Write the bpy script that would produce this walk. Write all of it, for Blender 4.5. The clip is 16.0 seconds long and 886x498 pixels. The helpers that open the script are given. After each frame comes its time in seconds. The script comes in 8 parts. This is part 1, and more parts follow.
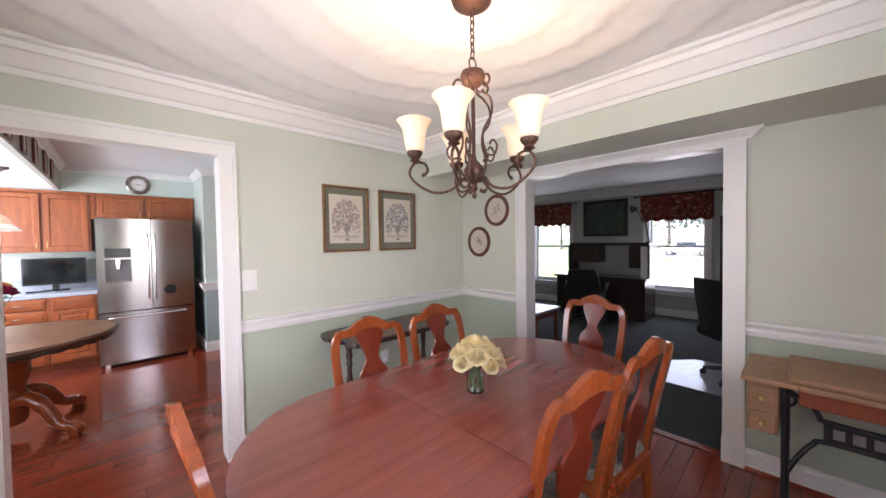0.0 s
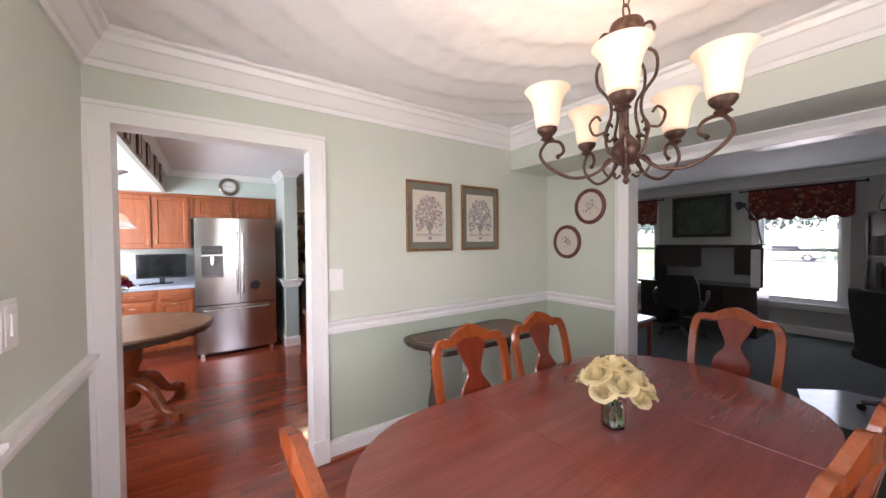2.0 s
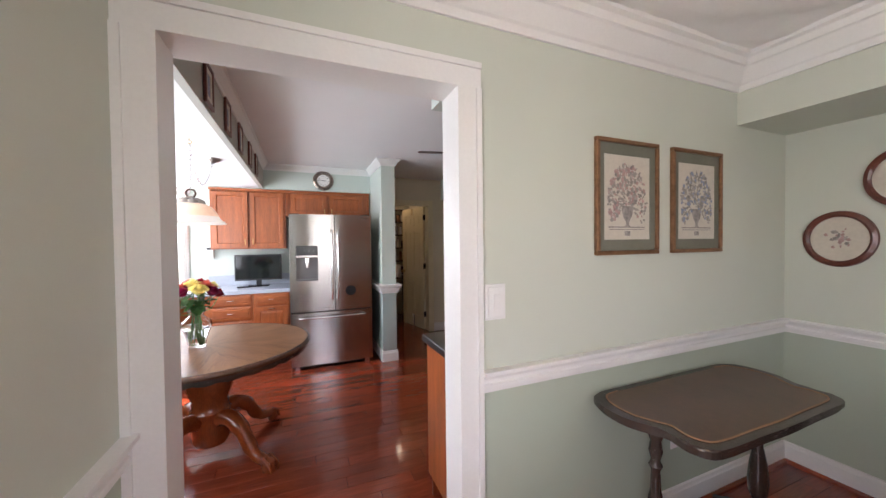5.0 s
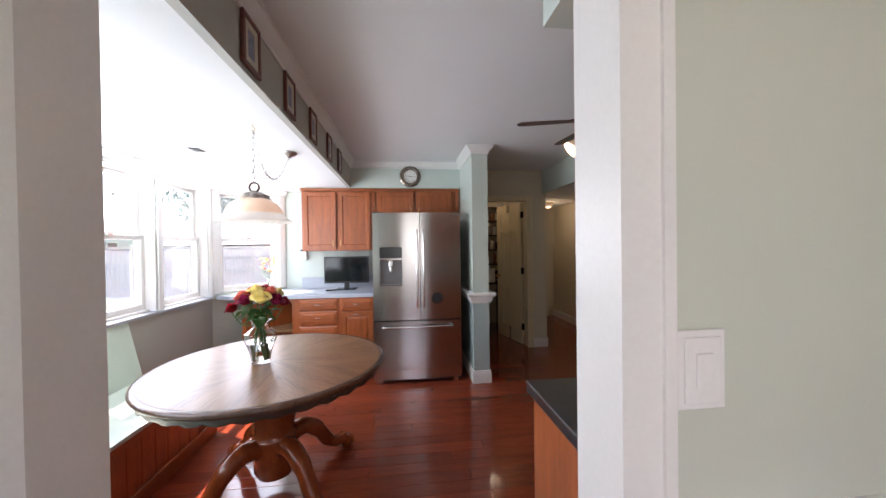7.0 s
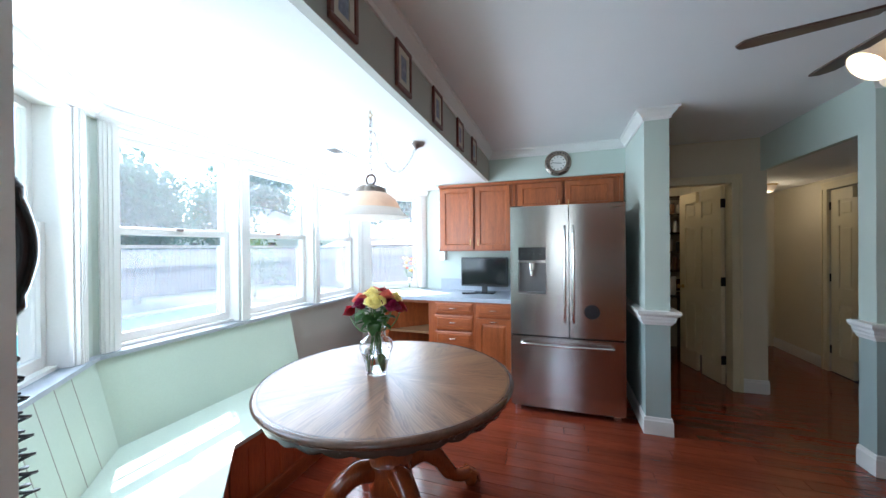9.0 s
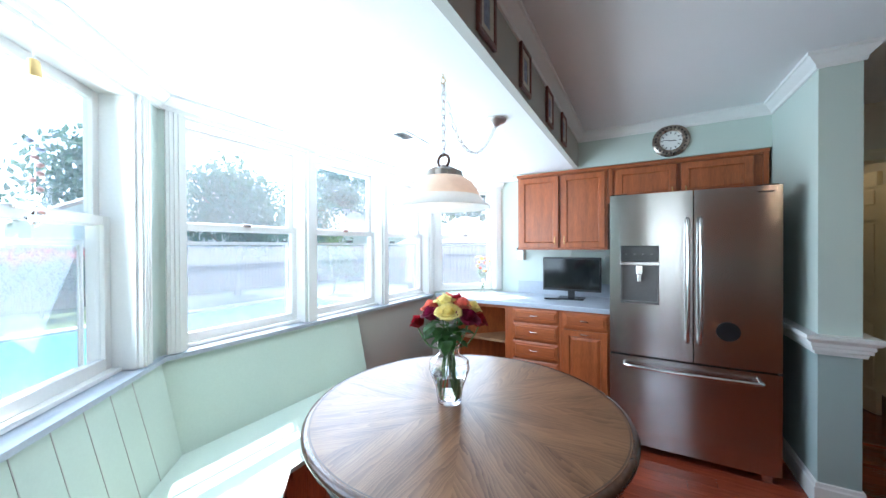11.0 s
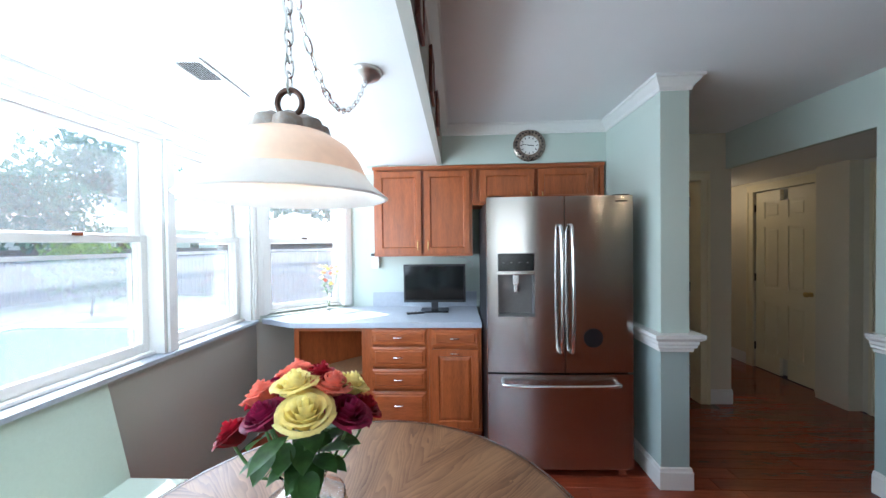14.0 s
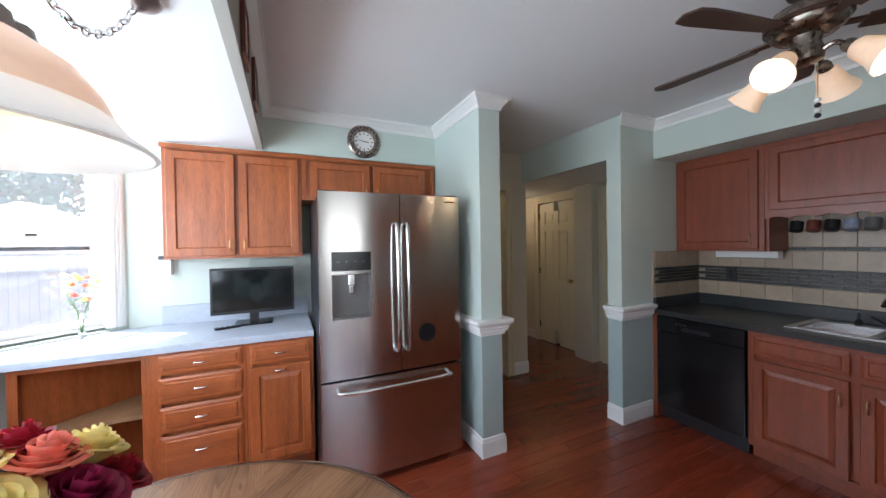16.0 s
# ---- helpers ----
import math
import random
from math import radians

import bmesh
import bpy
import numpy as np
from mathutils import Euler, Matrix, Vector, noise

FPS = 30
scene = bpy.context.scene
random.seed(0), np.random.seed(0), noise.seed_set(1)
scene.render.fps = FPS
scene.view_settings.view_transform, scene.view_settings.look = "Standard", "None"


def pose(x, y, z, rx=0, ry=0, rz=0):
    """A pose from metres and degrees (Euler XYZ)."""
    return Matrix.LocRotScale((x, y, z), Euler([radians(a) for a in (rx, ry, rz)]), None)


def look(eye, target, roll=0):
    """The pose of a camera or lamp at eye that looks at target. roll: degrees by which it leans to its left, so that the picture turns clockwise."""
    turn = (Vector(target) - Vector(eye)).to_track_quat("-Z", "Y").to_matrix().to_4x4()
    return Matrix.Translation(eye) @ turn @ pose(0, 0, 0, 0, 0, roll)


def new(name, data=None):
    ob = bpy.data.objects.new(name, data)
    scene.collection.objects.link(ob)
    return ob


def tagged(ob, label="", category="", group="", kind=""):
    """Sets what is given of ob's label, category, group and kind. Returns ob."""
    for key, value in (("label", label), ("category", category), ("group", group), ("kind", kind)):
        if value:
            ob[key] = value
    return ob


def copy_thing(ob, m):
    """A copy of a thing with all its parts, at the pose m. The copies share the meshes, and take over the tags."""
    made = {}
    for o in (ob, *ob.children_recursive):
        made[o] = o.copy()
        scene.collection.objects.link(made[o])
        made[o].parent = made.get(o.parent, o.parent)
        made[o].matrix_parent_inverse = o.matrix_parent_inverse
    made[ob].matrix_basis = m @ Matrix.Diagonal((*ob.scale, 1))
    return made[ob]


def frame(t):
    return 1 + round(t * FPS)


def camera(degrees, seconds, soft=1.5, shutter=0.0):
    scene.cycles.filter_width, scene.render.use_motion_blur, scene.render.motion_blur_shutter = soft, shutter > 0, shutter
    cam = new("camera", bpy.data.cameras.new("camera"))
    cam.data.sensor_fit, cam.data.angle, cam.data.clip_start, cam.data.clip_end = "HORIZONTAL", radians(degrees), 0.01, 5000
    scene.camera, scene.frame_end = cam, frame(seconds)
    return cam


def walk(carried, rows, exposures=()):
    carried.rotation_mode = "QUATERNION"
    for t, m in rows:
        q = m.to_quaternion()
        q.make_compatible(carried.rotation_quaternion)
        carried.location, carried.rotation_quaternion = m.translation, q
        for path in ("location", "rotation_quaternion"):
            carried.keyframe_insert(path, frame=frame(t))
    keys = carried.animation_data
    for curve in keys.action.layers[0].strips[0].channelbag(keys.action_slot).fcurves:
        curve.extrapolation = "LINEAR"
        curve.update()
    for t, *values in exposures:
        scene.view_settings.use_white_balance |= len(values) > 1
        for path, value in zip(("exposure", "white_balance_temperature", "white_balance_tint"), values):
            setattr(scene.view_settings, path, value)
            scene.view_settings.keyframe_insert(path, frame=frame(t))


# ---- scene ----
cam = camera(105.2, 16.0)
PATH = [
    (0, (0.536, 0.46, 1.455), (1.911, 1.912, 1.404), -0.9),
    (0.5, (0.537, 0.498, 1.449), (1.872, 1.986, 1.4), -0.8),
    (1, (0.511, 0.565, 1.441), (1.795, 2.098, 1.398), -0.6),
    (1.5, (0.487, 0.672, 1.443), (1.72, 2.247, 1.401), -0.6),
    (2, (0.484, 0.816, 1.443), (1.614, 2.465, 1.402), -0.5),
    (2.5, (0.461, 0.99, 1.445), (1.5, 2.698, 1.403), -0.5),
    (3, (0.394, 1.187, 1.454), (1.407, 2.912, 1.417), -0.4),
    (3.5, (0.376, 1.357, 1.443), (1.369, 3.092, 1.402), -0.6),
    (4, (0.392, 1.539, 1.444), (1.325, 3.308, 1.403), -0.6),
    (6.5, (0.591, 2.379, 1.433), (0.981, 4.341, 1.405), -0.8),
    (7, (0.638, 2.519, 1.431), (0.864, 4.506, 1.41), -0.8),
    (7.5, (0.71, 2.661, 1.413), (0.743, 4.661, 1.397), -0.9),
    (8, (0.762, 2.791, 1.396), (0.562, 4.781, 1.394), -0.8),
    (8.5, (0.753, 2.925, 1.396), (0.309, 4.875, 1.395), -0.6),
    (9, (0.698, 3.022, 1.423), (0.064, 4.918, 1.416), -0.5),
    (9.5, (0.667, 3.123, 1.41), (-0.179, 4.935, 1.406), -0.4),
    (10, (0.632, 3.204, 1.392), (-0.382, 4.928, 1.392), -0.1),
    (12.5, (0.274, 3.604, 1.495), (-0.557, 5.422, 1.441), -1.3),
    (13, (0.23, 3.722, 1.504), (-0.364, 5.631, 1.454), -1.0),
    (13.5, (0.177, 3.819, 1.497), (-0.165, 5.789, 1.453), -0.8),
    (14, (0.129, 3.885, 1.485), (0.044, 5.883, 1.455), -0.7),
    (14.5, (0.084, 3.909, 1.485), (0.27, 5.9, 1.456), -0.7),
    (15, (0.07, 3.916, 1.475), (0.501, 5.869, 1.449), -0.7),
    (15.5, (0.08, 3.94, 1.465), (0.729, 5.832, 1.44), -0.9),
    (16, (0.146, 3.984, 1.452), (0.987, 5.799, 1.428), -0.9),
]
walk(cam, [(t, look(eye, target, roll)) for t, eye, target, roll in PATH],
     exposures=[(0.0, 2.47, 6550, 27), (3.5, 2.46, 6700, 27), (4.2, 2.35, 6700, 26), (6.5, 1.93, 6750, 25), (7.5, 1.85, 6350, 22), (8.7, 1.95, 5800, 12), (10.0, 2.03, 5650, 10), (12.5, 1.83, 5700, 10), (14.5, 1.98, 5900, 14), (16.0, 2.08, 6150, 18)])

# ---- world, sun and exposure ----
SUN_DIR = Vector((1.0, -0.62, -1.75)).normalized()
world = bpy.data.worlds.new("world")
scene.world = world
world.use_nodes = True
wn = world.node_tree.nodes
sky = wn.new("ShaderNodeTexSky")
sky.sky_type, sky.sun_disc = "NISHITA", False
sky.sun_elevation = math.asin(-SUN_DIR.z)
sky.sun_rotation = math.atan2(-SUN_DIR.x, -SUN_DIR.y)
world.node_tree.links.new(sky.outputs["Color"], wn["Background"].inputs["Color"])
wn["Background"].inputs["Strength"].default_value = 0.15

sun = new("sun", bpy.data.lights.new("sun", "SUN"))
sun.data.energy, sun.data.angle, sun.data.color = 5.0, radians(0.6), (1.0, 0.94, 0.84)
sun.matrix_world = look((0, 0, 6), Vector((0, 0, 6)) + SUN_DIR)


def window_lamp(name, centre, inward, wide, high, watts, colour=(0.9, 0.96, 1.0)):
    """Sky light that enters through a window opening."""
    ob = new(name, bpy.data.lights.new(name, "AREA"))
    ob.data.shape, ob.data.size, ob.data.size_y = "RECTANGLE", wide, high
    ob.data.energy, ob.data.color = watts, colour
    ob.matrix_world = look(centre, Vector(centre) + Vector(inward))
    return ob


def bulb(name, at, watts, colour=(1.0, 0.78, 0.52), size=0.025):
    ob = new(name, bpy.data.lights.new(name, "POINT"))
    ob.data.energy, ob.data.color, ob.data.shadow_soft_size = watts, colour, size
    ob.location = at
    return ob


window_lamp("sky_light_bay", (-1.415, 5.2, 1.5), (1, 0, 0.3), 2.1, 1.08, 13.2, (0.80, 0.93, 1.0))
window_lamp("sky_light_bay", (-1.065, 3.595, 1.5), (0.7, 0.7, 0.05), 0.75, 1.08, 3.4, (0.80, 0.93, 1.0))
window_lamp("sky_light_bay", (-1.185, 6.785, 1.5), (0.66, -0.75, 0.05), 0.58, 1.05, 3.0, (0.80, 0.93, 1.0))
window_lamp("sky_light_glass_door", (-0.25, 1.45, 1.1), (1, 0, 0), 0.85, 1.9, 5.8, (0.95, 0.96, 1.0))
window_lamp("sky_light_living", (7.7, 4.45, 1.25), (-1, 0, -0.1), 0.85, 1.5, 1.8, (0.9, 0.97, 1.0))
window_lamp("sky_light_living", (7.7, 2.015, 1.25), (-1, 0, -0.1), 0.85, 1.5, 1.8, (0.9, 0.97, 1.0))
# stands in an unseen opening, added to light the dining room from the south
window_lamp("added_light_south", (0.95, -0.42, 1.5), (0, 1, 0), 1.3, 1.3, 5.8, (0.95, 0.96, 1.0))

# ---- materials ----


def mat(name, base, rough=0.5, metal=0.0, vary=0.12, scale=6.0, fine=60.0, bump=0.15, stretch=(1, 1, 1), coat=0.0,
        second=None, mix_scale=None, per_object=0.0, spec=0.5):
    """A surface with two scales of variation in colour and a fine relief, in metres."""
    m = bpy.data.materials.new(name)
    m.use_nodes = True
    t, b = m.node_tree, m.node_tree.nodes["Principled BSDF"]
    n, l = t.nodes.new, t.links.new
    co = n("ShaderNodeTexCoord")
    mp = n("ShaderNodeMapping")
    mp.inputs["Scale"].default_value = stretch
    l(co.outputs["Object"], mp.inputs["Vector"])
    big, small = n("ShaderNodeTexNoise"), n("ShaderNodeTexNoise")
    big.inputs["Scale"].default_value, small.inputs["Scale"].default_value = scale, fine
    big.inputs["Detail"].default_value, small.inputs["Detail"].default_value = 5, 6
    for x in (big, small):
        l(mp.outputs["Vector"], x.inputs["Vector"])
    add = n("ShaderNodeMath")
    add.operation = "ADD"
    l(big.outputs["Fac"], add.inputs[0])
    l(small.outputs["Fac"], add.inputs[1])
    half = n("ShaderNodeMath")
    half.operation, half.inputs[1].default_value = "MULTIPLY", 0.5
    l(add.outputs[0], half.inputs[0])
    ramp = n("ShaderNodeValToRGB")
    lo = tuple(c * (1 - vary) for c in base) if second is None else second
    hi = tuple(min(1, c * (1 + vary)) for c in base)
    ramp.color_ramp.elements[0].position, ramp.color_ramp.elements[1].position = 0.32, 0.68
    ramp.color_ramp.elements[0].color, ramp.color_ramp.elements[1].color = (*lo, 1), (*hi, 1)
    l(half.outputs[0], ramp.inputs["Fac"])
    colour = ramp.outputs["Color"]
    if per_object:
        info, hsv, rng = n("ShaderNodeObjectInfo"), n("ShaderNodeHueSaturation"), n("ShaderNodeMapRange")
        l(info.outputs["Random"], rng.inputs["Value"])
        rng.inputs["To Min"].default_value, rng.inputs["To Max"].default_value = 1 - per_object, 1 + per_object
        l(rng.outputs["Result"], hsv.inputs["Value"])
        l(colour, hsv.inputs["Color"])
        colour = hsv.outputs["Color"]
        off = n("ShaderNodeVectorMath")
        off.operation = "ADD"
        l(co.outputs["Object"], off.inputs[0])
        l(info.outputs["Random"], off.inputs[1])
        l(off.outputs[0], mp.inputs["Vector"])
    l(colour, b.inputs["Base Color"])
    rr = n("ShaderNodeMapRange")
    rr.inputs["To Min"].default_value, rr.inputs["To Max"].default_value = max(0.02, rough * 0.85), min(1, rough * 1.15)
    l(small.outputs["Fac"], rr.inputs["Value"])
    l(rr.outputs["Result"], b.inputs["Roughness"])
    b.inputs["Metallic"].default_value = metal
    b.inputs["Specular IOR Level"].default_value = spec
    b.inputs["Coat Weight"].default_value = coat
    b.inputs["Coat Roughness"].default_value = 0.08
    if bump:
        bp = n("ShaderNodeBump")
        bp.inputs["Strength"].default_value, bp.inputs["Distance"].default_value = bump, 0.002
        l(half.outputs[0], bp.inputs["Height"])
        l(bp.outputs["Normal"], b.inputs["Normal"])
    return m


def glass(name, tint=(1, 1, 1), rough=0.0):
    m = bpy.data.materials.new(name)
    m.use_nodes = True
    b = m.node_tree.nodes["Principled BSDF"]
    b.inputs["Base Color"].default_value = (*tint, 1)
    b.inputs["Roughness"].default_value, b.inputs["IOR"].default_value = rough, 1.45
    b.inputs["Transmission Weight"].default_value = 1.0
    return m


def pane_glass(name, haze=0.03):
    """Thin window glass: clear, with a weak mirror and a haze for outdoor glare."""
    m = bpy.data.materials.new(name)
    m.use_nodes = True
    t = m.node_tree
    n, l = t.nodes.new, t.links.new
    t.nodes.remove(t.nodes["Principled BSDF"])
    clear, gloss, mix = n("ShaderNodeBsdfTransparent"), n("ShaderNodeBsdfGlossy"), n("ShaderNodeMixShader")
    gloss.inputs["Roughness"].default_value = 0.02
    mix.inputs["Fac"].default_value = 0.05
    l(clear.outputs[0], mix.inputs[1])
    l(gloss.outputs[0], mix.inputs[2])
    # a pale veil mixed in to stand for the glare of the bright outdoors
    veil, hazed = n("ShaderNodeBsdfTranslucent"), n("ShaderNodeMixShader")
    veil.inputs["Color"].default_value = (0.80, 0.84, 0.88, 1)
    hazed.inputs["Fac"].default_value = haze
    l(mix.outputs[0], hazed.inputs[1])
    l(veil.outputs[0], hazed.inputs[2])
    l(hazed.outputs[0], t.nodes["Material Output"].inputs["Surface"])
    return m


def insect_mesh(name):
    """Fine pale fibreglass mesh, half open."""
    m = bpy.data.materials.new(name)
    m.use_nodes = True
    t = m.node_tree
    n, l = t.nodes.new, t.links.new
    t.nodes.remove(t.nodes["Principled BSDF"])
    gap, thread, mix = n("ShaderNodeBsdfTransparent"), n("ShaderNodeBsdfTranslucent"), n("ShaderNodeMixShader")
    thread.inputs["Color"].default_value = (0.22, 0.24, 0.27, 1)
    mix.inputs["Fac"].default_value = 0.28
    l(gap.outputs[0], mix.inputs[1])
    l(thread.outputs[0], mix.inputs[2])
    l(mix.outputs[0], t.nodes["Material Output"].inputs["Surface"])
    return m


def brushed(m, amount=0.8):
    """Sideways brush lines: reflections drawn out up and down."""
    t, b = m.node_tree, m.node_tree.nodes["Principled BSDF"]
    tan = t.nodes.new("ShaderNodeCombineXYZ")
    tan.inputs["Z"].default_value = 1.0
    t.links.new(tan.outputs[0], b.inputs["Tangent"])
    b.inputs["Anisotropic"].default_value = amount
    return m


def frosted(name, tint, glow, strength, clear=0.0):
    """Frosted glass with a lit bulb behind it."""
    m = mat(name, tint, 0.35, vary=0.06, scale=14, bump=0.1)
    b = m.node_tree.nodes["Principled BSDF"]
    b.inputs["Subsurface Weight"].default_value = 0.0
    b.inputs["Emission Color"].default_value = (*glow, 1)
    b.inputs["Emission Strength"].default_value = strength
    if clear:
        t = m.node_tree
        tr, mix = t.nodes.new("ShaderNodeBsdfTranslucent"), t.nodes.new("ShaderNodeMixShader")
        tr.inputs["Color"].default_value = (*(min(1.0, c * 1.1) for c in tint), 1)
        mix.inputs["Fac"].default_value = clear
        t.links.new(b.outputs[0], mix.inputs[1])
        t.links.new(tr.outputs[0], mix.inputs[2])
        t.links.new(mix.outputs[0], t.nodes["Material Output"].inputs["Surface"])
    return m


M = {}
M["sage"] = mat("sage wall paint", (0.58, 0.61, 0.52), 0.6, vary=0.03, scale=1.5, fine=220, bump=0.12)
M["sage_low"] = mat("green wainscot paint", (0.44, 0.50, 0.40), 0.6, vary=0.03, scale=1.5, fine=220, bump=0.12)
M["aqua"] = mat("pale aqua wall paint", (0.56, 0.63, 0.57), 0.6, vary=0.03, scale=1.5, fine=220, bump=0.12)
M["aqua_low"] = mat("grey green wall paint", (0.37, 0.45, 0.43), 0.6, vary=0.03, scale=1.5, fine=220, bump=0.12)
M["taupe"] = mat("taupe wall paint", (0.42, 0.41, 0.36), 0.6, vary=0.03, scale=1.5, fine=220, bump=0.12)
M["cream"] = mat("cream wall paint", (0.66, 0.60, 0.47), 0.6, vary=0.04, scale=1.5, fine=220, bump=0.12)
M["lr_wall"] = mat("grey living room paint", (0.45, 0.46, 0.42), 0.7, vary=0.04, scale=1.5, fine=200, bump=0.1)
M["white"] = mat("white trim paint", (0.80, 0.79, 0.76), 0.35, vary=0.03, scale=3, fine=90, bump=0.08)
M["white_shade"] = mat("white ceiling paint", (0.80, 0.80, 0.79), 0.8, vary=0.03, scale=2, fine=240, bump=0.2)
M["door_cream"] = mat("cream door paint", (0.72, 0.64, 0.44), 0.4, vary=0.04, scale=3, fine=90, bump=0.08)
M["cherry"] = mat("cherry floor plank", (0.22, 0.037, 0.015), 0.16, vary=0.35, scale=2.2, fine=26, bump=0.05, stretch=(0.35, 5, 5),
                  coat=0.5, per_object=0.15)
M["mahog"] = mat("mahogany table top", (0.20, 0.048, 0.036), 0.2, vary=0.22, scale=3, fine=30, bump=0.03, stretch=(0.3, 7, 7), coat=0.35)
M["chairwood"] = mat("orange cherry wood", (0.24, 0.05, 0.012), 0.22, vary=0.3, scale=5, fine=40, bump=0.05, stretch=(4, 4, 0.7), coat=0.4)
M["oak"] = mat("honey oak", (0.35, 0.092, 0.026), 0.34, vary=0.36, scale=5, fine=45, bump=0.1, stretch=(5, 5, 0.5), coat=0.1)
M["oak_h"] = mat("honey oak lengthwise", (0.35, 0.092, 0.026), 0.34, vary=0.36, scale=5, fine=45, bump=0.1, stretch=(0.5, 5, 5), coat=0.1)
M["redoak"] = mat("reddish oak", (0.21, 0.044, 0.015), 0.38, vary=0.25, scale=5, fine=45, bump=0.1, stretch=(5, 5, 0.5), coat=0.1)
M["darkwood"] = mat("dark antique wood", (0.045, 0.030, 0.023), 0.26, vary=0.22, scale=3, fine=22, bump=0.02, stretch=(1, 3, 3), coat=0.25)
M["brownwood"] = mat("brown leather-like inlay", (0.10, 0.056, 0.034), 0.3, vary=0.25, scale=6, fine=50, bump=0.1)
M["antique"] = mat("old oak", (0.27, 0.145, 0.07), 0.45, vary=0.3, scale=5, fine=50, bump=0.12, stretch=(4, 0.6, 4))
M["iron"] = mat("black cast iron", (0.02, 0.02, 0.022), 0.5, 0.6, vary=0.3, bump=0.2)
M["steel"] = brushed(mat("brushed stainless steel", (0.52, 0.50, 0.48), 0.2, 1.0, vary=0.05, scale=3, fine=120, bump=0.012, stretch=(1, 1, 30)), 0.9)
M["screen_mesh"] = insect_mesh("insect screen")
M["pewter"] = mat("dark antique pewter", (0.30, 0.25, 0.21), 0.28, 1.0, vary=0.4, scale=40, bump=0.15)
M["splatwood"] = mat("dark red cherry veneer", (0.15, 0.022, 0.009), 0.22, vary=0.3, scale=6, fine=45, bump=0.04, stretch=(4, 4, 0.6), coat=0.4)
M["niche"] = mat("grey niche plastic", (0.16, 0.155, 0.15), 0.35, 0.3, vary=0.1)
M["chrome"] = mat("polished metal", (0.75, 0.74, 0.72), 0.15, 1.0, vary=0.04)
M["brass"] = mat("aged brass", (0.60, 0.42, 0.18), 0.3, 1.0, vary=0.1)
M["bronze"] = mat("oil rubbed bronze", (0.09, 0.045, 0.03), 0.42, 0.55, vary=0.45, scale=30, fine=120, bump=0.2)
M["black"] = mat("black plastic", (0.012, 0.012, 0.014), 0.3, vary=0.2, bump=0.03)
M["gloss_black"] = mat("black appliance front", (0.005, 0.005, 0.006), 0.2, vary=0.2, bump=0.01)
M["screen"] = mat("dark screen", (0.006, 0.007, 0.008), 0.08, vary=0.2, bump=0)
M["laminate"] = mat("blue grey laminate", (0.42, 0.46, 0.52), 0.3, vary=0.1, scale=30, fine=200, bump=0.03)
M["dark_counter"] = mat("charcoal laminate", (0.024, 0.025, 0.026), 0.3, vary=0.4, scale=40, fine=260, bump=0.03)
M["tile"] = mat("beige stone tile", (0.37, 0.285, 0.20), 0.35, vary=0.15, scale=14, fine=80, bump=0.1, per_object=0.08)
M["mosaic"] = mat("dark glass mosaic", (0.03, 0.031, 0.028), 0.4, vary=0.4, scale=20, bump=0.05, per_object=0.6)
M["grout"] = mat("grout", (0.34, 0.27, 0.20), 0.9, vary=0.1, bump=0.1)
M["carpet"] = mat("dark green carpet", (0.045, 0.055, 0.05), 0.95, vary=0.3, scale=8, fine=300, bump=0.8)
M["pane"] = pane_glass("window glass", 0.06)
M["glass"] = glass("clear glass")
M["shade"] = frosted("cream frosted glass", (0.82, 0.69, 0.55), (1.0, 0.72, 0.45), 0.05, 0.10)
M["pend_shade"] = frosted("white frosted glass", (0.86, 0.85, 0.83), (1.0, 0.75, 0.6), 0.01, 0.5)
M["pend_dome"] = frosted("amber frosted glass", (0.84, 0.68, 0.52), (1.0, 0.56, 0.36), 0.10)
M["nickel"] = mat("satin nickel", (0.62, 0.60, 0.57), 0.4, 1.0, vary=0.1)
M["verdigris"] = mat("mottled bronze and silver", (0.22, 0.17, 0.13), 0.4, 0.7, vary=0.7, scale=45, fine=160, bump=0.5, second=(0.42, 0.40, 0.38), mix_scale=35)
M["bulb"] = frosted("lit bulb", (1, 0.9, 0.7), (1.0, 0.82, 0.55), 2.2)
M["mat_green"] = mat("grey olive picture mount", (0.165, 0.165, 0.125), 0.8, vary=0.1, bump=0.1)
M["goldframe"] = mat("bronze brown frame", (0.25, 0.125, 0.06), 0.4, 0.4, vary=0.3, scale=20, bump=0.15)
M["paper"] = mat("cream paper", (0.60, 0.55, 0.46), 0.8, vary=0.08, scale=10, bump=0.05)
M["ink"] = mat("grey brown print ink", (0.30, 0.27, 0.245), 0.8, vary=0.4, scale=50, bump=0)
M["ink_rose"] = mat("faded rose print ink", (0.42, 0.27, 0.25), 0.8, vary=0.3, scale=50, bump=0)
M["ink_blue"] = mat("faded blue print ink", (0.25, 0.28, 0.36), 0.8, vary=0.3, scale=50, bump=0)
M["redframe"] = mat("dark red wood frame", (0.13, 0.035, 0.022), 0.3, vary=0.3, scale=12, bump=0.1, coat=0.3)
M["leaf"] = mat("green leaf", (0.045, 0.115, 0.03), 0.45, vary=0.4, scale=20, bump=0.2)
M["stem"] = mat("green stem", (0.10, 0.20, 0.06), 0.5, vary=0.3)
M["rose_red"] = mat("dark red petal", (0.32, 0.008, 0.02), 0.6, vary=0.35, scale=30, bump=0.15)
M["rose_mag"] = mat("magenta petal", (0.26, 0.01, 0.06), 0.6, vary=0.35, scale=30, bump=0.15)
M["rose_yel"] = mat("yellow petal", (0.90, 0.78, 0.32), 0.6, vary=0.15, scale=30, bump=0.15)
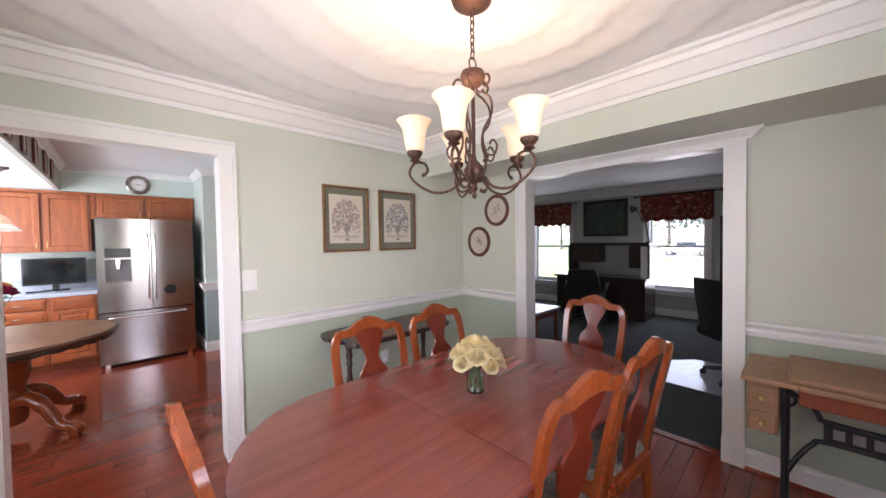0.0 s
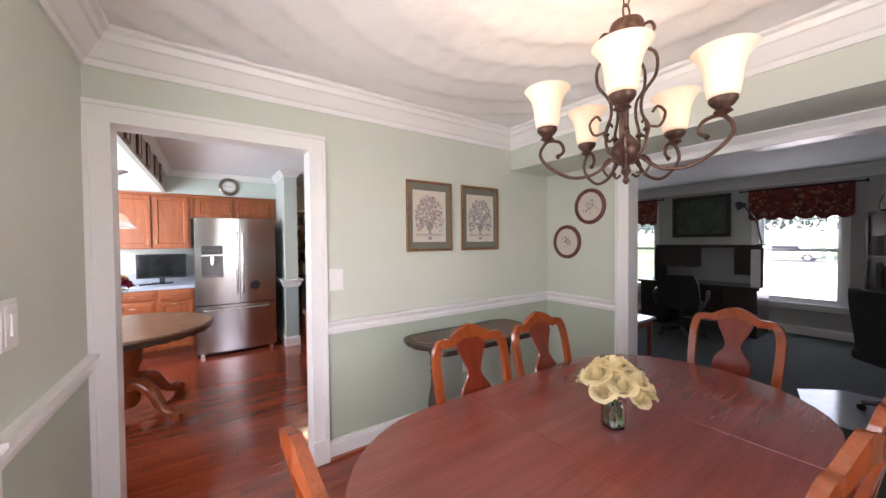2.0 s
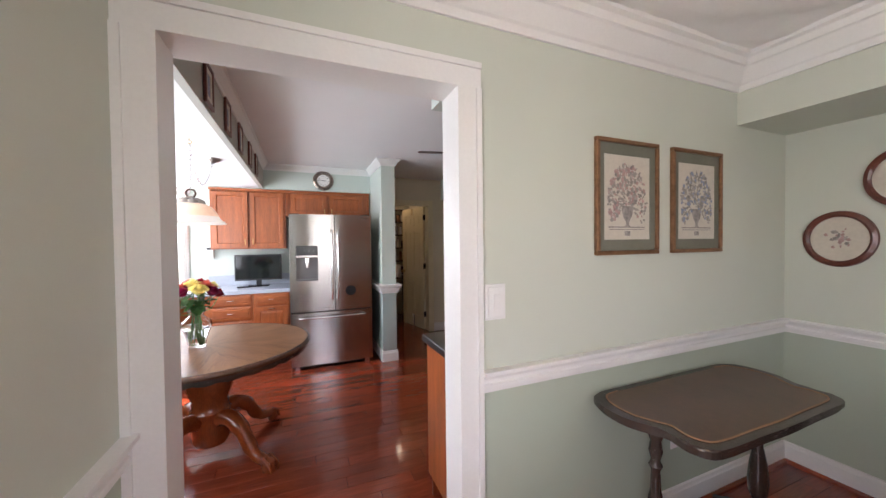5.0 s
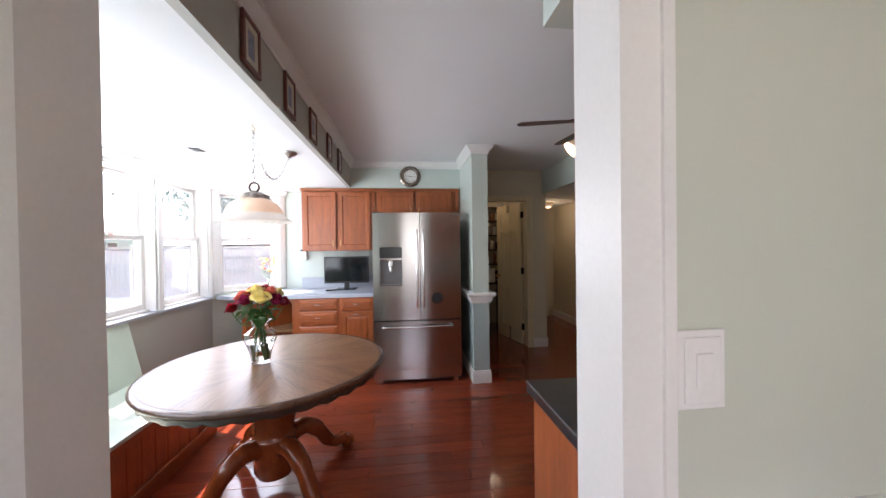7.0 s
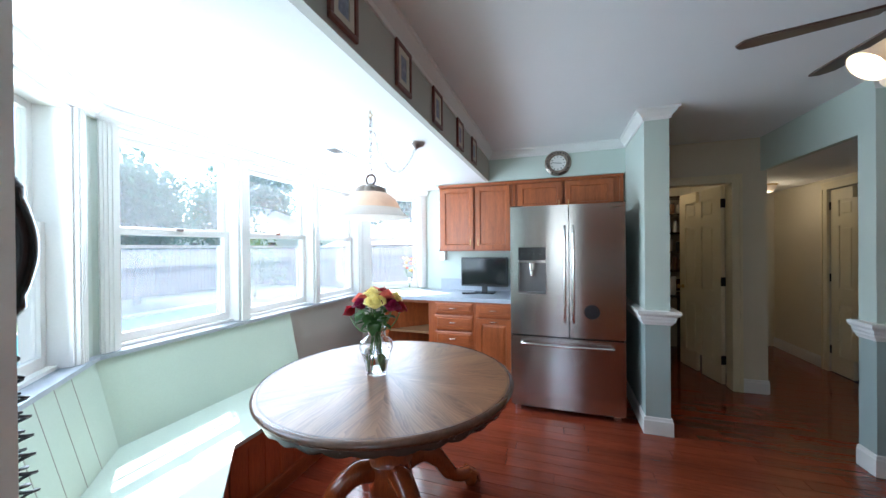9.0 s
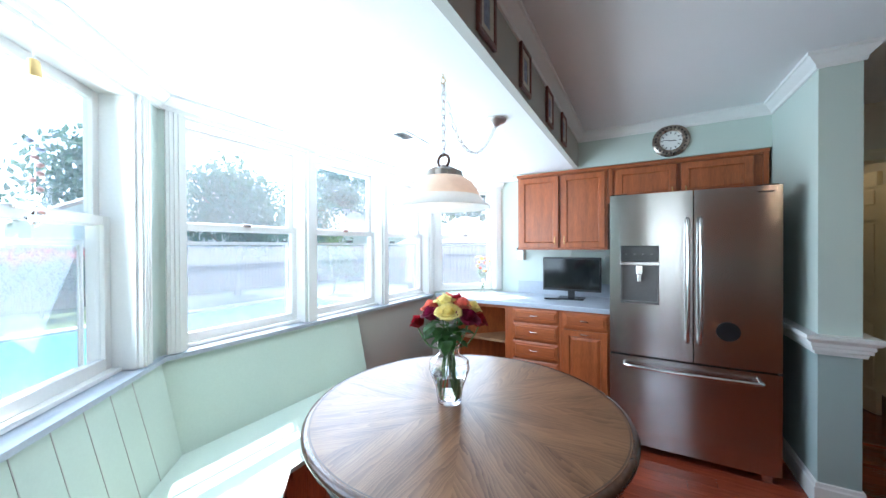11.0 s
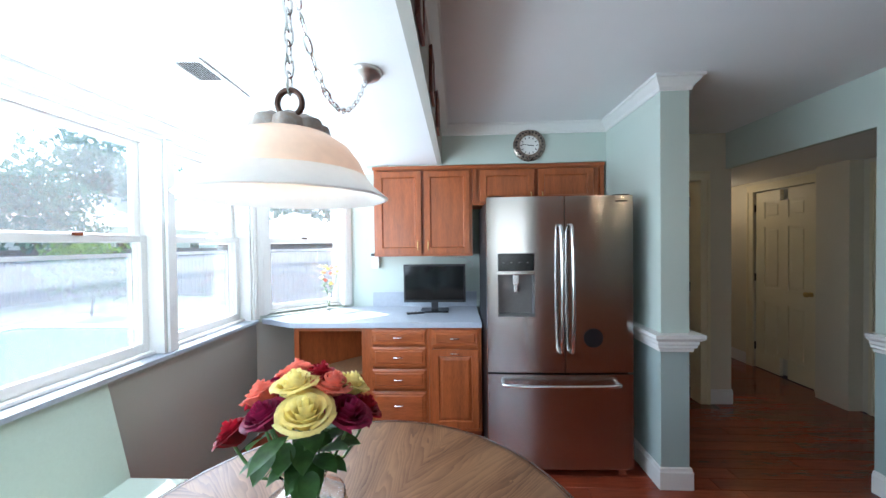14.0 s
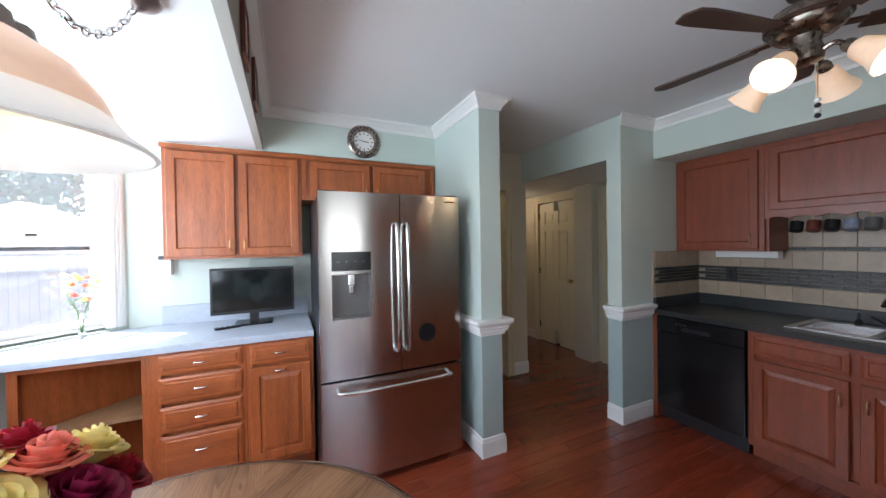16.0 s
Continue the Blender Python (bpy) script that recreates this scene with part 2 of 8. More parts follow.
M["rose_cor"] = mat("coral petal", (0.82, 0.24, 0.17), 0.6, vary=0.25, scale=30, bump=0.15)
M["silk"] = mat("cream yellow silk petal", (0.86, 0.75, 0.46), 0.65, vary=0.18, scale=25, bump=0.2)
M["water"] = glass("water", (0.9, 0.97, 0.95))
M["grass"] = mat("lawn", (0.10, 0.17, 0.05), 0.9, vary=0.35, scale=1.2, fine=40, bump=0.6)
M["concrete"] = mat("pale concrete", (0.55, 0.53, 0.50), 0.85, vary=0.12, scale=2, fine=50, bump=0.3)
M["pool"] = mat("blue pool water", (0.10, 0.42, 0.50), 0.08, vary=0.12, scale=2, fine=8, bump=0.5)
M["fence"] = mat("weathered fence board", (0.15, 0.105, 0.085), 0.85, vary=0.25, scale=3, fine=40, bump=0.3, stretch=(4, 4, 0.5))
M["foliage"] = mat("tree leaves", (0.05, 0.11, 0.075), 0.6, vary=0.5, scale=3, fine=30, bump=0.2)
M["fresh_leaves"] = mat("bright green leaves", (0.12, 0.20, 0.05), 0.6, vary=0.4, scale=3, fine=30, bump=0.2)
M["bark"] = mat("bark", (0.12, 0.085, 0.06), 0.9, vary=0.3, scale=8, bump=0.6)
M["roof"] = mat("pale shingle roof", (0.45, 0.42, 0.40), 0.8, vary=0.15, scale=5, bump=0.3)
M["siding"] = mat("white siding", (0.62, 0.62, 0.60), 0.7, vary=0.06, scale=3, bump=0.1)
M["redflower"] = mat("red blossom", (0.55, 0.06, 0.07), 0.6, vary=0.3, scale=15, bump=0.2)
M["car"] = mat("white car paint", (0.7, 0.7, 0.7), 0.2, vary=0.03, coat=0.5, bump=0)
M["asphalt"] = mat("worn pale asphalt", (0.13, 0.13, 0.13), 0.9, vary=0.2, scale=4, bump=0.3)
M["valance"] = mat("burgundy floral fabric", (0.24, 0.035, 0.03), 0.85, vary=0.5, scale=12, fine=60, bump=0.3, second=(0.02, 0.012, 0.01))
M["valance_gold"] = mat("gold floral print", (0.32, 0.19, 0.10), 0.85, vary=0.3, scale=30, bump=0.2)
M["chairback"] = mat("black upholstery", (0.011, 0.011, 0.012), 0.7, vary=0.3, scale=60, bump=0.3)
M["seat_fabric"] = mat("patterned seat fabric", (0.20, 0.17, 0.12), 0.85, vary=0.5, scale=40, fine=160, bump=0.4, second=(0.05, 0.055, 0.05))
M["painting"] = mat("dark landscape canvas", (0.05, 0.075, 0.045), 0.5, vary=0.7, scale=6, fine=30, bump=0.2, second=(0.012, 0.016, 0.014))
M["mat_plastic"] = mat("pale blue grey plastic", (0.42, 0.46, 0.52), 0.12, vary=0.1, scale=10, bump=0.1)
M["greybook"] = mat("book spines", (0.35, 0.33, 0.3), 0.7, vary=0.3, scale=9, bump=0.1, per_object=0.6)
M["vent"] = mat("white vent metal", (0.75, 0.76, 0.76), 0.4, vary=0.03, bump=0.02)
M["dark"] = mat("dark void", (0.03, 0.03, 0.032), 0.8, vary=0.2)
M["fanblade"] = mat("dark walnut blade", (0.06, 0.03, 0.02), 0.4, vary=0.3, scale=5, stretch=(0.6, 5, 5), bump=0.05)
M["bench_paint"] = mat("pale green bench paint", (0.56, 0.64, 0.56), 0.45, vary=0.04, scale=3, fine=90, bump=0.06)
M["panelgreen"] = mat("pale green beadboard paint", (0.54, 0.63, 0.54), 0.5, vary=0.04, scale=3, fine=90, bump=0.08)


def swirl_plaster():
    """White ceiling plaster with rings of overlapping swirls round the lamp."""
    m = mat("swirled white plaster", (0.80, 0.79, 0.77), 0.75, vary=0.03, scale=3, fine=90, bump=0.0)
    t, b = m.node_tree, m.node_tree.nodes["Principled BSDF"]
    n, l = t.nodes.new, t.links.new
    co, mp = n("ShaderNodeTexCoord"), n("ShaderNodeMapping")
    mp.inputs["Location"].default_value = (-1.6, -1.39, 0)
    l(co.outputs["Object"], mp.inputs["Vector"])
    grain = n("ShaderNodeTexNoise")
    grain.inputs["Scale"].default_value, grain.inputs["Detail"].default_value = 26, 6
    l(mp.outputs["Vector"], grain.inputs["Vector"])
    bp = n("ShaderNodeBump")
    bp.inputs["Strength"].default_value, bp.inputs["Distance"].default_value = 0.35, 0.006
    l(grain.outputs["Fac"], bp.inputs["Height"])
    l(bp.outputs["Normal"], b.inputs["Normal"])
    return m


M["plaster"] = swirl_plaster()


def leafy(key):
    """Lets part of the light through the leaves."""
    t = M[key].node_tree
    n, l = t.nodes.new, t.links.new
    b = t.nodes["Principled BSDF"]
    tr, mix = n("ShaderNodeBsdfTranslucent"), n("ShaderNodeMixShader")
    mix.inputs["Fac"].default_value = 0.45
    l(b.inputs["Base Color"].links[0].from_socket, tr.inputs["Color"])
    l(b.outputs[0], mix.inputs[1])
    l(tr.outputs[0], mix.inputs[2])
    l(mix.outputs[0], t.nodes["Material Output"].inputs["Surface"])


for key in ("foliage", "fresh_leaves", "leaf", "redflower", "silk", "rose_red", "rose_mag", "rose_yel", "rose_cor"):
    leafy(key)

# ---- mesh helpers ----


def part(name, bm, material, parent=None, label="", smooth=False, at=None):
    """One mesh object out of a bmesh, under a thing or under a part."""
    me = bpy.data.meshes.new(name)
    bmesh.ops.recalc_face_normals(bm, faces=bm.faces)
    if smooth:
        for f in bm.faces:
            f.smooth = True
    bm.to_mesh(me)
    bm.free()
    for mm in (material if isinstance(material, (list, tuple)) else (material,)):
        me.materials.append(M[mm])
    ob = new(name, me)
    if smooth:
        me.set_sharp_from_angle(angle=radians(42))
    ob.parent = parent
    if at is not None:
        ob.matrix_basis = at
    return tagged(ob, label)


def thing(name, label, category, at=None, group="", kind=""):
    ob = new(name)
    ob.empty_display_size = 0.1
    if at is not None:
        ob.matrix_basis = at
    return tagged(ob, label, category, group, kind)


def box(bm, x0, x1, y0, y1, z0, z1, bevel=0.0, index=0):
    before = set(bm.faces)
    r = bmesh.ops.create_cube(bm, size=1.0)
    for v in r["verts"]:
        v.co = Vector((x0 + (v.co.x + 0.5) * (x1 - x0), y0 + (v.co.y + 0.5) * (y1 - y0), z0 + (v.co.z + 0.5) * (z1 - z0)))
    if bevel:
        es = list({e for v in r["verts"] for e in v.link_edges})
        bmesh.ops.bevel(bm, geom=es, offset=bevel, segments=2, affect="EDGES", profile=0.5)
    for f in bm.faces:
        if f not in before:
            f.material_index = index
    return bm


def boxes(*rows, bevel=0.0):
    bm = bmesh.new()
    for r in rows:
        box(bm, *r, bevel=bevel)
    return bm


def lathe(profile, n=24, bm=None, at=(0, 0, 0), close=False):
    """Turns (radius, z) about the z axis."""
    bm = bm or bmesh.new()
    rings = []
    for r, z in profile:
        rings.append([bm.verts.new((at[0] + r * math.cos(2 * math.pi * k / n), at[1] + r * math.sin(2 * math.pi * k / n), at[2] + z)) for k in range(n)])
    for a, b in zip(rings, rings[1:]):
        for k in range(n):
            bm.faces.new((a[k], a[(k + 1) % n], b[(k + 1) % n], b[k]))
    if not close:
        bm.faces.new(rings[0][::-1])
        bm.faces.new(rings[-1])
    return bm


def tube(points, radius, n=8, bm=None, closed=False):
    """A round rod along a line of points; radius is one number or one for each point."""
    bm = bm or bmesh.new()
    pts = [Vector(p) for p in points]
    count = len(pts)
    rad = radius if isinstance(radius, (list, tuple)) else [radius] * count
    up = Vector((0.13, 0.21, 1)).normalized()
    rings = []
    for k, p in enumerate(pts):
        a = pts[(k - 1) % count] if closed or k else p
        b = pts[(k + 1) % count] if closed or k < count - 1 else p
        d = (b - a).normalized()
        s = d.cross(up)
        if s.length < 1e-3:
            s = d.cross(Vector((1, 0, 0)))
        s.normalize()
        u = s.cross(d).normalized()
        up = u
        rings.append([bm.verts.new(p + rad[k] * (math.cos(2 * math.pi * j / n) * s + math.sin(2 * math.pi * j / n) * u)) for j in range(n)])
    for k in range(count if closed else count - 1):
        a, b = rings[k], rings[(k + 1) % count]
        for j in range(n):
            bm.faces.new((a[j], a[(j + 1) % n], b[(j + 1) % n], b[j]))
    if not closed:
        bm.faces.new(rings[0][::-1])
        bm.faces.new(rings[-1])
    return bm


def smooth_line(points, steps=6):
    """A rounded line through points."""
    p = [Vector(q) for q in points]
    out = []
    for k in range(len(p) - 1):
        a, b, c, d = p[max(k - 1, 0)], p[k], p[k + 1], p[min(k + 2, len(p) - 1)]
        for s in range(steps):
            u = s / steps
            out.append(0.5 * ((2 * b) + (c - a) * u + (2 * a - 5 * b + 4 * c - d) * u * u + (3 * b - a - 3 * c + d) * u ** 3))
    return out + [p[-1]]


def prism(outline, z0, z1, bm=None, bevel=0.0):
    """A flat outline (x, y) raised from z0 to z1."""
    bm = bm or bmesh.new()
    lo = [bm.verts.new((x, y, z0)) for x, y in outline]
    hi = [bm.verts.new((x, y, z1)) for x, y in outline]
    n = len(outline)
    bm.faces.new(lo[::-1])
    top = bm.faces.new(hi)
    for k in range(n):
        bm.faces.new((lo[k], lo[(k + 1) % n], hi[(k + 1) % n], hi[k]))
    if bevel:
        bmesh.ops.bevel(bm, geom=list(top.edges), offset=bevel, segments=3, affect="EDGES", profile=0.5)
    return bm


def along(p0, p1):
    """The pose of a wall: x runs from p0 to p1, y to the outside (to the left), z up. With its length."""
    d = Vector((p1[0] - p0[0], p1[1] - p0[1]))
    return pose(p0[0], p0[1], 0, 0, 0, math.degrees(math.atan2(d.y, d.x))), d.length


def moulding(name, p0, p1, profile, material="white", parent=None, ends=(0.0, 0.0), label=""):
    """A strip of trim along a wall's inner face: profile of (out from the wall, height). ends: how far each end runs on at its outer edge (mitre)."""
    m, length = along(p0, p1)
    bm = bmesh.new()
    deep = max(d for d, z in profile) or 1
    a = [bm.verts.new((-ends[0] * d / deep, -d, z)) for d, z in profile]
    b = [bm.verts.new((length + ends[1] * d / deep, -d, z)) for d, z in profile]
    n = len(profile)
    for k in range(n):
        bm.faces.new((a[k], a[(k + 1) % n], b[(k + 1) % n], b[k]))
    bm.faces.new(a[::-1])
    bm.faces.new(b)
    ob = part(name, bm, material, parent, label, at=m)
    if parent is None:
        tagged(ob, label or "white painted " + name.replace("_", " "), name.replace("_", " "), kind="structure")
    return ob


def wall(name, p0, p1, thick, z0, z1, bands, openings=(), label="", inner=0.0):
    """A wall whose inner face runs from p0 to p1; bands of (top height, material); openings of (u0, u1, z0, z1)."""
    m, length = along(p0, p1)
    bm = bmesh.new()
    mats = [b[1] for b in bands]
    us = sorted({0.0, length, *(u for o in openings for u in o[:2])})
    zs = sorted({z0, z1, *(z for o in openings for z in o[2:]), *(b[0] for b in bands[:-1])})
    us = [u for u in us if 0 <= u <= length]
    zs = [z for z in zs if z0 <= z <= z1]
    def solid(a, b):
        if not (0 <= a < len(us) - 1 and 0 <= b < len(zs) - 1):
            return False
        uc, zc = (us[a] + us[a + 1]) / 2, (zs[b] + zs[b + 1]) / 2
        return not any(o[0] < uc < o[1] and o[2] < zc < o[3] for o in openings)

    corners = {}

    def vert(a, d, b):
        if (a, d, b) not in corners:
            corners[a, d, b] = bm.verts.new((us[a], inner + d * thick, zs[b]))
        return corners[a, d, b]
    for a in range(len(us) - 1):
        for b in range(len(zs) - 1):
            if not solid(a, b):
                continue
            zc = (zs[b] + zs[b + 1]) / 2
            k = next(i for i, band in enumerate(bands) if zc < band[0] or i == len(bands) - 1)
            quads = [((a, 0, b), (a + 1, 0, b), (a + 1, 0, b + 1), (a, 0, b + 1)), ((a, 1, b), (a, 1, b + 1), (a + 1, 1, b + 1), (a + 1, 1, b))]
            for da, db, q in ((-1, 0, ((a, 0, b), (a, 0, b + 1), (a, 1, b + 1), (a, 1, b))), (1, 0, ((a + 1, 0, b), (a + 1, 1, b), (a + 1, 1, b + 1), (a + 1, 0, b + 1))),
                              (0, -1, ((a, 0, b), (a, 1, b), (a + 1, 1, b), (a + 1, 0, b))), (0, 1, ((a, 0, b + 1), (a + 1, 0, b + 1), (a + 1, 1, b + 1), (a, 1, b + 1)))):
                if not solid(a + da, b + db):
                    quads.append(q)
            for q in quads:
                bm.faces.new([vert(*v) for v in q]).material_index = k
    ob = part(name, bm, mats, None, label, at=m)
    return tagged(ob, label or "painted wall", "wall", kind="structure")

# ---- the large structure ----
DINING = [(0.885, "sage_low"), (9, "sage")]
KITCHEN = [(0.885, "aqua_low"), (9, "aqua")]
CROWN = [(0, 2.285), (0.012, 2.285), (0.018, 2.315), (0.03, 2.322), (0.075, 2.385), (0.088, 2.39), (0.098, 2.42), (0.12, 2.428), (0.12, 2.45), (0, 2.45)]
CROWN_K = [(0, 2.37), (0.01, 2.37), (0.014, 2.39), (0.05, 2.43), (0.06, 2.433), (0.06, 2.45), (0, 2.45)]
CROWN_N = [(0, 2.075), (0.02, 2.075), (0.024, 2.09), (0.034, 2.094), (0.06, 2.122), (0.068, 2.124), (0.068, 2.14), (0, 2.14)]
RAIL = [(0, 0.842), (0.012, 0.842), (0.014, 0.858), (0.022, 0.862), (0.022, 0.876), (0.014, 0.88), (0.014, 0.892), (0.024, 0.897),
        (0.034, 0.912), (0.04, 0.916), (0.04, 0.93), (0, 0.93)]
BASE = [(0, 0.002), (0.016, 0.002), (0.016, 0.105), (0.012, 0.112), (0.010, 0.128), (0, 0.132)]
SHOE = [(0.016, 0.002), (0.034, 0.002), (0.031, 0.014), (0.022, 0.022), (0.016, 0.024)]

floor = part("floor", boxes((-0.05, 3.42, -0.3, 3.14, -0.1, -0.014), (-1.5, 3.6, 3.14, 9.1, -0.1, -0.014), (3.6, 3.72, 5.9, 9.1, -0.1, 0.0)), "dark")
tagged(floor, "polished red cherry wood plank floor", "floor", kind="structure")
carpet = part("floor_carpet", boxes((3.42, 7.9, -1.1, 3.14, -0.1, -0.001), (3.6, 7.9, 3.14, 5.5, -0.1, -0.001)), "carpet")
tagged(carpet, "dark grey green carpet of the living room", "carpet", kind="structure")
strip = part("threshold", boxes((3.36, 3.43, 0.82, 2.23, 0.001, 0.008), bevel=0.003), "cherry")
tagged(strip, "dark wooden threshold strip below the wide opening", "threshold", kind="structure")

wall("wall_dining_north", (0, 3.08), (3.33, 3.08), 0.06, 0, 2.45, DINING, [(0.082, 1.023, 0, 2.045)], "sage wall with green lower part below a chair rail")
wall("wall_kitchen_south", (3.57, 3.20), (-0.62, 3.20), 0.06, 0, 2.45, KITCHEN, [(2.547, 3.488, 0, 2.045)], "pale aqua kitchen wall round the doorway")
wall("wall_dining_east", (3.33, 3.08), (3.33, -0.15), 0.06, 0, 2.45, DINING, [(0.815, 2.295, 0, 2.03)], "sage wall with a wide cased opening")
wall("wall_dining_west", (0, -0.15), (0, 3.08), 0.2, 0, 2.45, DINING, [(1.15, 2.23, 0, 2.06)], "sage wall with a glass door")
wall("wall_dining_south", (3.33, -0.15), (0, -0.15), 0.2, 0, 2.45, DINING, [(1.73, 3.03, 0.85, 2.1)], "sage wall with an unseen added window")
wall("wall_living_west", (3.45, -1.0), (3.45, 3.2), 0.06, 0, 2.45, [(9, "lr_wall")], [(1.785, 3.265, 0, 2.045)], "grey living room wall")
wall("wall_living_west", (3.74, 3.2), (3.74, 5.4), 0.06, 0, 2.45, [(9, "lr_wall")], (), "grey living room wall")
wall("wall_living_corner", (3.45, 3.2), (3.74, 3.2), 0.06, 0, 2.45, [(9, "lr_wall")], (), "grey living room wall corner")
wall("wall_living_east", (7.8, 5.4), (7.8, -1.0), 0.2, 0, 2.45, [(9, "lr_wall")], [(0.5, 1.4, 0.48, 2.1), (2.94, 3.83, 0.48, 2.1)], "grey living room wall with two windows")
wall("wall_living_north", (3.68, 5.4), (7.8, 5.4), 0.1, 0, 2.45, [(9, "lr_wall")], (), "grey living room wall")
wall("wall_living_south", (7.8, -1.0), (3.4, -1.0), 0.1, 0, 2.45, [(9, "lr_wall")], (), "grey living room wall")
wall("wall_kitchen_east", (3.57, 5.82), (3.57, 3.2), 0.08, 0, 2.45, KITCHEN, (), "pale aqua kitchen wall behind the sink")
wall("wall_kitchen_north", (-0.85, 7.02), (1.40, 7.02), 0.12, 0, 2.45, [(9, "aqua")], (), "pale aqua kitchen wall behind the refrigerator")
A, B, C, D = (-0.61, 3.2), (-1.46, 4.05), (-1.46, 6.48), (-0.85, 7.02)
LAB, LCD = math.dist(A, B), math.dist(C, D)
wall("wall_bay_south", A, B, 0.17, 0, 2.3, [(0.885, "panelgreen"), (9, "aqua")], [(0.2, 1.04, 0.885, 2.07)], "bay wall with a window over a bench")
wall("wall_bay_west", B, (-1.46, 5.66), 0.17, 0, 2.3, [(0.885, "taupe"), (9, "aqua")], [(0.1, 0.82, 0.885, 2.07), (0.89, 1.61, 0.885, 2.07)],
     "bay wall with windows over plain taupe paint")
wall("wall_bay_west", (-1.46, 5.66), C, 0.17, 0, 2.3, [(0.885, "taupe"), (9, "aqua")], [(0.06, 0.77, 0.885, 2.07)],
     "bay wall with a window over plain taupe paint")
wall("wall_bay_north", C, D, 0.17, 0, 2.3, [(0.885, "taupe"), (9, "aqua")], [(0.08, 0.72, 0.92, 2.07)], "bay wall with a window over the desk")

# outer fill between the dining room's west wall and the bay
tagged(part("wall_outer", boxes((-0.8, -0.0, 3.02, 3.14, 0, 2.45)), "siding"), "outer wall beside the bay", "wall", kind="structure")

# an unseen slab outside, added to keep sun out of the glass door
tagged(part("sun_block_slab", boxes((-2.6, -0.2, -0.3, 2.35, 2.3, 2.42)), "siding"), "unseen slab added to keep the sun off the glass door", "roof", kind="structure")

# ceilings
def swirled_ceiling(x0, x1, y0, y1, z, cx, cy, step=0.024):
    """Plaster worked in overlapping rings of fans round the lamp."""
    nx, ny = round((x1 - x0) / step), round((y1 - y0) / step)
    bm = bmesh.new()
    grid = []
    for i in range(nx + 1):
        row = []
        for j in range(ny + 1):
            x, y = x0 + (x1 - x0) * i / nx, y0 + (y1 - y0) * j / ny
            r, a = math.hypot(x - cx, y - cy), math.atan2(y - cy, x - cx)
            q = r / 0.235
            ring = math.floor(q)
            fans = 9 + 9 * ring
            s = abs(math.sin(a * fans / 2 + ring * 1.3))
            q += 0.13 * s + 0.10 * noise.noise((x * 2.2, y * 2.2, 1.0))
            f = q - math.floor(q)
            drop = 0.012 * (f ** 1.5 / 0.62 if f < 0.72 else (1 - f) / 0.28) + 0.0035 * noise.noise((x * 9, y * 9, 4.0))
            row.append(bm.verts.new((x, y, z - max(drop, 0.0) * min(1.0, r / 0.12))))
        grid.append(row)
    for i in range(nx):
        for j in range(ny):
            bm.faces.new((grid[i][j], grid[i][j + 1], grid[i + 1][j + 1], grid[i + 1][j]))
    for f in bm.faces:
        f.smooth = True
    box(bm, x0, x1, y0, y1, z + 0.01, z + 0.1)
    return bm


tagged(part("ceiling_dining", swirled_ceiling(-0.02, 2.82, -0.17, 3.1, 2.452, 1.6, 1.39), "plaster"), "white plaster ceiling with swirls in rings", "ceiling", kind="structure")
tagged(part("ceiling_kitchen", boxes((-0.06, 3.6, 3.14, 9.1, 2.45, 2.55)), "white_shade"), "smooth white kitchen ceiling", "ceiling", kind="structure")
tagged(part("ceiling_bay", prism([(-0.03, 3.14), (-0.03, 7.14), (-0.8, 7.2), (-1.7, 6.6), (-1.7, 4.05), (-0.65, 3.05), (-0.4, 3.05)], 2.14, 2.3), "white_shade"),
       "low white ceiling over the bay", "ceiling", kind="structure")
tagged(part("ceiling_living", boxes((3.39, 7.9, -1.1, 5.5, 2.45, 2.55)), "white_shade"), "white living room ceiling", "ceiling", kind="structure")
tagged(part("ceiling_hall", boxes((2.60, 3.6, 5.95, 9.0, 2.16, 2.3)), "white_shade"), "low white hall ceiling", "ceiling", kind="structure")
tagged(part("beam_dining", boxes((2.805, 3.33, -0.15, 3.08, 2.10, 2.55)), "sage"), "boxed sage beam over the wide opening", "beam", kind="structure")
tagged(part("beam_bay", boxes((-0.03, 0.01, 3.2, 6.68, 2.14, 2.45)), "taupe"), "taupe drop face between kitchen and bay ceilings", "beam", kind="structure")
tagged(part("soffit_sink", boxes((2.95, 3.57, 3.2, 5.82, 2.14, 2.45)), "aqua"), "pale soffit over the sink cabinets", "soffit", kind="structure")
tagged(part("soffit_partition", boxes((1.10, 2.95, 3.2, 3.59, 2.14, 2.45)), "aqua"), "pale soffit over wall cabinets", "soffit", kind="structure")
tagged(part("soffit_north", boxes((0.01, 1.335, 6.68, 7.02, 2.135, 2.45), (-0.62, 0.01, 6.68, 7.02, 2.125, 2.139)), "aqua"), "pale soffit over the refrigerator cabinets", "soffit", kind="structure")
tagged(part("beam_hall", boxes((2.55, 2.60, 5.95, 7.05, 2.13, 2.45)), "aqua"), "pale header over the hall opening", "beam", kind="structure")


def banded(name, x0, x1, y0, y1, bands, label):
    bm, z = bmesh.new(), 0.0
    for k, (top, _) in enumerate(bands):
        box(bm, x0, x1, y0, y1, z, min(top, 2.45), index=k)
        z = top
    return tagged(part(name, bm, [b[1] for b in bands]), label, "wall", kind="structure")


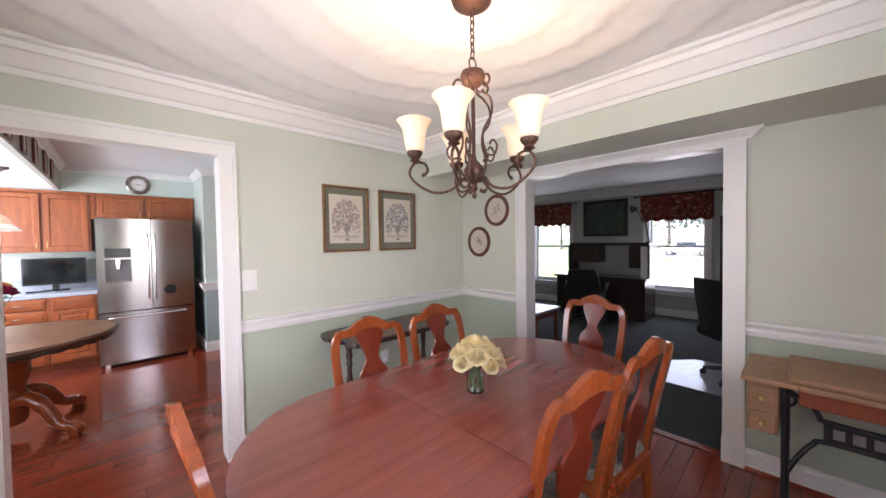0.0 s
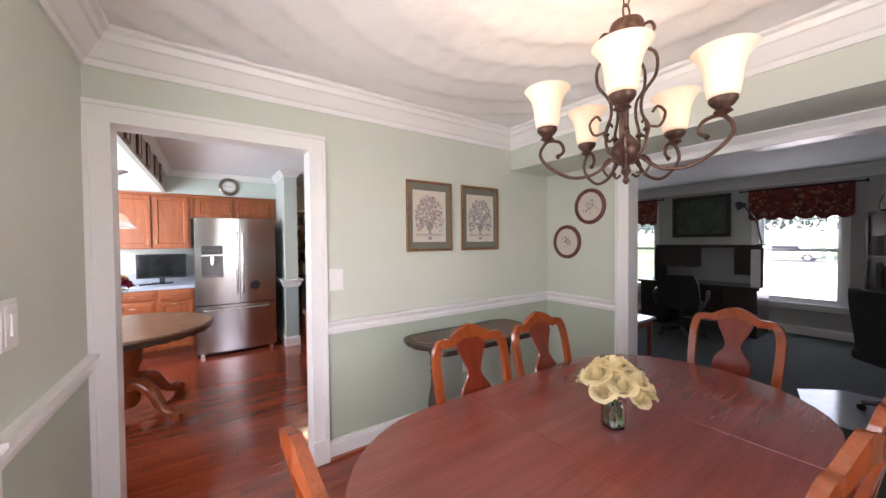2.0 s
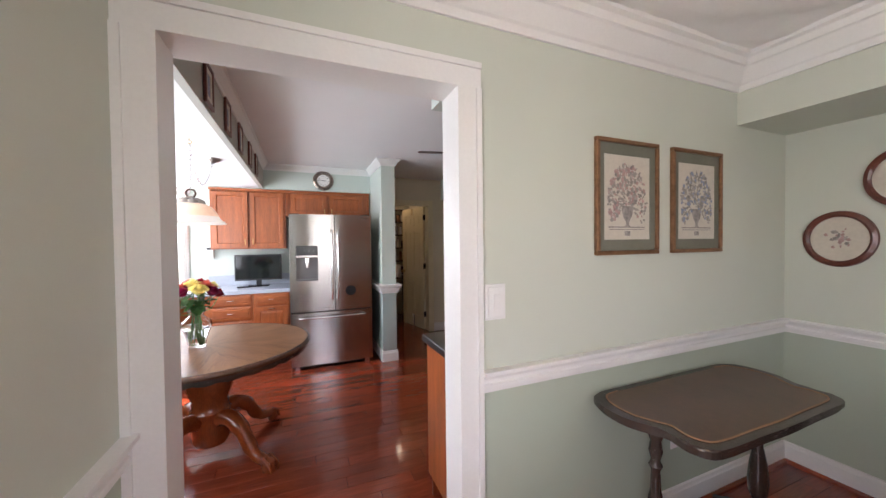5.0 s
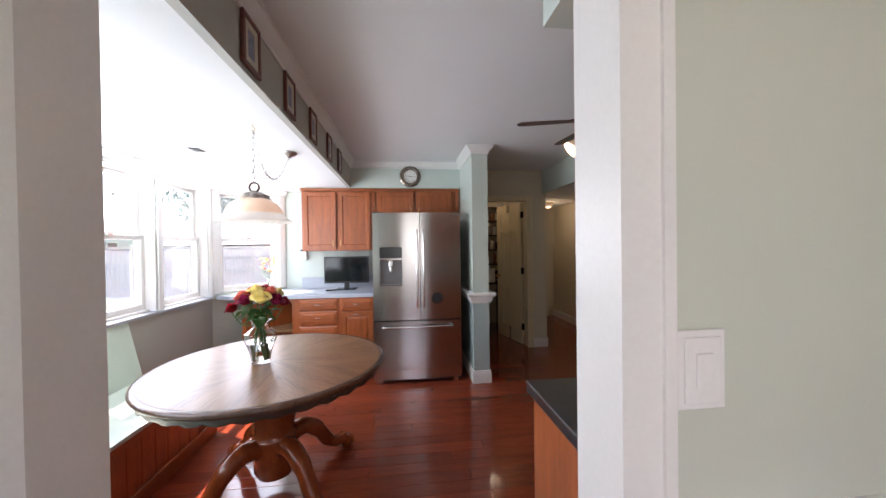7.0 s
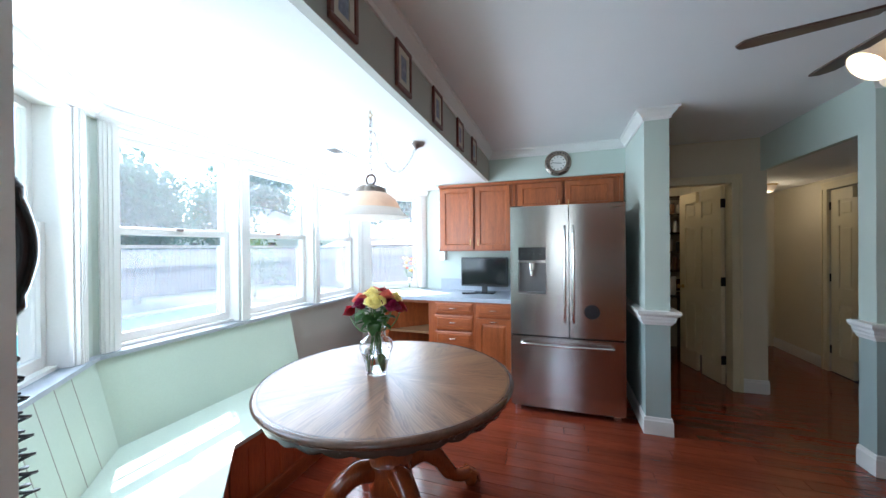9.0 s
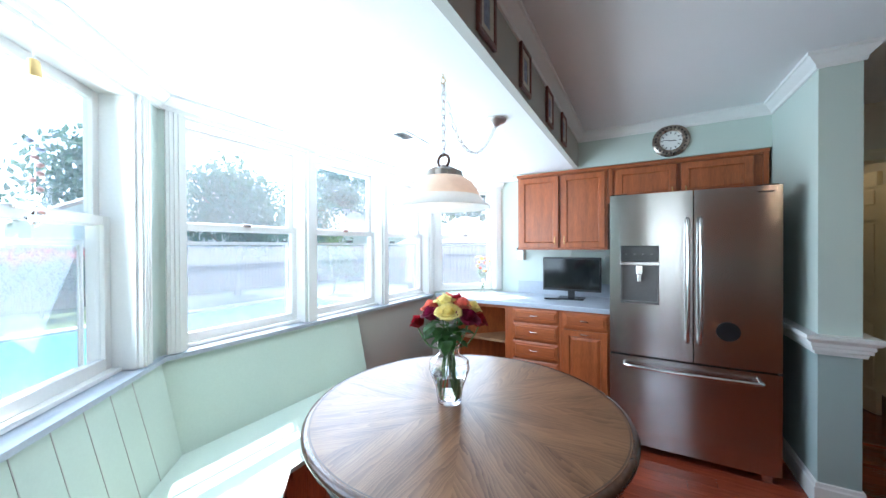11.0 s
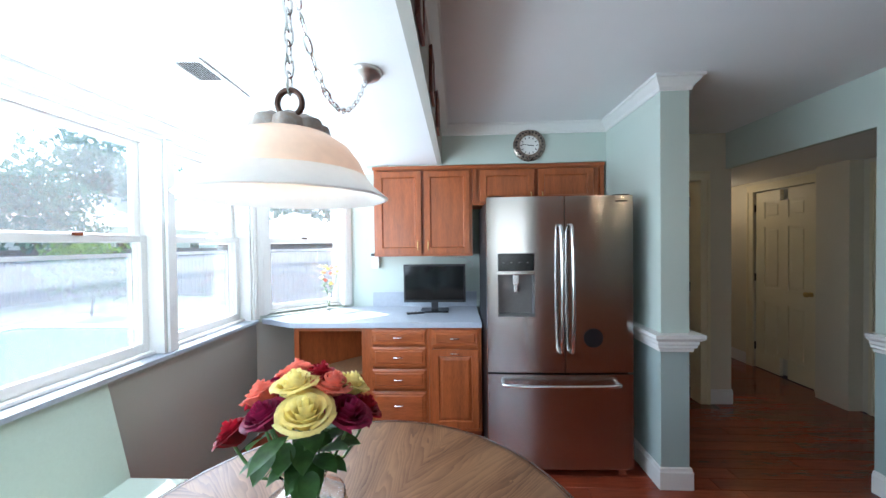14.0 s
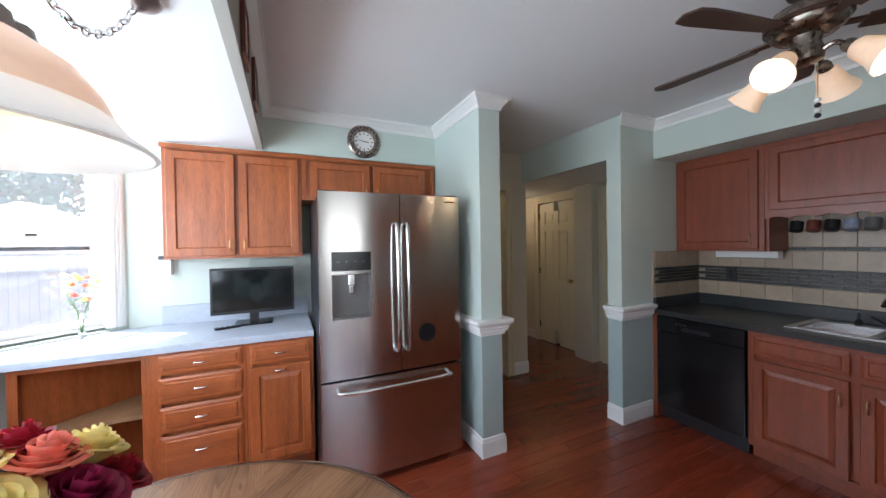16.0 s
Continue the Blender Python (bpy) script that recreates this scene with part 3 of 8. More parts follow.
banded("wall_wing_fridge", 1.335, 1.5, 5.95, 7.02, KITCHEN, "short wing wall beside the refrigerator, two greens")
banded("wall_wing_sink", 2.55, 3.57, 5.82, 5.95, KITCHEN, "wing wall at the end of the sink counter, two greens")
wall("wall_pantry", (1.475, 7.05), (2.60, 7.05), 0.12, 0, 2.45, [(9, "cream")], [(0.13, 0.86, 0, 2.04)], "cream wall with the pantry doorway")
banded("wall_hall_west", 2.48, 2.60, 7.17, 9.0, [(9, "cream")], "cream hall wall")
wall("wall_hall_east", (3.6, 9.0), (3.6, 5.95), 0.1, 0, 2.45, [(9, "cream")], [(0.99, 1.7, 0, 2.05), (2.2, 2.9, 0, 2.05)], "cream hall wall with two doors")
banded("wall_hall_end", 2.48, 3.6, 9.0, 9.1, [(9, "cream")], "cream wall at the end of the hall")
banded("wall_pantry_back", 1.3, 2.48, 8.6, 8.7, [(9, "cream")], "back wall of the pantry")
banded("wall_pantry_west", 1.3, 1.475, 7.02, 8.6, [(9, "cream")], "side wall of the pantry")
banded("pilaster_hall", 3.48, 3.6, 6.93, 7.2, [(9, "cream")], "cream wall corner in the hall")
tagged(part("wall_hall_rooms", boxes((3.7, 3.72, 5.9, 9.1, 0, 2.45)), "cream"), "closing wall behind the hall doors", "wall", kind="structure")

# trim
moulding("crown", (0, 3.08), (2.805, 3.08), CROWN, ends=(-0.12, -0.12))
moulding("crown", (2.805, 3.08), (2.805, -0.15), CROWN, ends=(-0.12, -0.12))
moulding("crown", (2.805, -0.15), (0, -0.15), CROWN, ends=(-0.12, -0.12))
moulding("crown", (0, -0.15), (0, 3.08), CROWN, ends=(-0.12, -0.12))
moulding("crown", (0.01, 6.68), (1.335, 6.68), CROWN_K, ends=(0, -0.06))
moulding("crown", (1.335, 6.68), (1.335, 5.95), CROWN_K, ends=(-0.06, 0.06))
moulding("crown", (1.335, 5.95), (1.5, 5.95), CROWN_K, ends=(0.06, 0.06))
moulding("crown", (0.01, 3.59), (0.01, 6.68), CROWN_K)
moulding("crown", (2.95, 5.82), (2.95, 3.59), CROWN_K, ends=(-0.06, -0.06))
moulding("crown", (2.55, 5.82), (2.95, 5.82), CROWN_K, ends=(0.06, -0.06))
moulding("crown", A, B, CROWN_N, ends=(0, -0.03))
moulding("crown", B, C, CROWN_N, ends=(-0.03, -0.03))
moulding("crown", C, D, CROWN_N, ends=(-0.03, 0))
moulding("crown", (3.45, -1.0), (3.45, 3.2), CROWN_K)
moulding("crown", (7.8, 5.4), (7.8, -1.0), CROWN)

for p0, p1, e in (((1.105, 3.08), (3.33, 3.08), (0, -0.04)), ((3.33, 3.08), (3.33, 2.36), (-0.04, 0)), ((3.33, 0.69), (3.33, -0.15), (0, -0.04)),
                  ((0, 2.18), (0, 3.08), (0, 0)), ((0, -0.15), (0, 0.9), (-0.04, 0)), ((3.33, -0.15), (0, -0.15), (-0.04, -0.04))):
    moulding("chair_rail", p0, p1, RAIL, ends=e)
    moulding("baseboard", p0, p1, BASE)
    moulding("shoe_moulding", p0, p1, SHOE, "cherry")
WIDE_RAIL = [(0, 0.83), (0.014, 0.83), (0.018, 0.85), (0.03, 0.856), (0.03, 0.872), (0.036, 0.878), (0.036, 0.896), (0.05, 0.904), (0.06, 0.918),
             (0.06, 0.938), (0, 0.938)]
for line in (((1.335, 6.9), (1.335, 5.95), (1.5, 5.95), (1.5, 7.05)), ((2.55, 5.95), (2.55, 5.82), (2.90, 5.82))):
    for p0, p1 in zip(line, line[1:]):
        moulding("chair_rail", p0, p1, WIDE_RAIL, ends=(0.06 if p0 != line[0] else 0, 0.06 if p1 != line[-1] else 0))
        moulding("baseboard", p0, p1, BASE, ends=(0.016 if p0 != line[0] else 0, 0.016 if p1 != line[-1] else 0))
for p0, p1 in (((2.405, 7.05), (2.60, 7.05)), ((2.60, 7.05), (2.60, 9.0)), ((3.6, 9.0), (3.6, 8.1)), ((7.8, 5.4), (7.8, -1.0)), ((3.74, 5.4), (7.8, 5.4))):
    moulding("baseboard", p0, p1, BASE)


def casing(name, p0, p1, u0, u1, top, width=0.108, cornice=False, plinth=True, jamb=0.0, material="white", label="white painted door casing", far=(0.0, 0.018)):
    """Trim round a door opening of the wall p0 to p1; jamb: the depth of the lining; far: how far the second side board is set back, and its depth."""
    m, _ = along(p0, p1)
    root = thing(name, label, "door casing", m, kind="structure")
    for a, b, d in ((u0 - width, u0, 0.018), (u1 + far[0], u1 + width, far[1])):
        bm = boxes((a, b, -d, 0, 0.16 if plinth else 0.002, top))
        box(bm, a if a < u0 - 0.01 else b - 0.022, a + 0.022 if a < u0 - 0.01 else b, -d - 0.008, -d, 0.16 if plinth else 0.002, top)
        part("side_board", bm, material, root)
        if plinth:
            part("plinth_block", boxes((a - 0.004, b + 0.004, -0.026, 0, 0.002, 0.16), bevel=0.003), material, root)
    head = 0.03 if cornice else width
    bm = boxes((u0 - width, u1 + width, -0.018, 0, top, top + head))
    box(bm, u0 - width, u1 + width, -0.026, -0.018, top + head - 0.022, top + head)
    part("head_board", bm, material, root)
    if cornice:
        bm = bmesh.new()
        c = top + head
        prof = [(0, c), (0.03, c), (0.034, c + 0.012), (0.08, c + 0.045), (0.08, c + 0.054), (0, c + 0.054)]
        e0, e1 = u0 - width, u1 + width
        va = [bm.verts.new((e0 - d, -d - 0.001, z)) for d, z in prof]
        vb = [bm.verts.new((e1 + d, -d - 0.001, z)) for d, z in prof]
        for k in range(len(prof)):
            bm.faces.new((va[k], va[(k + 1) % len(prof)], vb[(k + 1) % len(prof)], vb[k]))
        bm.faces.new(va)
        bm.faces.new(vb[::-1])
        part("cornice", bm, material, root)
    if jamb:
        part("lining", boxes((u0 - 0.015, u0, 0.0, jamb, 0, top), (u1, u1 + 0.015, 0, jamb, 0, top), (u0 - 0.015, u1 + 0.015, 0, jamb, top, top + 0.015)), material, root)
    return root


casing("door_casing_kitchen", (0, 3.08), (3.33, 3.08), 0.097, 1.008, 2.03, 0.097, jamb=0.12)
casing("door_casing_kitchen_side", (3.57, 3.20), (-0.62, 3.20), 2.562, 3.473, 2.03, 0.1, plinth=False, far=(0.045, 0.056))
casing("opening_casing_living", (3.33, 3.08), (3.33, -0.15), 0.83, 2.28, 2.015, 0.11, cornice=True, jamb=0.12, label="white casing with cornice round the wide opening")
casing("opening_casing_living_side", (3.45, -1.0), (3.45, 3.2), 1.80, 3.25, 2.03, 0.1, plinth=False)
casing("door_casing_glass", (0, -0.15), (0, 3.08), 1.15, 2.23, 2.05, 0.1)
casing("door_casing_pantry", (1.475, 7.05), (2.60, 7.05), 0.145, 0.845, 2.03, 0.08, plinth=False, jamb=0.12, material="door_cream", label="cream door casing of the pantry")
casing("door_casing_hall", (3.6, 9.0), (3.6, 5.95), 1.0, 1.69, 2.04, 0.08, plinth=False, material="door_cream", label="cream door casing in the hall")
casing("door_casing_hall", (3.6, 9.0), (3.6, 5.95), 2.21, 2.89, 2.04, 0.08, plinth=False, material="door_cream", label="cream door casing in the hall")


def window(name, p0, p1, u0, u1, z0, z1, deep=0.17, rail=1.53, trim=0.075, label="white double-hung window", sides=(True, True), stool=True, screen=False):
    """A double-hung window in the wall p0 to p1: frame, two sashes with panes, inner trim."""
    m, _ = along(p0, p1)
    root = thing(name, label, "window", m, kind="structure")
    f = 0.016
    part("window_frame", boxes((u0, u0 + f, 0.0, deep, z0, z1), (u1 - f, u1, 0.0, deep, z0, z1), (u0 + f, u1 - f, 0.0, deep, z1 - f, z1), (u0 + f, u1 - f, 0.05, deep, z0, z0 + f)), "white", root)
    for nm, za, zb, ya in (("lower_sash", z0 + f, rail + 0.02, 0.085), ("upper_sash", rail - 0.02, z1 - f, 0.12)):
        a, b, w = u0 + f, u1 - f, 0.036
        s = part(nm, boxes((a, a + w, ya, ya + 0.032, za, zb), (b - w, b, ya, ya + 0.032, za, zb), (a + w, b - w, ya, ya + 0.032, za, za + w + 0.012),
                           (a + w, b - w, ya, ya + 0.032, zb - w, zb), bevel=0.003), "white", root)
        g = part("pane", boxes((a + w, b - w, ya + 0.014, ya + 0.018, za + w + 0.012, zb - w)), "pane", s)
        g.visible_shadow = False
    if screen:
        a, b, zt = u0 + f, u1 - f, rail - 0.075
        hs = part("half_screen", boxes((a, a + 0.02, 0.176, 0.186, z0 + f, zt), (b - 0.02, b, 0.176, 0.186, z0 + f, zt), (a + 0.02, b - 0.02, 0.176, 0.186, zt - 0.02, zt), (a + 0.02, b - 0.02, 0.176, 0.186, z0 + f, z0 + f + 0.02)), "white", root)
        part("mesh", boxes((a + 0.02, b - 0.02, 0.180, 0.181, z0 + f + 0.02, zt - 0.02)), "screen_mesh", hs, "fine insect mesh")
    part("sash_lock", boxes(((u0 + u1) / 2 - 0.025, (u0 + u1) / 2 + 0.025, 0.07, 0.085, rail + 0.01, rail + 0.03), bevel=0.004), "chrome", root)
    for side, (a, b) in zip(sides, ((u0 - trim, u0), (u1, u1 + trim))):
        if side:
            bm = boxes((a, b, -0.016, 0, z0, z1))
            for k in range(3):
                c = a + trim * (0.25 + 0.25 * k)
                box(bm, c - 0.006, c + 0.006, -0.022, -0.016, z0, z1)
            part("side_trim", bm, "white", root)
    part("head_trim", boxes((u0 - (trim if sides[0] else 0), u1 + (trim if sides[1] else 0), -0.018, 0, z1, min(z1 + 0.05, 2.12))), "white", root)
    return root


window("window_bay_south", A, B, 0.2, 1.04, 0.91, 2.07, screen=True)
W0 = (-1.46, 5.66)
window("window_bay_west", B, W0, 0.1, 0.82, 0.91, 2.07, sides=(True, False), screen=True)
window("window_bay_west", B, W0, 0.89, 1.61, 0.91, 2.07, sides=(False, False), screen=True)
window("window_bay_west", W0, C, 0.06, 0.77, 0.91, 2.07, sides=(False, True), screen=True)
tagged(part("mullion", boxes((-1.459, -1.442, 4.872, 4.938, 0.91, 2.07), (-1.459, -1.442, 5.662, 5.718, 0.91, 2.07), bevel=0.003), "white"), "white mullions between the bay windows", "mullion", kind="structure")
window("window_bay_north", C, D, 0.08, 0.72, 0.935, 2.07, screen=True)
window("window_living", (7.8, 5.4), (7.8, -1.0), 0.5, 1.4, 0.48, 2.1, rail=1.27)
window("window_living", (7.8, 5.4), (7.8, -1.0), 2.94, 3.83, 0.48, 2.1, rail=1.27)
# unseen window, added to let light in from the south
window("added_window_south", (3.33, -0.15), (0, -0.15), 1.73, 3.03, 0.85, 2.1, deep=0.2, rail=1.48)
for u0, u1 in ((0.5, 1.4), (2.94, 3.83)):
    m, _ = along((7.8, 5.4), (7.8, -1.0))
    tagged(part("window_sill", boxes((u0 - 0.1, u1 + 0.1, -0.06, 0.06, 0.455, 0.48), (u0 - 0.08, u1 + 0.08, -0.02, 0, 0.38, 0.455), bevel=0.003), "white", at=m), "white window sill", "window sill", kind="structure")

# the bay's stool, one board round the windows


def inset(p, q, d):
    """The line p to q moved by d to its left."""
    v = Vector((q[0] - p[0], q[1] - p[1])).normalized()
    n = Vector((-v.y, v.x))
    return Vector(p) + d * n, Vector(q) + d * n


def meet(a, b):
    (p, q), (r, s) = a, b
    d, e = q - p, s - r
    t = ((r.x - p.x) * e.y - (r.y - p.y) * e.x) / (d.x * e.y - d.y * e.x)
    return p + t * d


def bay_line(d, last=D):
    l1, l2, l3 = inset(A, B, d), inset(B, C, d), inset(C, D, d)
    return [l1[0], meet(l1, l2), meet(l2, l3), l3[1]]


inner, outer = bay_line(-0.03), bay_line(0.16)
# an unseen overhang, added to trim the sun patches inside the bay
tagged(part("eave", prism([tuple(p) for p in bay_line(0.36)] + [(-0.6, 7.3), (-0.4, 7.1), (-0.4, 3.1)], 2.42, 2.55), "siding"), "unseen overhang added to cut the sun in the bay", "roof", kind="structure")
tagged(part("window_stool", prism([tuple(p) for p in inner[:3]] + [tuple(p) for p in outer[:3][::-1]], 0.885, 0.907, bevel=0.004), "laminate"),
       "blue grey ledge under the bay windows", "window ledge", kind="structure")
# glass door in the west wall
gd = thing("door_glass", "white glazed door in the dining room", "door", along((0, -0.15), (0, 3.08))[0], kind="structure")
part("door_frame", boxes((1.15, 1.27, 0.06, 0.1, 0.01, 2.05), (2.11, 2.23, 0.06, 0.1, 0.01, 2.05), (1.27, 2.11, 0.06, 0.1, 0.01, 0.2), (1.27, 2.11, 0.06, 0.1, 1.92, 2.05)), "white", gd)
part("pane", boxes((1.27, 2.11, 0.075, 0.082, 0.2, 1.92)), "pane", gd).visible_shadow = False

# ---- dining room ----



# dining table: two rounded ends and a straight middle
def table_outline(grow=0.0, n=18):
    out = []
    for k in range(n + 1):
        a = -math.pi / 2 + math.pi * k / n
        out.append((0.5 + (0.48 + grow) * math.cos(a), (0.51 + grow) * math.sin(a)))
    for k in range(n + 1):
        a = math.pi / 2 + math.pi * k / n
        out.append((-0.5 + (0.48 + grow) * math.cos(a), (0.51 + grow) * math.sin(a)))
    return out


dt = thing("dining_table", "oval polished mahogany dining table with two leaf seams", "dining table", pose(1.70, 1.49, 0))
cut = 0.27


def slab(outline, rings):
    """A convex plate: the outline drawn in by steps of (inset, height), closed above and below."""
    cx, cy = sum(p[0] for p in outline) / len(outline), sum(p[1] for p in outline) / len(outline)
    bm = bmesh.new()
    loops = []
    for d, z in rings:
        loop = []
        for x, y in outline:
            away = math.hypot(x - cx, y - cy)
            loop.append(bm.verts.new((x - (x - cx) / away * d, y - (y - cy) / away * d, z)))
        loops.append(loop)
    for lo, hi in zip(loops, loops[1:]):
        for k in range(len(lo)):
            bm.faces.new((lo[k], lo[(k + 1) % len(lo)], hi[(k + 1) % len(lo)], hi[k]))
    bm.faces.new(loops[0][::-1])
    bm.faces.new(loops[-1])
    return bm


for side in (-1, 0, 1):
    if side:
        arc = [(side * (0.5 + 0.48 * math.cos(-math.pi / 2 + math.pi * k / 24)), side * 0.51 * math.sin(-math.pi / 2 + math.pi * k / 24)) for k in range(25)]
        seg = [(side * (cut + 0.0008), side * -0.51)] + arc + [(side * (cut + 0.0008), side * 0.51)]
    else:
        seg = [(-cut + 0.0008, -0.51), (cut - 0.0008, -0.51), (cut - 0.0008, 0.51), (-cut + 0.0008, 0.51)]
    part("tabletop", slab(seg, ((0.004, 0.7362), (0.0, 0.741), (0.0, 0.757), (0.0012, 0.7592), (0.003, 0.76))), "mahog", dt)
part("apron", prism(table_outline(-0.06), 0.66, 0.735), "mahog", dt)
for sx in (-0.42, 0.42):
    part("pedestal", lathe([(0.07, 0.2), (0.09, 0.24), (0.06, 0.3), (0.05, 0.36), (0.085, 0.46), (0.09, 0.52), (0.05, 0.6), (0.08, 0.66)], at=(sx, 0, 0)), "mahog", dt, smooth=True)
    for a in (60, 180, 300) if sx < 0 else (0, 120, 240):
        c, s = math.cos(radians(a)), math.sin(radians(a))
        part("foot", tube(smooth_line([(sx + d * c, d * s, z) for d, z in ((0.03, 0.27), (0.14, 0.25), (0.26, 0.09), (0.36, 0.035))]), 0.032), "mahog", dt, smooth=True)


def dining_chair():
    """A Queen Anne side chair: the front is +y, the back leans to -y."""
    ch = thing("dining_chair", "orange cherry wood chair with a vase-shaped splat and patterned seat", "chair", group="chairs round the dining table")
    part("seat", prism([(-0.23, 0.2), (0.23, 0.2), (0.19, -0.2), (-0.19, -0.2)], 0.445, 0.49, bevel=0.018), "seat_fabric", ch)
    part("seat_frame", prism([(-0.245, 0.22), (0.245, 0.22), (0.2, -0.215), (-0.2, -0.215)], 0.385, 0.448, bevel=0.006), "chairwood", ch)

    def lean(z):
        return -0.2 - 0.11 * max(0.0, (z - 0.44) / 0.58) ** 1.3
    for s in (-1, 1):
        part("front_leg", lathe([(0.016, 0.0), (0.034, 0.01), (0.036, 0.03), (0.018, 0.06), (0.017, 0.12), (0.026, 0.26), (0.034, 0.36), (0.03, 0.40)], 12, at=(s * 0.215, 0.19, 0)), "chairwood", ch, smooth=True)
        part("back_leg", tube([(s * 0.19, -0.25, 0.0), (s * 0.186, -0.21, 0.2), (s * 0.185, -0.2, 0.42)], [0.017, 0.02, 0.022]), "chairwood", ch, smooth=True)
    # the back frame: posts that run into a shaped crest
    line = [(-0.178, 0.42), (-0.19, 0.62), (-0.2, 0.8), (-0.197, 0.92), (-0.17, 0.975), (-0.11, 0.978), (-0.06, 1.0), (0, 1.015)]
    line += [(-x, z) for x, z in line[-2::-1]]
    mid = smooth_line([(x, 0, z) for x, z in line], 5)
    bm = bmesh.new()
    rings = []
    for k, p in enumerate(mid):
        d = (mid[min(k + 1, len(mid) - 1)] - mid[max(k - 1, 0)]).normalized()
        nrm = Vector((-d.z, 0, d.x))
        w = 0.019 + 0.016 * max(0.0, 1 - abs(p.x) / 0.13)
        y = lean(p.z)
        rings.append([bm.verts.new((p.x + sx * w * nrm.x, y + sy, p.z + sx * w * nrm.z)) for sx, sy in ((-1, -0.012), (1, -0.012), (1, 0.012), (-1, 0.012))])
    for a, b in zip(rings, rings[1:]):
        for j in range(4):
            bm.faces.new((a[j], a[(j + 1) % 4], b[(j + 1) % 4], b[j]))
    bm.faces.new(rings[0])
    bm.faces.new(rings[-1][::-1])
    bmesh.ops.bevel(bm, geom=[e for e in bm.edges if e.is_manifold and e.calc_face_angle(0) > 0.9], offset=0.005, segments=2, affect="EDGES")
    part("back_frame", bm, "chairwood", ch, smooth=True)
    # the splat
    half = smooth_line([(x, 0, z) for x, z in ((0.052, 0.455), (0.042, 0.50), (0.046, 0.56), (0.074, 0.64), (0.088, 0.705), (0.080, 0.76), (0.044, 0.81), (0.038, 0.845), (0.058, 0.895), (0.08, 0.945), (0.07, 0.985))], 4)
    bm = bmesh.new()
    rings = [[bm.verts.new((sx * p.x, lean(p.z) + sy, p.z)) for sx, sy in ((-1, -0.007), (1, -0.007), (1, 0.007), (-1, 0.007))] for p in half]
    for a, b in zip(rings, rings[1:]):
        for j in range(4):
            bm.faces.new((a[j], a[(j + 1) % 4], b[(j + 1) % 4], b[j]))
    bm.faces.new(rings[0])
    bm.faces.new(rings[-1][::-1])
    part("splat", bm, "splatwood", ch, "dark red vase-shaped splat")
    part("back_rail", boxes((-0.18, 0.18, -0.225, -0.19, 0.43, 0.465), bevel=0.004), "chairwood", ch)
    return ch


chair = dining_chair()
chair.matrix_basis = pose(1.49, 1.78, 0, 0, 0, 178)
for m in (pose(1.99, 1.775, 0, 0, 0, 180), pose(2.68, 1.49, 0, 0, 0, 86), pose(1.62, 1.20, 0, 0, 0, -8), pose(2.13, 1.17, 0, 0, 0, -6), pose(0.93, 1.56, 0, 0, 0, -88)):
    copy_thing(chair, m)


def rose(parent, material, centre, size, seed, rings=4, tilt=(0, 0, 1), label="", name="rose_head"):
    """A rose of the radius size: rings of rounded, cupped petals round a closed bud."""
    head = None
    rng = random.Random(seed)
    c = Vector(centre)
    turn = Vector((0, 0, 1)).rotation_difference(Vector(tilt).normalized()).to_matrix()
    for ring in range(rings):
        w = ring / max(1, rings - 1)
        count = 3 if ring < 2 else 4 if ring == 2 else 5
        bm = bmesh.new()
        for k in range(count):
            if ring and k:
                bm = bmesh.new()
            a0 = 2 * math.pi * (k + 0.5 * (ring % 2)) / count + rng.uniform(-0.3, 0.3)
            half = {3: 1.3, 4: 1.08, 5: 0.92}[count] * rng.uniform(0.95, 1.1)
            base, rim = size * (0.05 + 0.25 * w), size * (0.13 + 0.72 * w) * rng.uniform(0.92, 1.06)
            high = size * (0.82 - 0.34 * w) * rng.uniform(0.92, 1.06)
            low = -size * 0.55
            grid = []
            for i in range(6):
                v = i / 5
                row = []
                for j in range(7):
                    u = j / 6 * 2 - 1
                    edge = 1 - 0.13 * abs(u) ** 3 + 0.012 * math.sin(5 * u + a0)
                    lip = max(0.0, v - 0.6) / 0.4
                    bulge = math.sin(min(1.0, v * 1.25) * math.pi * 0.5)
                    z = low + (high - low) * v * edge - size * 0.30 * w * lip * lip
                    r = base + (rim - base) * bulge + size * 0.26 * w * lip * lip - size * 0.05 * abs(u) ** 2 * (1 - w)
                    a = a0 + u * half * (0.55 + 0.45 * bulge)
                    row.append(bm.verts.new(c + turn @ Vector((r * math.cos(a), r * math.sin(a), z))))
                grid.append(row)
            for i in range(5):
                for j in range(6):
                    bm.faces.new((grid[i][j], grid[i][j + 1], grid[i + 1][j + 1], grid[i + 1][j]))
            if ring:
                part("petal", bm, material, head, smooth=True)
        if not ring:
            head = part(name, bm, material, parent, label, smooth=True)
    return head


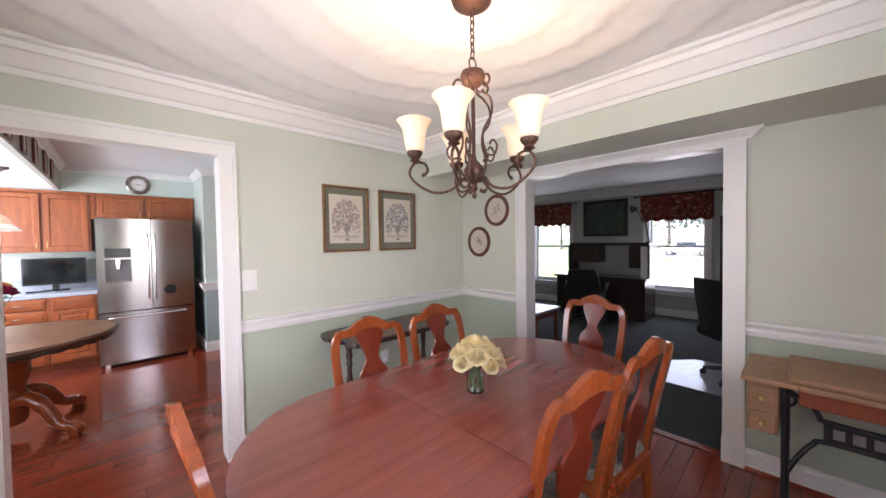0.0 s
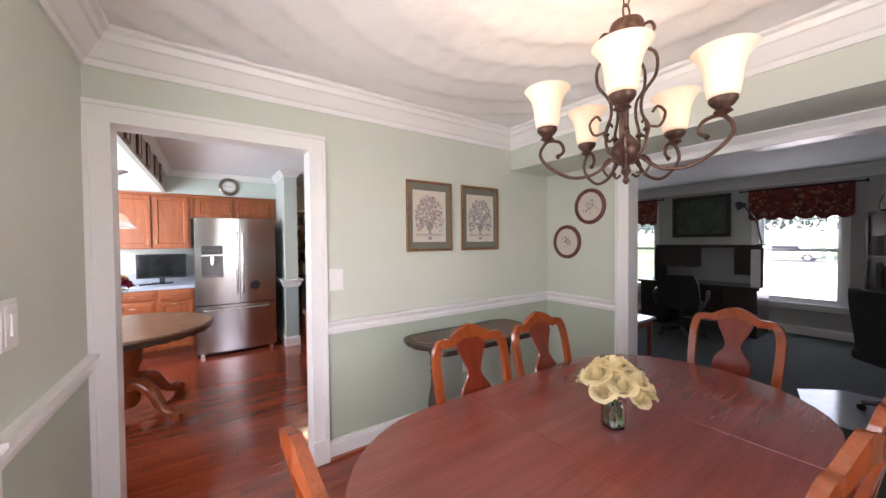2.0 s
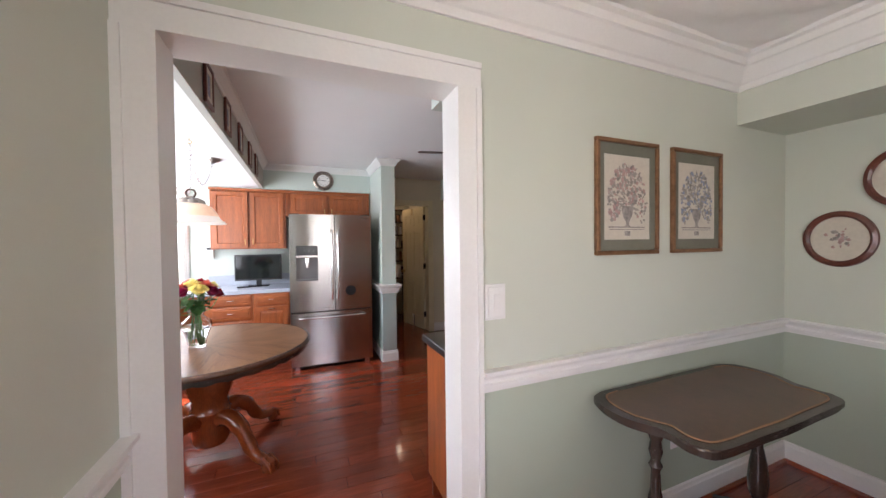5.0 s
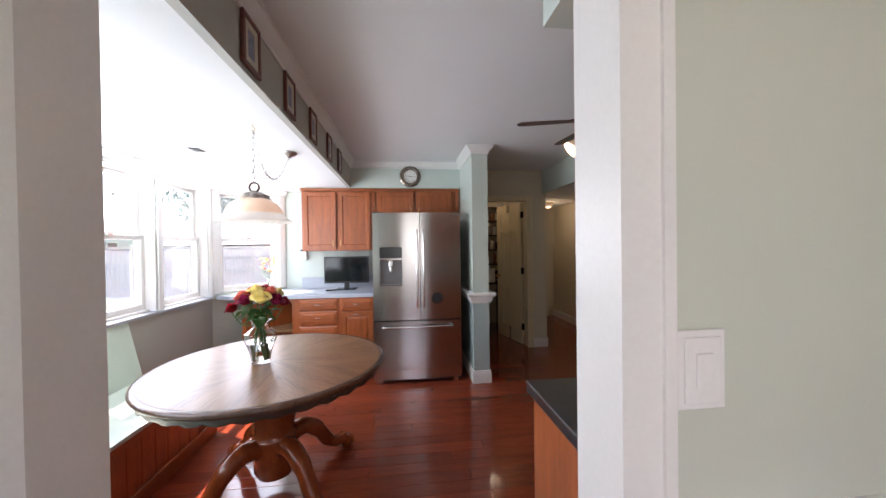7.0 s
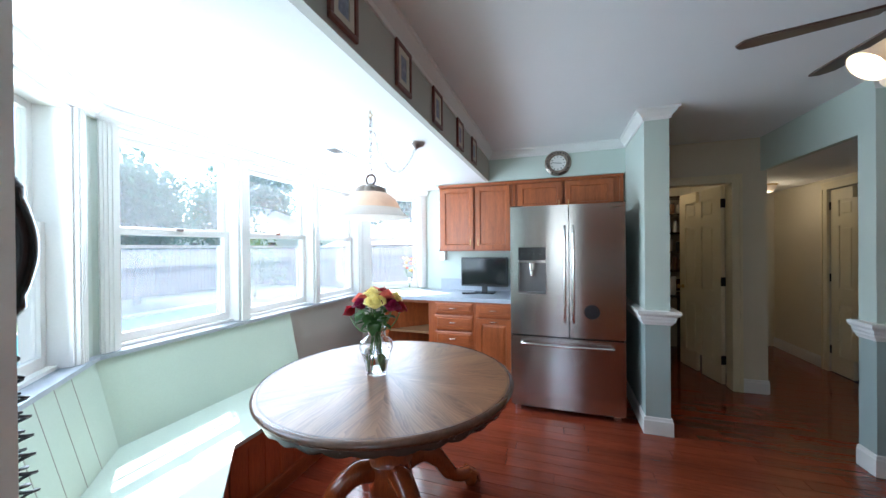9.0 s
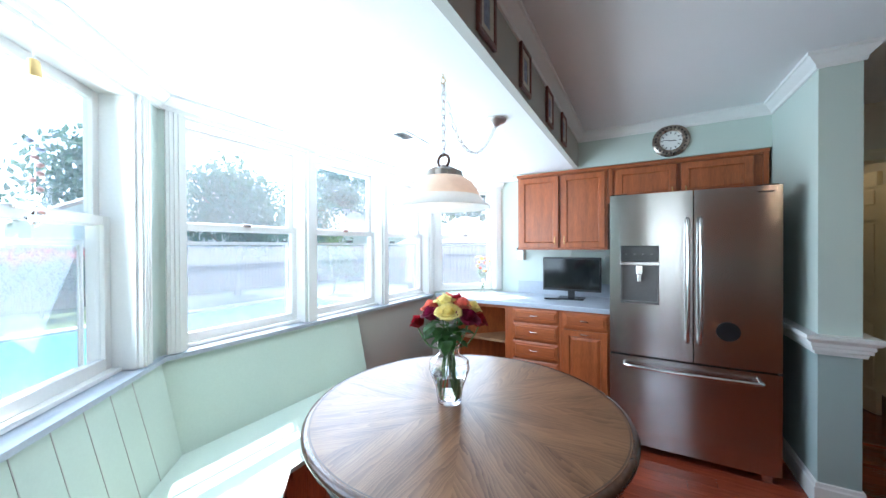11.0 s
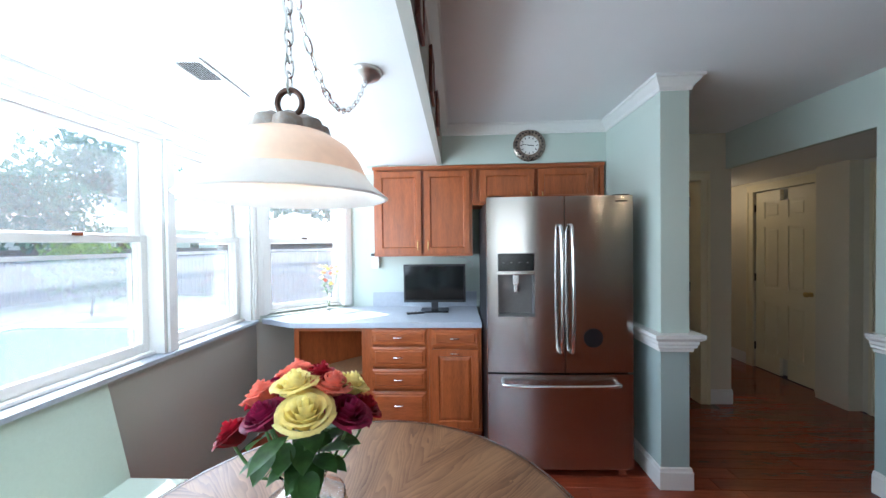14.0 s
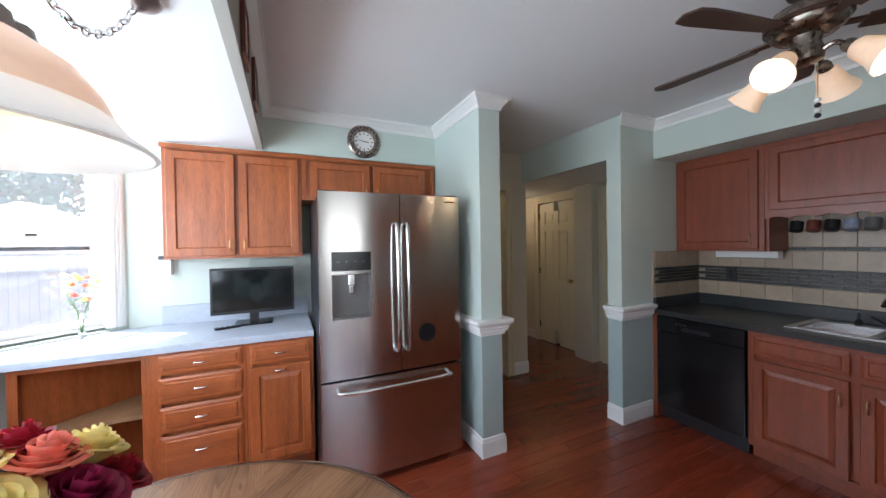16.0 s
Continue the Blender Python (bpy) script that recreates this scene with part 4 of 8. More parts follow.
def leaf(bm, base, way, length, wide):
    """A pointed leaf, folded along its middle."""
    b, w = Vector(base), Vector(way).normalized()
    side = w.cross(Vector((0, 0, 1)))
    side = side.normalized() if side.length > 0.05 else Vector((1, 0, 0))
    up = side.cross(w)
    mid, lf, rt = [], [], []
    for k in range(6):
        u = k / 5
        p = b + w * length * u - Vector((0, 0, 1)) * length * 0.25 * u * u
        h = wide * math.sin(math.pi * min(1, u * 0.95 + 0.05)) ** 0.8
        mid.append(bm.verts.new(p))
        lf.append(bm.verts.new(p + side * h + up * h * 0.25))
        rt.append(bm.verts.new(p - side * h + up * h * 0.25))
    for k in range(5):
        bm.faces.new((mid[k], mid[k + 1], lf[k + 1], lf[k]))
        bm.faces.new((mid[k], rt[k], rt[k + 1], mid[k + 1]))
    return bm


# silk flowers in a small glass on the table
sf = thing("flower_arrangement", "cream yellow silk roses in a small glass of water", "flower vase", pose(1.70, 1.485, 0.76))
bm = lathe([(0.034, 0.0), (0.041, 0.004), (0.041, 0.115), (0.038, 0.115), (0.037, 0.008), (0.0005, 0.006)], 28)
part("glass_vase", bm, "glass", sf, smooth=True)
part("water", lathe([(0.0005, 0.009), (0.0355, 0.009), (0.0355, 0.08), (0.0005, 0.08)], 24), "water", sf, smooth=True)
bm = bmesh.new()
rng = random.Random(3)
for k in range(8):
    a = k * 0.8
    tube([(0.022 * math.cos(a), 0.022 * math.sin(a), 0.012), (0.018 * math.cos(a + 1), 0.018 * math.sin(a + 1), 0.12), (0.05 * math.cos(a), 0.05 * math.sin(a), 0.17)], 0.003, 6, bm)
part("stems", bm, "stem", sf, smooth=True)
heads = [(0, 0, 0.215, 0.06), (0.075, 0.01, 0.195, 0.055), (-0.07, 0.03, 0.185, 0.056), (0.02, -0.075, 0.18, 0.056), (-0.055, -0.06, 0.175, 0.052), (0.035, 0.075, 0.185, 0.054),
         (0.11, -0.05, 0.15, 0.046), (-0.11, -0.02, 0.15, 0.046), (0.06, -0.1, 0.14, 0.044), (-0.03, 0.1, 0.15, 0.046), (0.12, 0.05, 0.15, 0.044), (-0.02, -0.11, 0.135, 0.042)]
for k, (x, y, z, s) in enumerate(heads):
    rose(sf, "silk", (x * 0.88, y * 0.88, z * 0.96 + 0.012), s * 0.95, k, 6, (x * 7, y * 7, 1))

# chandelier
CX, CY = 1.60, 1.39
cl = thing("chandelier", "five-arm bronze scroll chandelier with lit frosted bell shades", "chandelier", pose(CX, CY, 0))
part("canopy", lathe([(0.012, 2.395), (0.05, 2.4), (0.078, 2.42), (0.085, 2.44), (0.085, 2.449)], 28), "bronze", cl, smooth=True)


def chain(z0, z1, name="chain", link=0.036, parent=None, x=0.0, y=0.0, material="bronze", wire=0.0026):
    bm = bmesh.new()
    n = max(2, round((z1 - z0) / (link * 0.78)))
    for k in range(n):
        z = z0 + (k + 0.5) * (z1 - z0) / n
        pts = []
        for j in range(14):
            a = 2 * math.pi * j / 14
            w, h = 0.009 * math.cos(a), link * 0.55 * math.sin(a)
            pts.append((x + (w if k % 2 else 0), y + (0 if k % 2 else w), z + h))
        tube(pts, wire, 6, bm, closed=True)
    return part(name, bm, material, parent, smooth=True)


chain(2.2, 2.4, parent=cl)
part("loop", tube([(0.021 * math.cos(a / 16 * 2 * math.pi), 0, 2.175 + 0.026 * math.sin(a / 16 * 2 * math.pi)) for a in range(16)], 0.0032, 6, closed=True), "bronze", cl, smooth=True)
part("top_hub", lathe([(0.008, 2.15), (0.045, 2.142), (0.05, 2.13), (0.052, 2.118), (0.046, 2.10), (0.03, 2.085), (0.012, 2.075)], 24), "bronze", cl, smooth=True)
part("stem", lathe([(0.008, 1.66), (0.008, 2.08)], 12), "bronze", cl, smooth=True)
part("lower_hub", lathe([(0.008, 1.655), (0.016, 1.665), (0.01, 1.685), (0.028, 1.70), (0.04, 1.725), (0.042, 1.745), (0.03, 1.765), (0.012, 1.785), (0.01, 1.80)], 24), "bronze", cl, smooth=True)
part("finial", lathe([(0.003, 1.625), (0.011, 1.636), (0.006, 1.65), (0.008, 1.66)], 14), "bronze", cl, smooth=True)
RADIUS = 0.245
for k in range(5):
    a = radians(205 + 72 * k)
    c, s = math.cos(a), math.sin(a)

    def ray(points):
        return smooth_line([(d * c, d * s, z) for d, z in points], 6)
    arm = part("arm", tube(ray([(0.012, 1.735), (0.05, 1.70), (0.10, 1.662), (0.17, 1.655), (0.235, 1.69), (0.268, 1.735), (0.245, 1.778), (0.205, 1.775), (0.192, 1.745), (0.21, 1.728)]), 0.0055, 8), "bronze", cl, smooth=True)
    part("scroll_ball", lathe([(0.002, -0.009), (0.009, 0), (0.002, 0.009)], 10, at=(0.21 * c, 0.21 * s, 1.728)), "bronze", arm, smooth=True)
    part("upper_scroll", tube(ray([(0.02, 1.70), (0.055, 1.74), (0.06, 1.80), (0.045, 1.85), (0.05, 1.90), (0.085, 1.95), (0.085, 2.01), (0.05, 2.045), (0.02, 2.06), (0.03, 2.10), (0.065, 2.115), (0.08, 2.09), (0.062, 2.07), (0.048, 2.085)]), 0.0048, 8), "bronze", cl, smooth=True)
    part("inner_scroll", tube(ray([(0.03, 1.66), (0.055, 1.655), (0.07, 1.685), (0.05, 1.71), (0.03, 1.695)]), 0.004, 8), "bronze", cl, smooth=True)
    part("leaf_scroll", tube(ray([(0.06, 1.80), (0.095, 1.79), (0.11, 1.825), (0.09, 1.85), (0.075, 1.835)]), 0.0042, 8), "bronze", cl, smooth=True)
    part("collar", lathe([(0.006, 1.782), (0.012, 1.788), (0.006, 1.796)], 12, at=(0.06 * c, 0.06 * s, 0)), "bronze", cl, smooth=True)
    x, y = RADIUS * c, RADIUS * s
    cup = part("candle_cup", lathe([(0.006, 1.775), (0.012, 1.782), (0.022, 1.788), (0.016, 1.797), (0.026, 1.806), (0.033, 1.816), (0.033, 1.825), (0.02, 1.827)], 20, at=(x, y, 0)), "bronze", cl, smooth=True)
    sh = lathe([(0.026, 1.826), (0.036, 1.832), (0.041, 1.86), (0.044, 1.89), (0.051, 1.92), (0.066, 1.945), (0.074, 1.953), (0.071, 1.953), (0.062, 1.942), (0.048, 1.92), (0.041, 1.89), (0.038, 1.86), (0.033, 1.834), (0.024, 1.829)], 28, at=(x, y, 0), close=True)
    part("shade", sh, "shade", cl, "cream frosted glass bell shade", smooth=True)
    part("bulb", lathe([(0.008, 1.828), (0.012, 1.84), (0.018, 1.87), (0.014, 1.895), (0.003, 1.905)], 14, at=(x, y, 0)), "bulb", cl, smooth=True)
    bulb("chandelier_light", (CX + x, CY + y, 1.93), 0.54, size=0.012)


def rectangle_frame(name, label, m, wide, high, frame, frame_mat, mount=0.0, mount_mat="mat_green", sheet="paper", deep=0.022, mount_z=None):
    """A framed picture: local x along the wall, -y off the wall, z up from its centre."""
    root = thing(name, label, "picture", m)
    w, h = wide / 2, high / 2
    bm = boxes((-w, w, -deep, 0, h - frame, h), (-w, w, -deep, 0, -h, -h + frame), (-w, -w + frame, -deep, 0, -h + frame, h - frame), (w - frame, w, -deep, 0, -h + frame, h - frame), bevel=0.004)
    part("frame", bm, frame_mat, root)
    a, b = w - frame, h - frame
    mz = mount if mount_z is None else mount_z
    if mount:
        part("mount", boxes((-a, a, -0.010, 0, b - mz, b), (-a, a, -0.010, 0, -b, -b + mz), (-a, -a + mount, -0.010, 0, -b + mz, b - mz), (a - mount, a, -0.010, 0, -b + mz, b - mz)), mount_mat, root)
    part("print", boxes((-a + mount, a - mount, -0.006, -0.001, -b + mz, b - mz)), sheet, root)
    return root


def flower_print(root, wide, high, seed, tints):
    """A printed urn of flowers, as thin ink shapes."""
    rng = random.Random(seed)
    bm = bmesh.new()
    prof = [(0.018, -0.36), (0.07, -0.355), (0.03, -0.32), (0.035, -0.29), (0.10, -0.22), (0.13, -0.13), (0.11, -0.10)]
    pts = [(x * wide, z * high) for x, z in prof] + [(-x * wide, z * high) for x, z in prof[::-1]]
    f = [bm.verts.new((x, -0.0072, z)) for x, z in pts]
    bm.faces.new(f)
    part("urn_print", bm, "ink", root)
    for turn, mt in enumerate(tints):
        bm = bmesh.new()
        for _ in range(130):
            r, a = 0.42 * math.sqrt(rng.random()), rng.uniform(-0.6, math.pi + 0.6)
            x, z = r * math.cos(a) * wide, (-0.06 + r * math.sin(a) * 1.12) * high
            if abs(x) > 0.42 * wide or not -0.3 * high < z < 0.45 * high:
                continue
            if turn == 0:
                # a long leaf that points away from the urn
                le, wi, b = rng.uniform(0.04, 0.12) * wide, rng.uniform(0.008, 0.02) * wide, a + rng.uniform(-0.7, 0.7)
                c, q = math.cos(b), math.sin(b)
                ring = [(x + le * u * c - wi * w * q, z + le * u * q + wi * w * c) for u, w in ((-0.5, 0), (-0.15, 0.8), (0.2, 1), (0.5, 0), (0.2, -1), (-0.15, -0.8))]
            else:
                n, le = 10, rng.uniform(0.018, 0.042) * wide
                ring = [(x + le * (1 if j % 2 else 0.6) * math.cos(2 * math.pi * j / n + a), z + le * (1 if j % 2 else 0.6) * math.sin(2 * math.pi * j / n + a)) for j in range(n)]
            y = -0.0072 - rng.random() * 0.0012
            bm.faces.new([bm.verts.new((u, y, w)) for u, w in ring])
        tagged(part("flower_print", bm, mt, root), kind="stuff")
    part("caption_print", boxes((-0.38 * wide, 0.38 * wide, -0.0072, -0.0062, -0.385 * high, -0.375 * high), (-0.40 * wide, 0.40 * wide, -0.0072, -0.0062, -0.36 * high, -0.345 * high), (-0.06 * wide, 0.06 * wide, -0.0072, -0.0062, -0.455 * high, -0.40 * high)), "ink", root)


for x, seed in ((1.905, 1), (2.425, 2)):
    pic = rectangle_frame("framed_print", "antique flower print in grey green mount and gilt frame", pose(x, 3.078, 1.645), 0.415, 0.545, 0.02, "goldframe", 0.034, mount_z=0.052)
    flower_print(pic, 0.305, 0.40, seed, ("ink", "ink_rose" if seed == 1 else "ink_blue", "ink"))


def oval_print(y, z, seed):
    root = thing("oval_print", "round cream botanical print in a dark red wooden frame", "picture", pose(3.328, y, z, 0, 0, -90))
    bm = bmesh.new()
    prof = ((0.118, 0.0), (0.120, -0.014), (0.131, -0.022), (0.149, -0.016), (0.152, 0.0))
    n = 40
    rings = [[bm.verts.new((r * 1.0 * math.cos(2 * math.pi * k / n), d, r * 1.07 * math.sin(2 * math.pi * k / n))) for k in range(n)] for r, d in prof]
    for a, b in zip(rings, rings[1:]):
        for k in range(n):
            bm.faces.new((a[k], a[(k + 1) % n], b[(k + 1) % n], b[k]))
    part("frame", bm, "redframe", root, smooth=True)
    bm = bmesh.new()
    bm.faces.new([bm.verts.new((0.12 * math.cos(2 * math.pi * k / n), -0.006, 0.12 * 1.07 * math.sin(2 * math.pi * k / n))) for k in range(n)])
    part("print", bm, "paper", root)
    rng = random.Random(seed)
    for mt in ("ink", "ink_rose"):
        bm = bmesh.new()
        for _ in range(16):
            x, q = rng.gauss(0, 0.028), rng.gauss(0, 0.032)
            s, a = rng.uniform(0.004, 0.013), rng.uniform(0, 6)
            y0 = -0.0075 - rng.random() * 0.001
            bm.faces.new([bm.verts.new((x + s * math.cos(a + j * 1.26) * rng.uniform(0.4, 1.2), y0, q + s * math.sin(a + j * 1.26))) for j in range(5)])
        tagged(part("flower_print", bm, mt, root), kind="stuff")


oval_print(2.84, 1.435, 4)
oval_print(2.60, 1.755, 5)


def switch_plate(m, toggles=2, label="white double light switch plate"):
    w = 0.048 * toggles
    root = thing("light_switch", label, "light switch", m)
    part("plate", boxes((-w, w, -0.006, 0, -0.072, 0.072), (-w + 0.012, w - 0.012, -0.011, -0.006, -0.06, 0.06), bevel=0.003), "white", root)
    for k in range(toggles):
        x = (k - (toggles - 1) / 2) * 0.046
        part("rocker", boxes((x - 0.016, x + 0.016, -0.016, -0.011, -0.032, 0.032), bevel=0.002), "white", root)


switch_plate(pose(1.168, 3.078, 1.2), 1, "white rocker light switch on the sage wall")
switch_plate(pose(0.002, 2.305, 1.22, 0, 0, 90), 1, "white rocker light switch beside the glass door")
outlet = thing("wall_outlet", "white electric outlet low on the wall", "outlet", pose(2.26, 3.078, 0.40))
part("plate", boxes((-0.036, 0.036, -0.007, 0, -0.058, 0.058), bevel=0.003), "white", outlet)
for z in (-0.022, 0.022):
    part("socket", boxes((-0.014, 0.014, -0.0095, -0.007, z - 0.013, z + 0.013), bevel=0.002), "vent", outlet)
part("plug", boxes((-0.012, 0.012, -0.035, -0.0095, -0.034, -0.01), bevel=0.004), "white", outlet)

# console table with turned legs
ct = thing("console_table", "dark antique console table with shaped ends and turned legs", "console table", pose(2.15, 2.81, 0))
half = [(-0.40, 0.25), (-0.49, 0.235), (-0.535, 0.16), (-0.54, 0.05), (-0.505, -0.03), (-0.475, -0.09), (-0.487, -0.16), (-0.46, -0.225), (-0.38, -0.243), (-0.20, -0.245), (0, -0.25)]
line = half + [(-x, y) for x, y in half[-2::-1]]
edge = [(p.x, p.y) for p in smooth_line([(x, y, 0) for x, y in line], 4)]
part("tabletop", prism(edge, 0.722, 0.745, bevel=0.008), "darkwood", ct)
part("lower_moulding", prism([(x * 0.975, y * 0.965) for x, y in edge], 0.706, 0.722, bevel=0.005), "darkwood", ct)
part("top_inlay", prism([(x * 0.9, (y - 0.02) * 0.86 + 0.02) for x, y in edge], 0.745, 0.7465), "brownwood", ct)
part("inlay_border", tube([(x * 0.905, (y - 0.02) * 0.865 + 0.02, 0.7465) for x, y in edge], 0.0035, 6), "antique", ct, smooth=True)
part("apron", boxes((-0.40, 0.40, -0.05, 0.11, 0.672, 0.706), bevel=0.004), "darkwood", ct)
for sx in (-0.37, 0.37):
    part("leg", lathe([(0.03, 0.10), (0.032, 0.12), (0.02, 0.14), (0.038, 0.19), (0.043, 0.25), (0.036, 0.33), (0.02, 0.42), (0.017, 0.5), (0.026, 0.52), (0.017, 0.54), (0.026, 0.58), (0.02, 0.62), (0.034, 0.66), (0.034, 0.672)], 20, at=(sx, 0.03, 0)), "darkwood", ct, smooth=True)
    part("foot", tube(smooth_line([(sx, -0.16, 0.022), (sx, -0.10, 0.045), (sx, 0.03, 0.085), (sx, 0.16, 0.045), (sx, 0.22, 0.022)], 5), [0.02] * 5 + [0.026] * 11 + [0.02] * 5), "darkwood", ct, smooth=True)
part("stretcher", boxes((-0.35, 0.35, 0.008, 0.052, 0.085, 0.12), bevel=0.008), "darkwood", ct)

# treadle sewing table: closed oak top on a cast iron stand
st = thing("sewing_table", "old oak sewing table on a black iron treadle stand", "sewing table", pose(2.97, 0.16, 0))
part("tabletop", boxes((-0.23, 0.22, 0.30, 0.5, 0.745, 0.77), (-0.23, 0.22, -0.55, 0.30, 0.745, 0.77), bevel=0.006), "antique", st)
part("lid", boxes((-0.225, 0.215, -0.545, 0.335, 0.77, 0.80), bevel=0.01), "antique", st)
part("apron", boxes((-0.19, 0.18, -0.5, 0.30, 0.665, 0.745), bevel=0.004), "redoak", st)
bx = part("drawer_box", boxes((-0.2, 0.2, 0.366, 0.478, 0.50, 0.745), bevel=0.004), "antique", st)
for z in (0.555, 0.675):
    dr = part("drawer", boxes((-0.213, -0.2, 0.374, 0.470, z - 0.048, z + 0.048), bevel=0.004), "antique", bx)
    part("knob", lathe([(0.006, 0), (0.008, 0.01), (0.014, 0.016), (0.01, 0.024), (0.002, 0.026)], 14, at=(0, 0, 0)), "brass", bx, smooth=True, at=pose(-0.213, 0.422, z, 0, -90, 0))
for y in (0.345, -0.48):
    part("iron_side", tube([(-0.17, y, 0.74), (-0.17, y, 0.3), (-0.19, y, 0.02)], 0.014, 8), "iron", st, smooth=True)
    part("iron_side", tube([(0.15, y, 0.74), (0.15, y, 0.3), (0.17, y, 0.02)], 0.014, 8), "iron", st, smooth=True)
    part("foot_rail", boxes((-0.2, 0.18, y - 0.015, y + 0.015, 0.0, 0.03), bevel=0.005), "iron", st)
for s, y in ((1, 0.345), (-1, -0.48)):
    part("brace", tube(smooth_line([(-0.17, y, 0.735), (-0.15, y - s * 0.035, 0.70), (-0.14, y - s * 0.075, 0.685), (-0.13, y - s * 0.11, 0.62), (-0.13, y - s * 0.14, 0.60), (-0.13, -0.08, 0.595)], 5), 0.011, 8), "iron", st, smooth=True)
    part("brace", tube(smooth_line([(-0.17, y, 0.31), (-0.15, y - s * 0.04, 0.40), (-0.135, y - s * 0.09, 0.48), (-0.13, y - s * 0.14, 0.505), (-0.13, -0.08, 0.505)], 5), 0.011, 8), "iron", st, smooth=True)
    part("corner_scroll", tube(smooth_line([(-0.17, y, 0.64), (-0.165, y - s * 0.03, 0.66), (-0.165, y - s * 0.035, 0.69), (-0.17, y - s * 0.015, 0.70)], 4), 0.007, 6), "iron", st, smooth=True)
part("name_panel", boxes((-0.135, -0.125, -0.36, 0.22, 0.51, 0.60)), "iron", st)
for k in range(9):
    y = 0.175 - 0.058 * k
    part("panel_bar", boxes((-0.139, -0.135, y - 0.018, y + 0.018, 0.532, 0.578), bevel=0.0015), "niche", st, "plain grey bar on the iron panel")
tread = boxes((-0.13, 0.13, -0.36, 0.14, 0.08, 0.09))
for k in range(8):
    for j in range(5):
        box(tread, -0.12 + 0.05 * j, -0.09 + 0.05 * j, -0.34 + 0.06 * k, -0.3 + 0.06 * k, 0.09, 0.1)
part("treadle", tread, "iron", st)
part("treadle_axle", tube([(0.0, -0.48, 0.085), (0.0, 0.345, 0.085)], 0.008), "iron", st, smooth=True)

# china hutch by the south wall
hu = thing("china_hutch", "reddish wooden china hutch on a wider base", "hutch", pose(2.0, 0, 0))
part("base", boxes((0.42, 1.3, -0.12, 0.14, 0.06, 0.60), (0.44, 1.3, -0.12, 0.12, 0.0, 0.06), bevel=0.004), "redoak", hu)
part("base_top", boxes((0.38, 1.3, -0.12, 0.18, 0.60, 0.64), bevel=0.008), "redoak", hu)
part("upper_case", boxes((0.5, 1.3, -0.12, 0.04, 0.64, 2.0), bevel=0.004), "redoak", hu)
part("cornice", boxes((0.44, 1.3, -0.12, 0.10, 2.0, 2.04), (0.47, 1.3, -0.12, 0.07, 1.95, 2.0), bevel=0.008), "redoak", hu)
for a in (0.45, 0.88):
    d = part("door", boxes((a, a + 0.4, 0.14, 0.155, 0.1, 0.57), bevel=0.004), "redoak", hu)
    part("knob", lathe([(0.006, 0), (0.014, 0.012), (0.004, 0.022)], 12), "brass", hu, smooth=True, at=pose(a + (0.37 if a < 0.6 else 0.03), 0.155, 0.36, -90, 0, 0))

# ---- kitchen ----


def raised_panel(wide, high, thick=0.019, raise_=True, rail=0.055):
    """A cabinet front: frame round a raised or flat panel. x across, -y outward, z up from the lower left corner."""
    prof = [(0, 0.0), (0, -thick + 0.003), (0.003, -thick), (rail - 0.006, -thick), (rail, -0.008)]
    prof += [(rail + 0.024, -0.017)] if raise_ else [(rail + 0.002, -0.007)]
    bm = bmesh.new()
    rings = [[bm.verts.new((x, y, z)) for x, z in ((g, g), (wide - g, g), (wide - g, high - g), (g, high - g))] for g, y in prof]
    for a, b in zip(rings, rings[1:]):
        for k in range(4):
            bm.faces.new((a[k], a[(k + 1) % 4], b[(k + 1) % 4], b[k]))
    bm.faces.new(rings[-1])
    bm.faces.new(rings[0][::-1])
    return bm


def drawer_front(wide, high, thick=0.019):
    bm = bmesh.new()
    prof = ((0, 0.0), (0, -0.008), (0.014, -0.013), (0.026, -0.013), (0.032, -0.019))
    rings = [[bm.verts.new((x, y, z)) for x, z in ((g, g), (wide - g, g), (wide - g, high - g), (g, high - g))] for g, y in prof]
    for a, b in zip(rings, rings[1:]):
        for k in range(4):
            bm.faces.new((a[k], a[(k + 1) % 4], b[(k + 1) % 4], b[k]))
    bm.faces.new(rings[-1])
    bm.faces.new(rings[0][::-1])
    return bm


def pull(parent, x, z, upright=False, y=-0.019, material="brass"):
    """A small bar pull with two posts."""
    h = 0.035
    pts = [(0, 0, -h), (0, -0.018, -h * 0.8), (0, -0.022, 0), (0, -0.018, h * 0.8), (0, 0, h)]
    pts = smooth_line([(x, y + p[1], z + p[2]) if upright else (x + p[2], y + p[1], z) for p in pts], 3)
    return part("handle", tube(pts, 0.0042, 6), material, parent, "small metal pull", smooth=True)


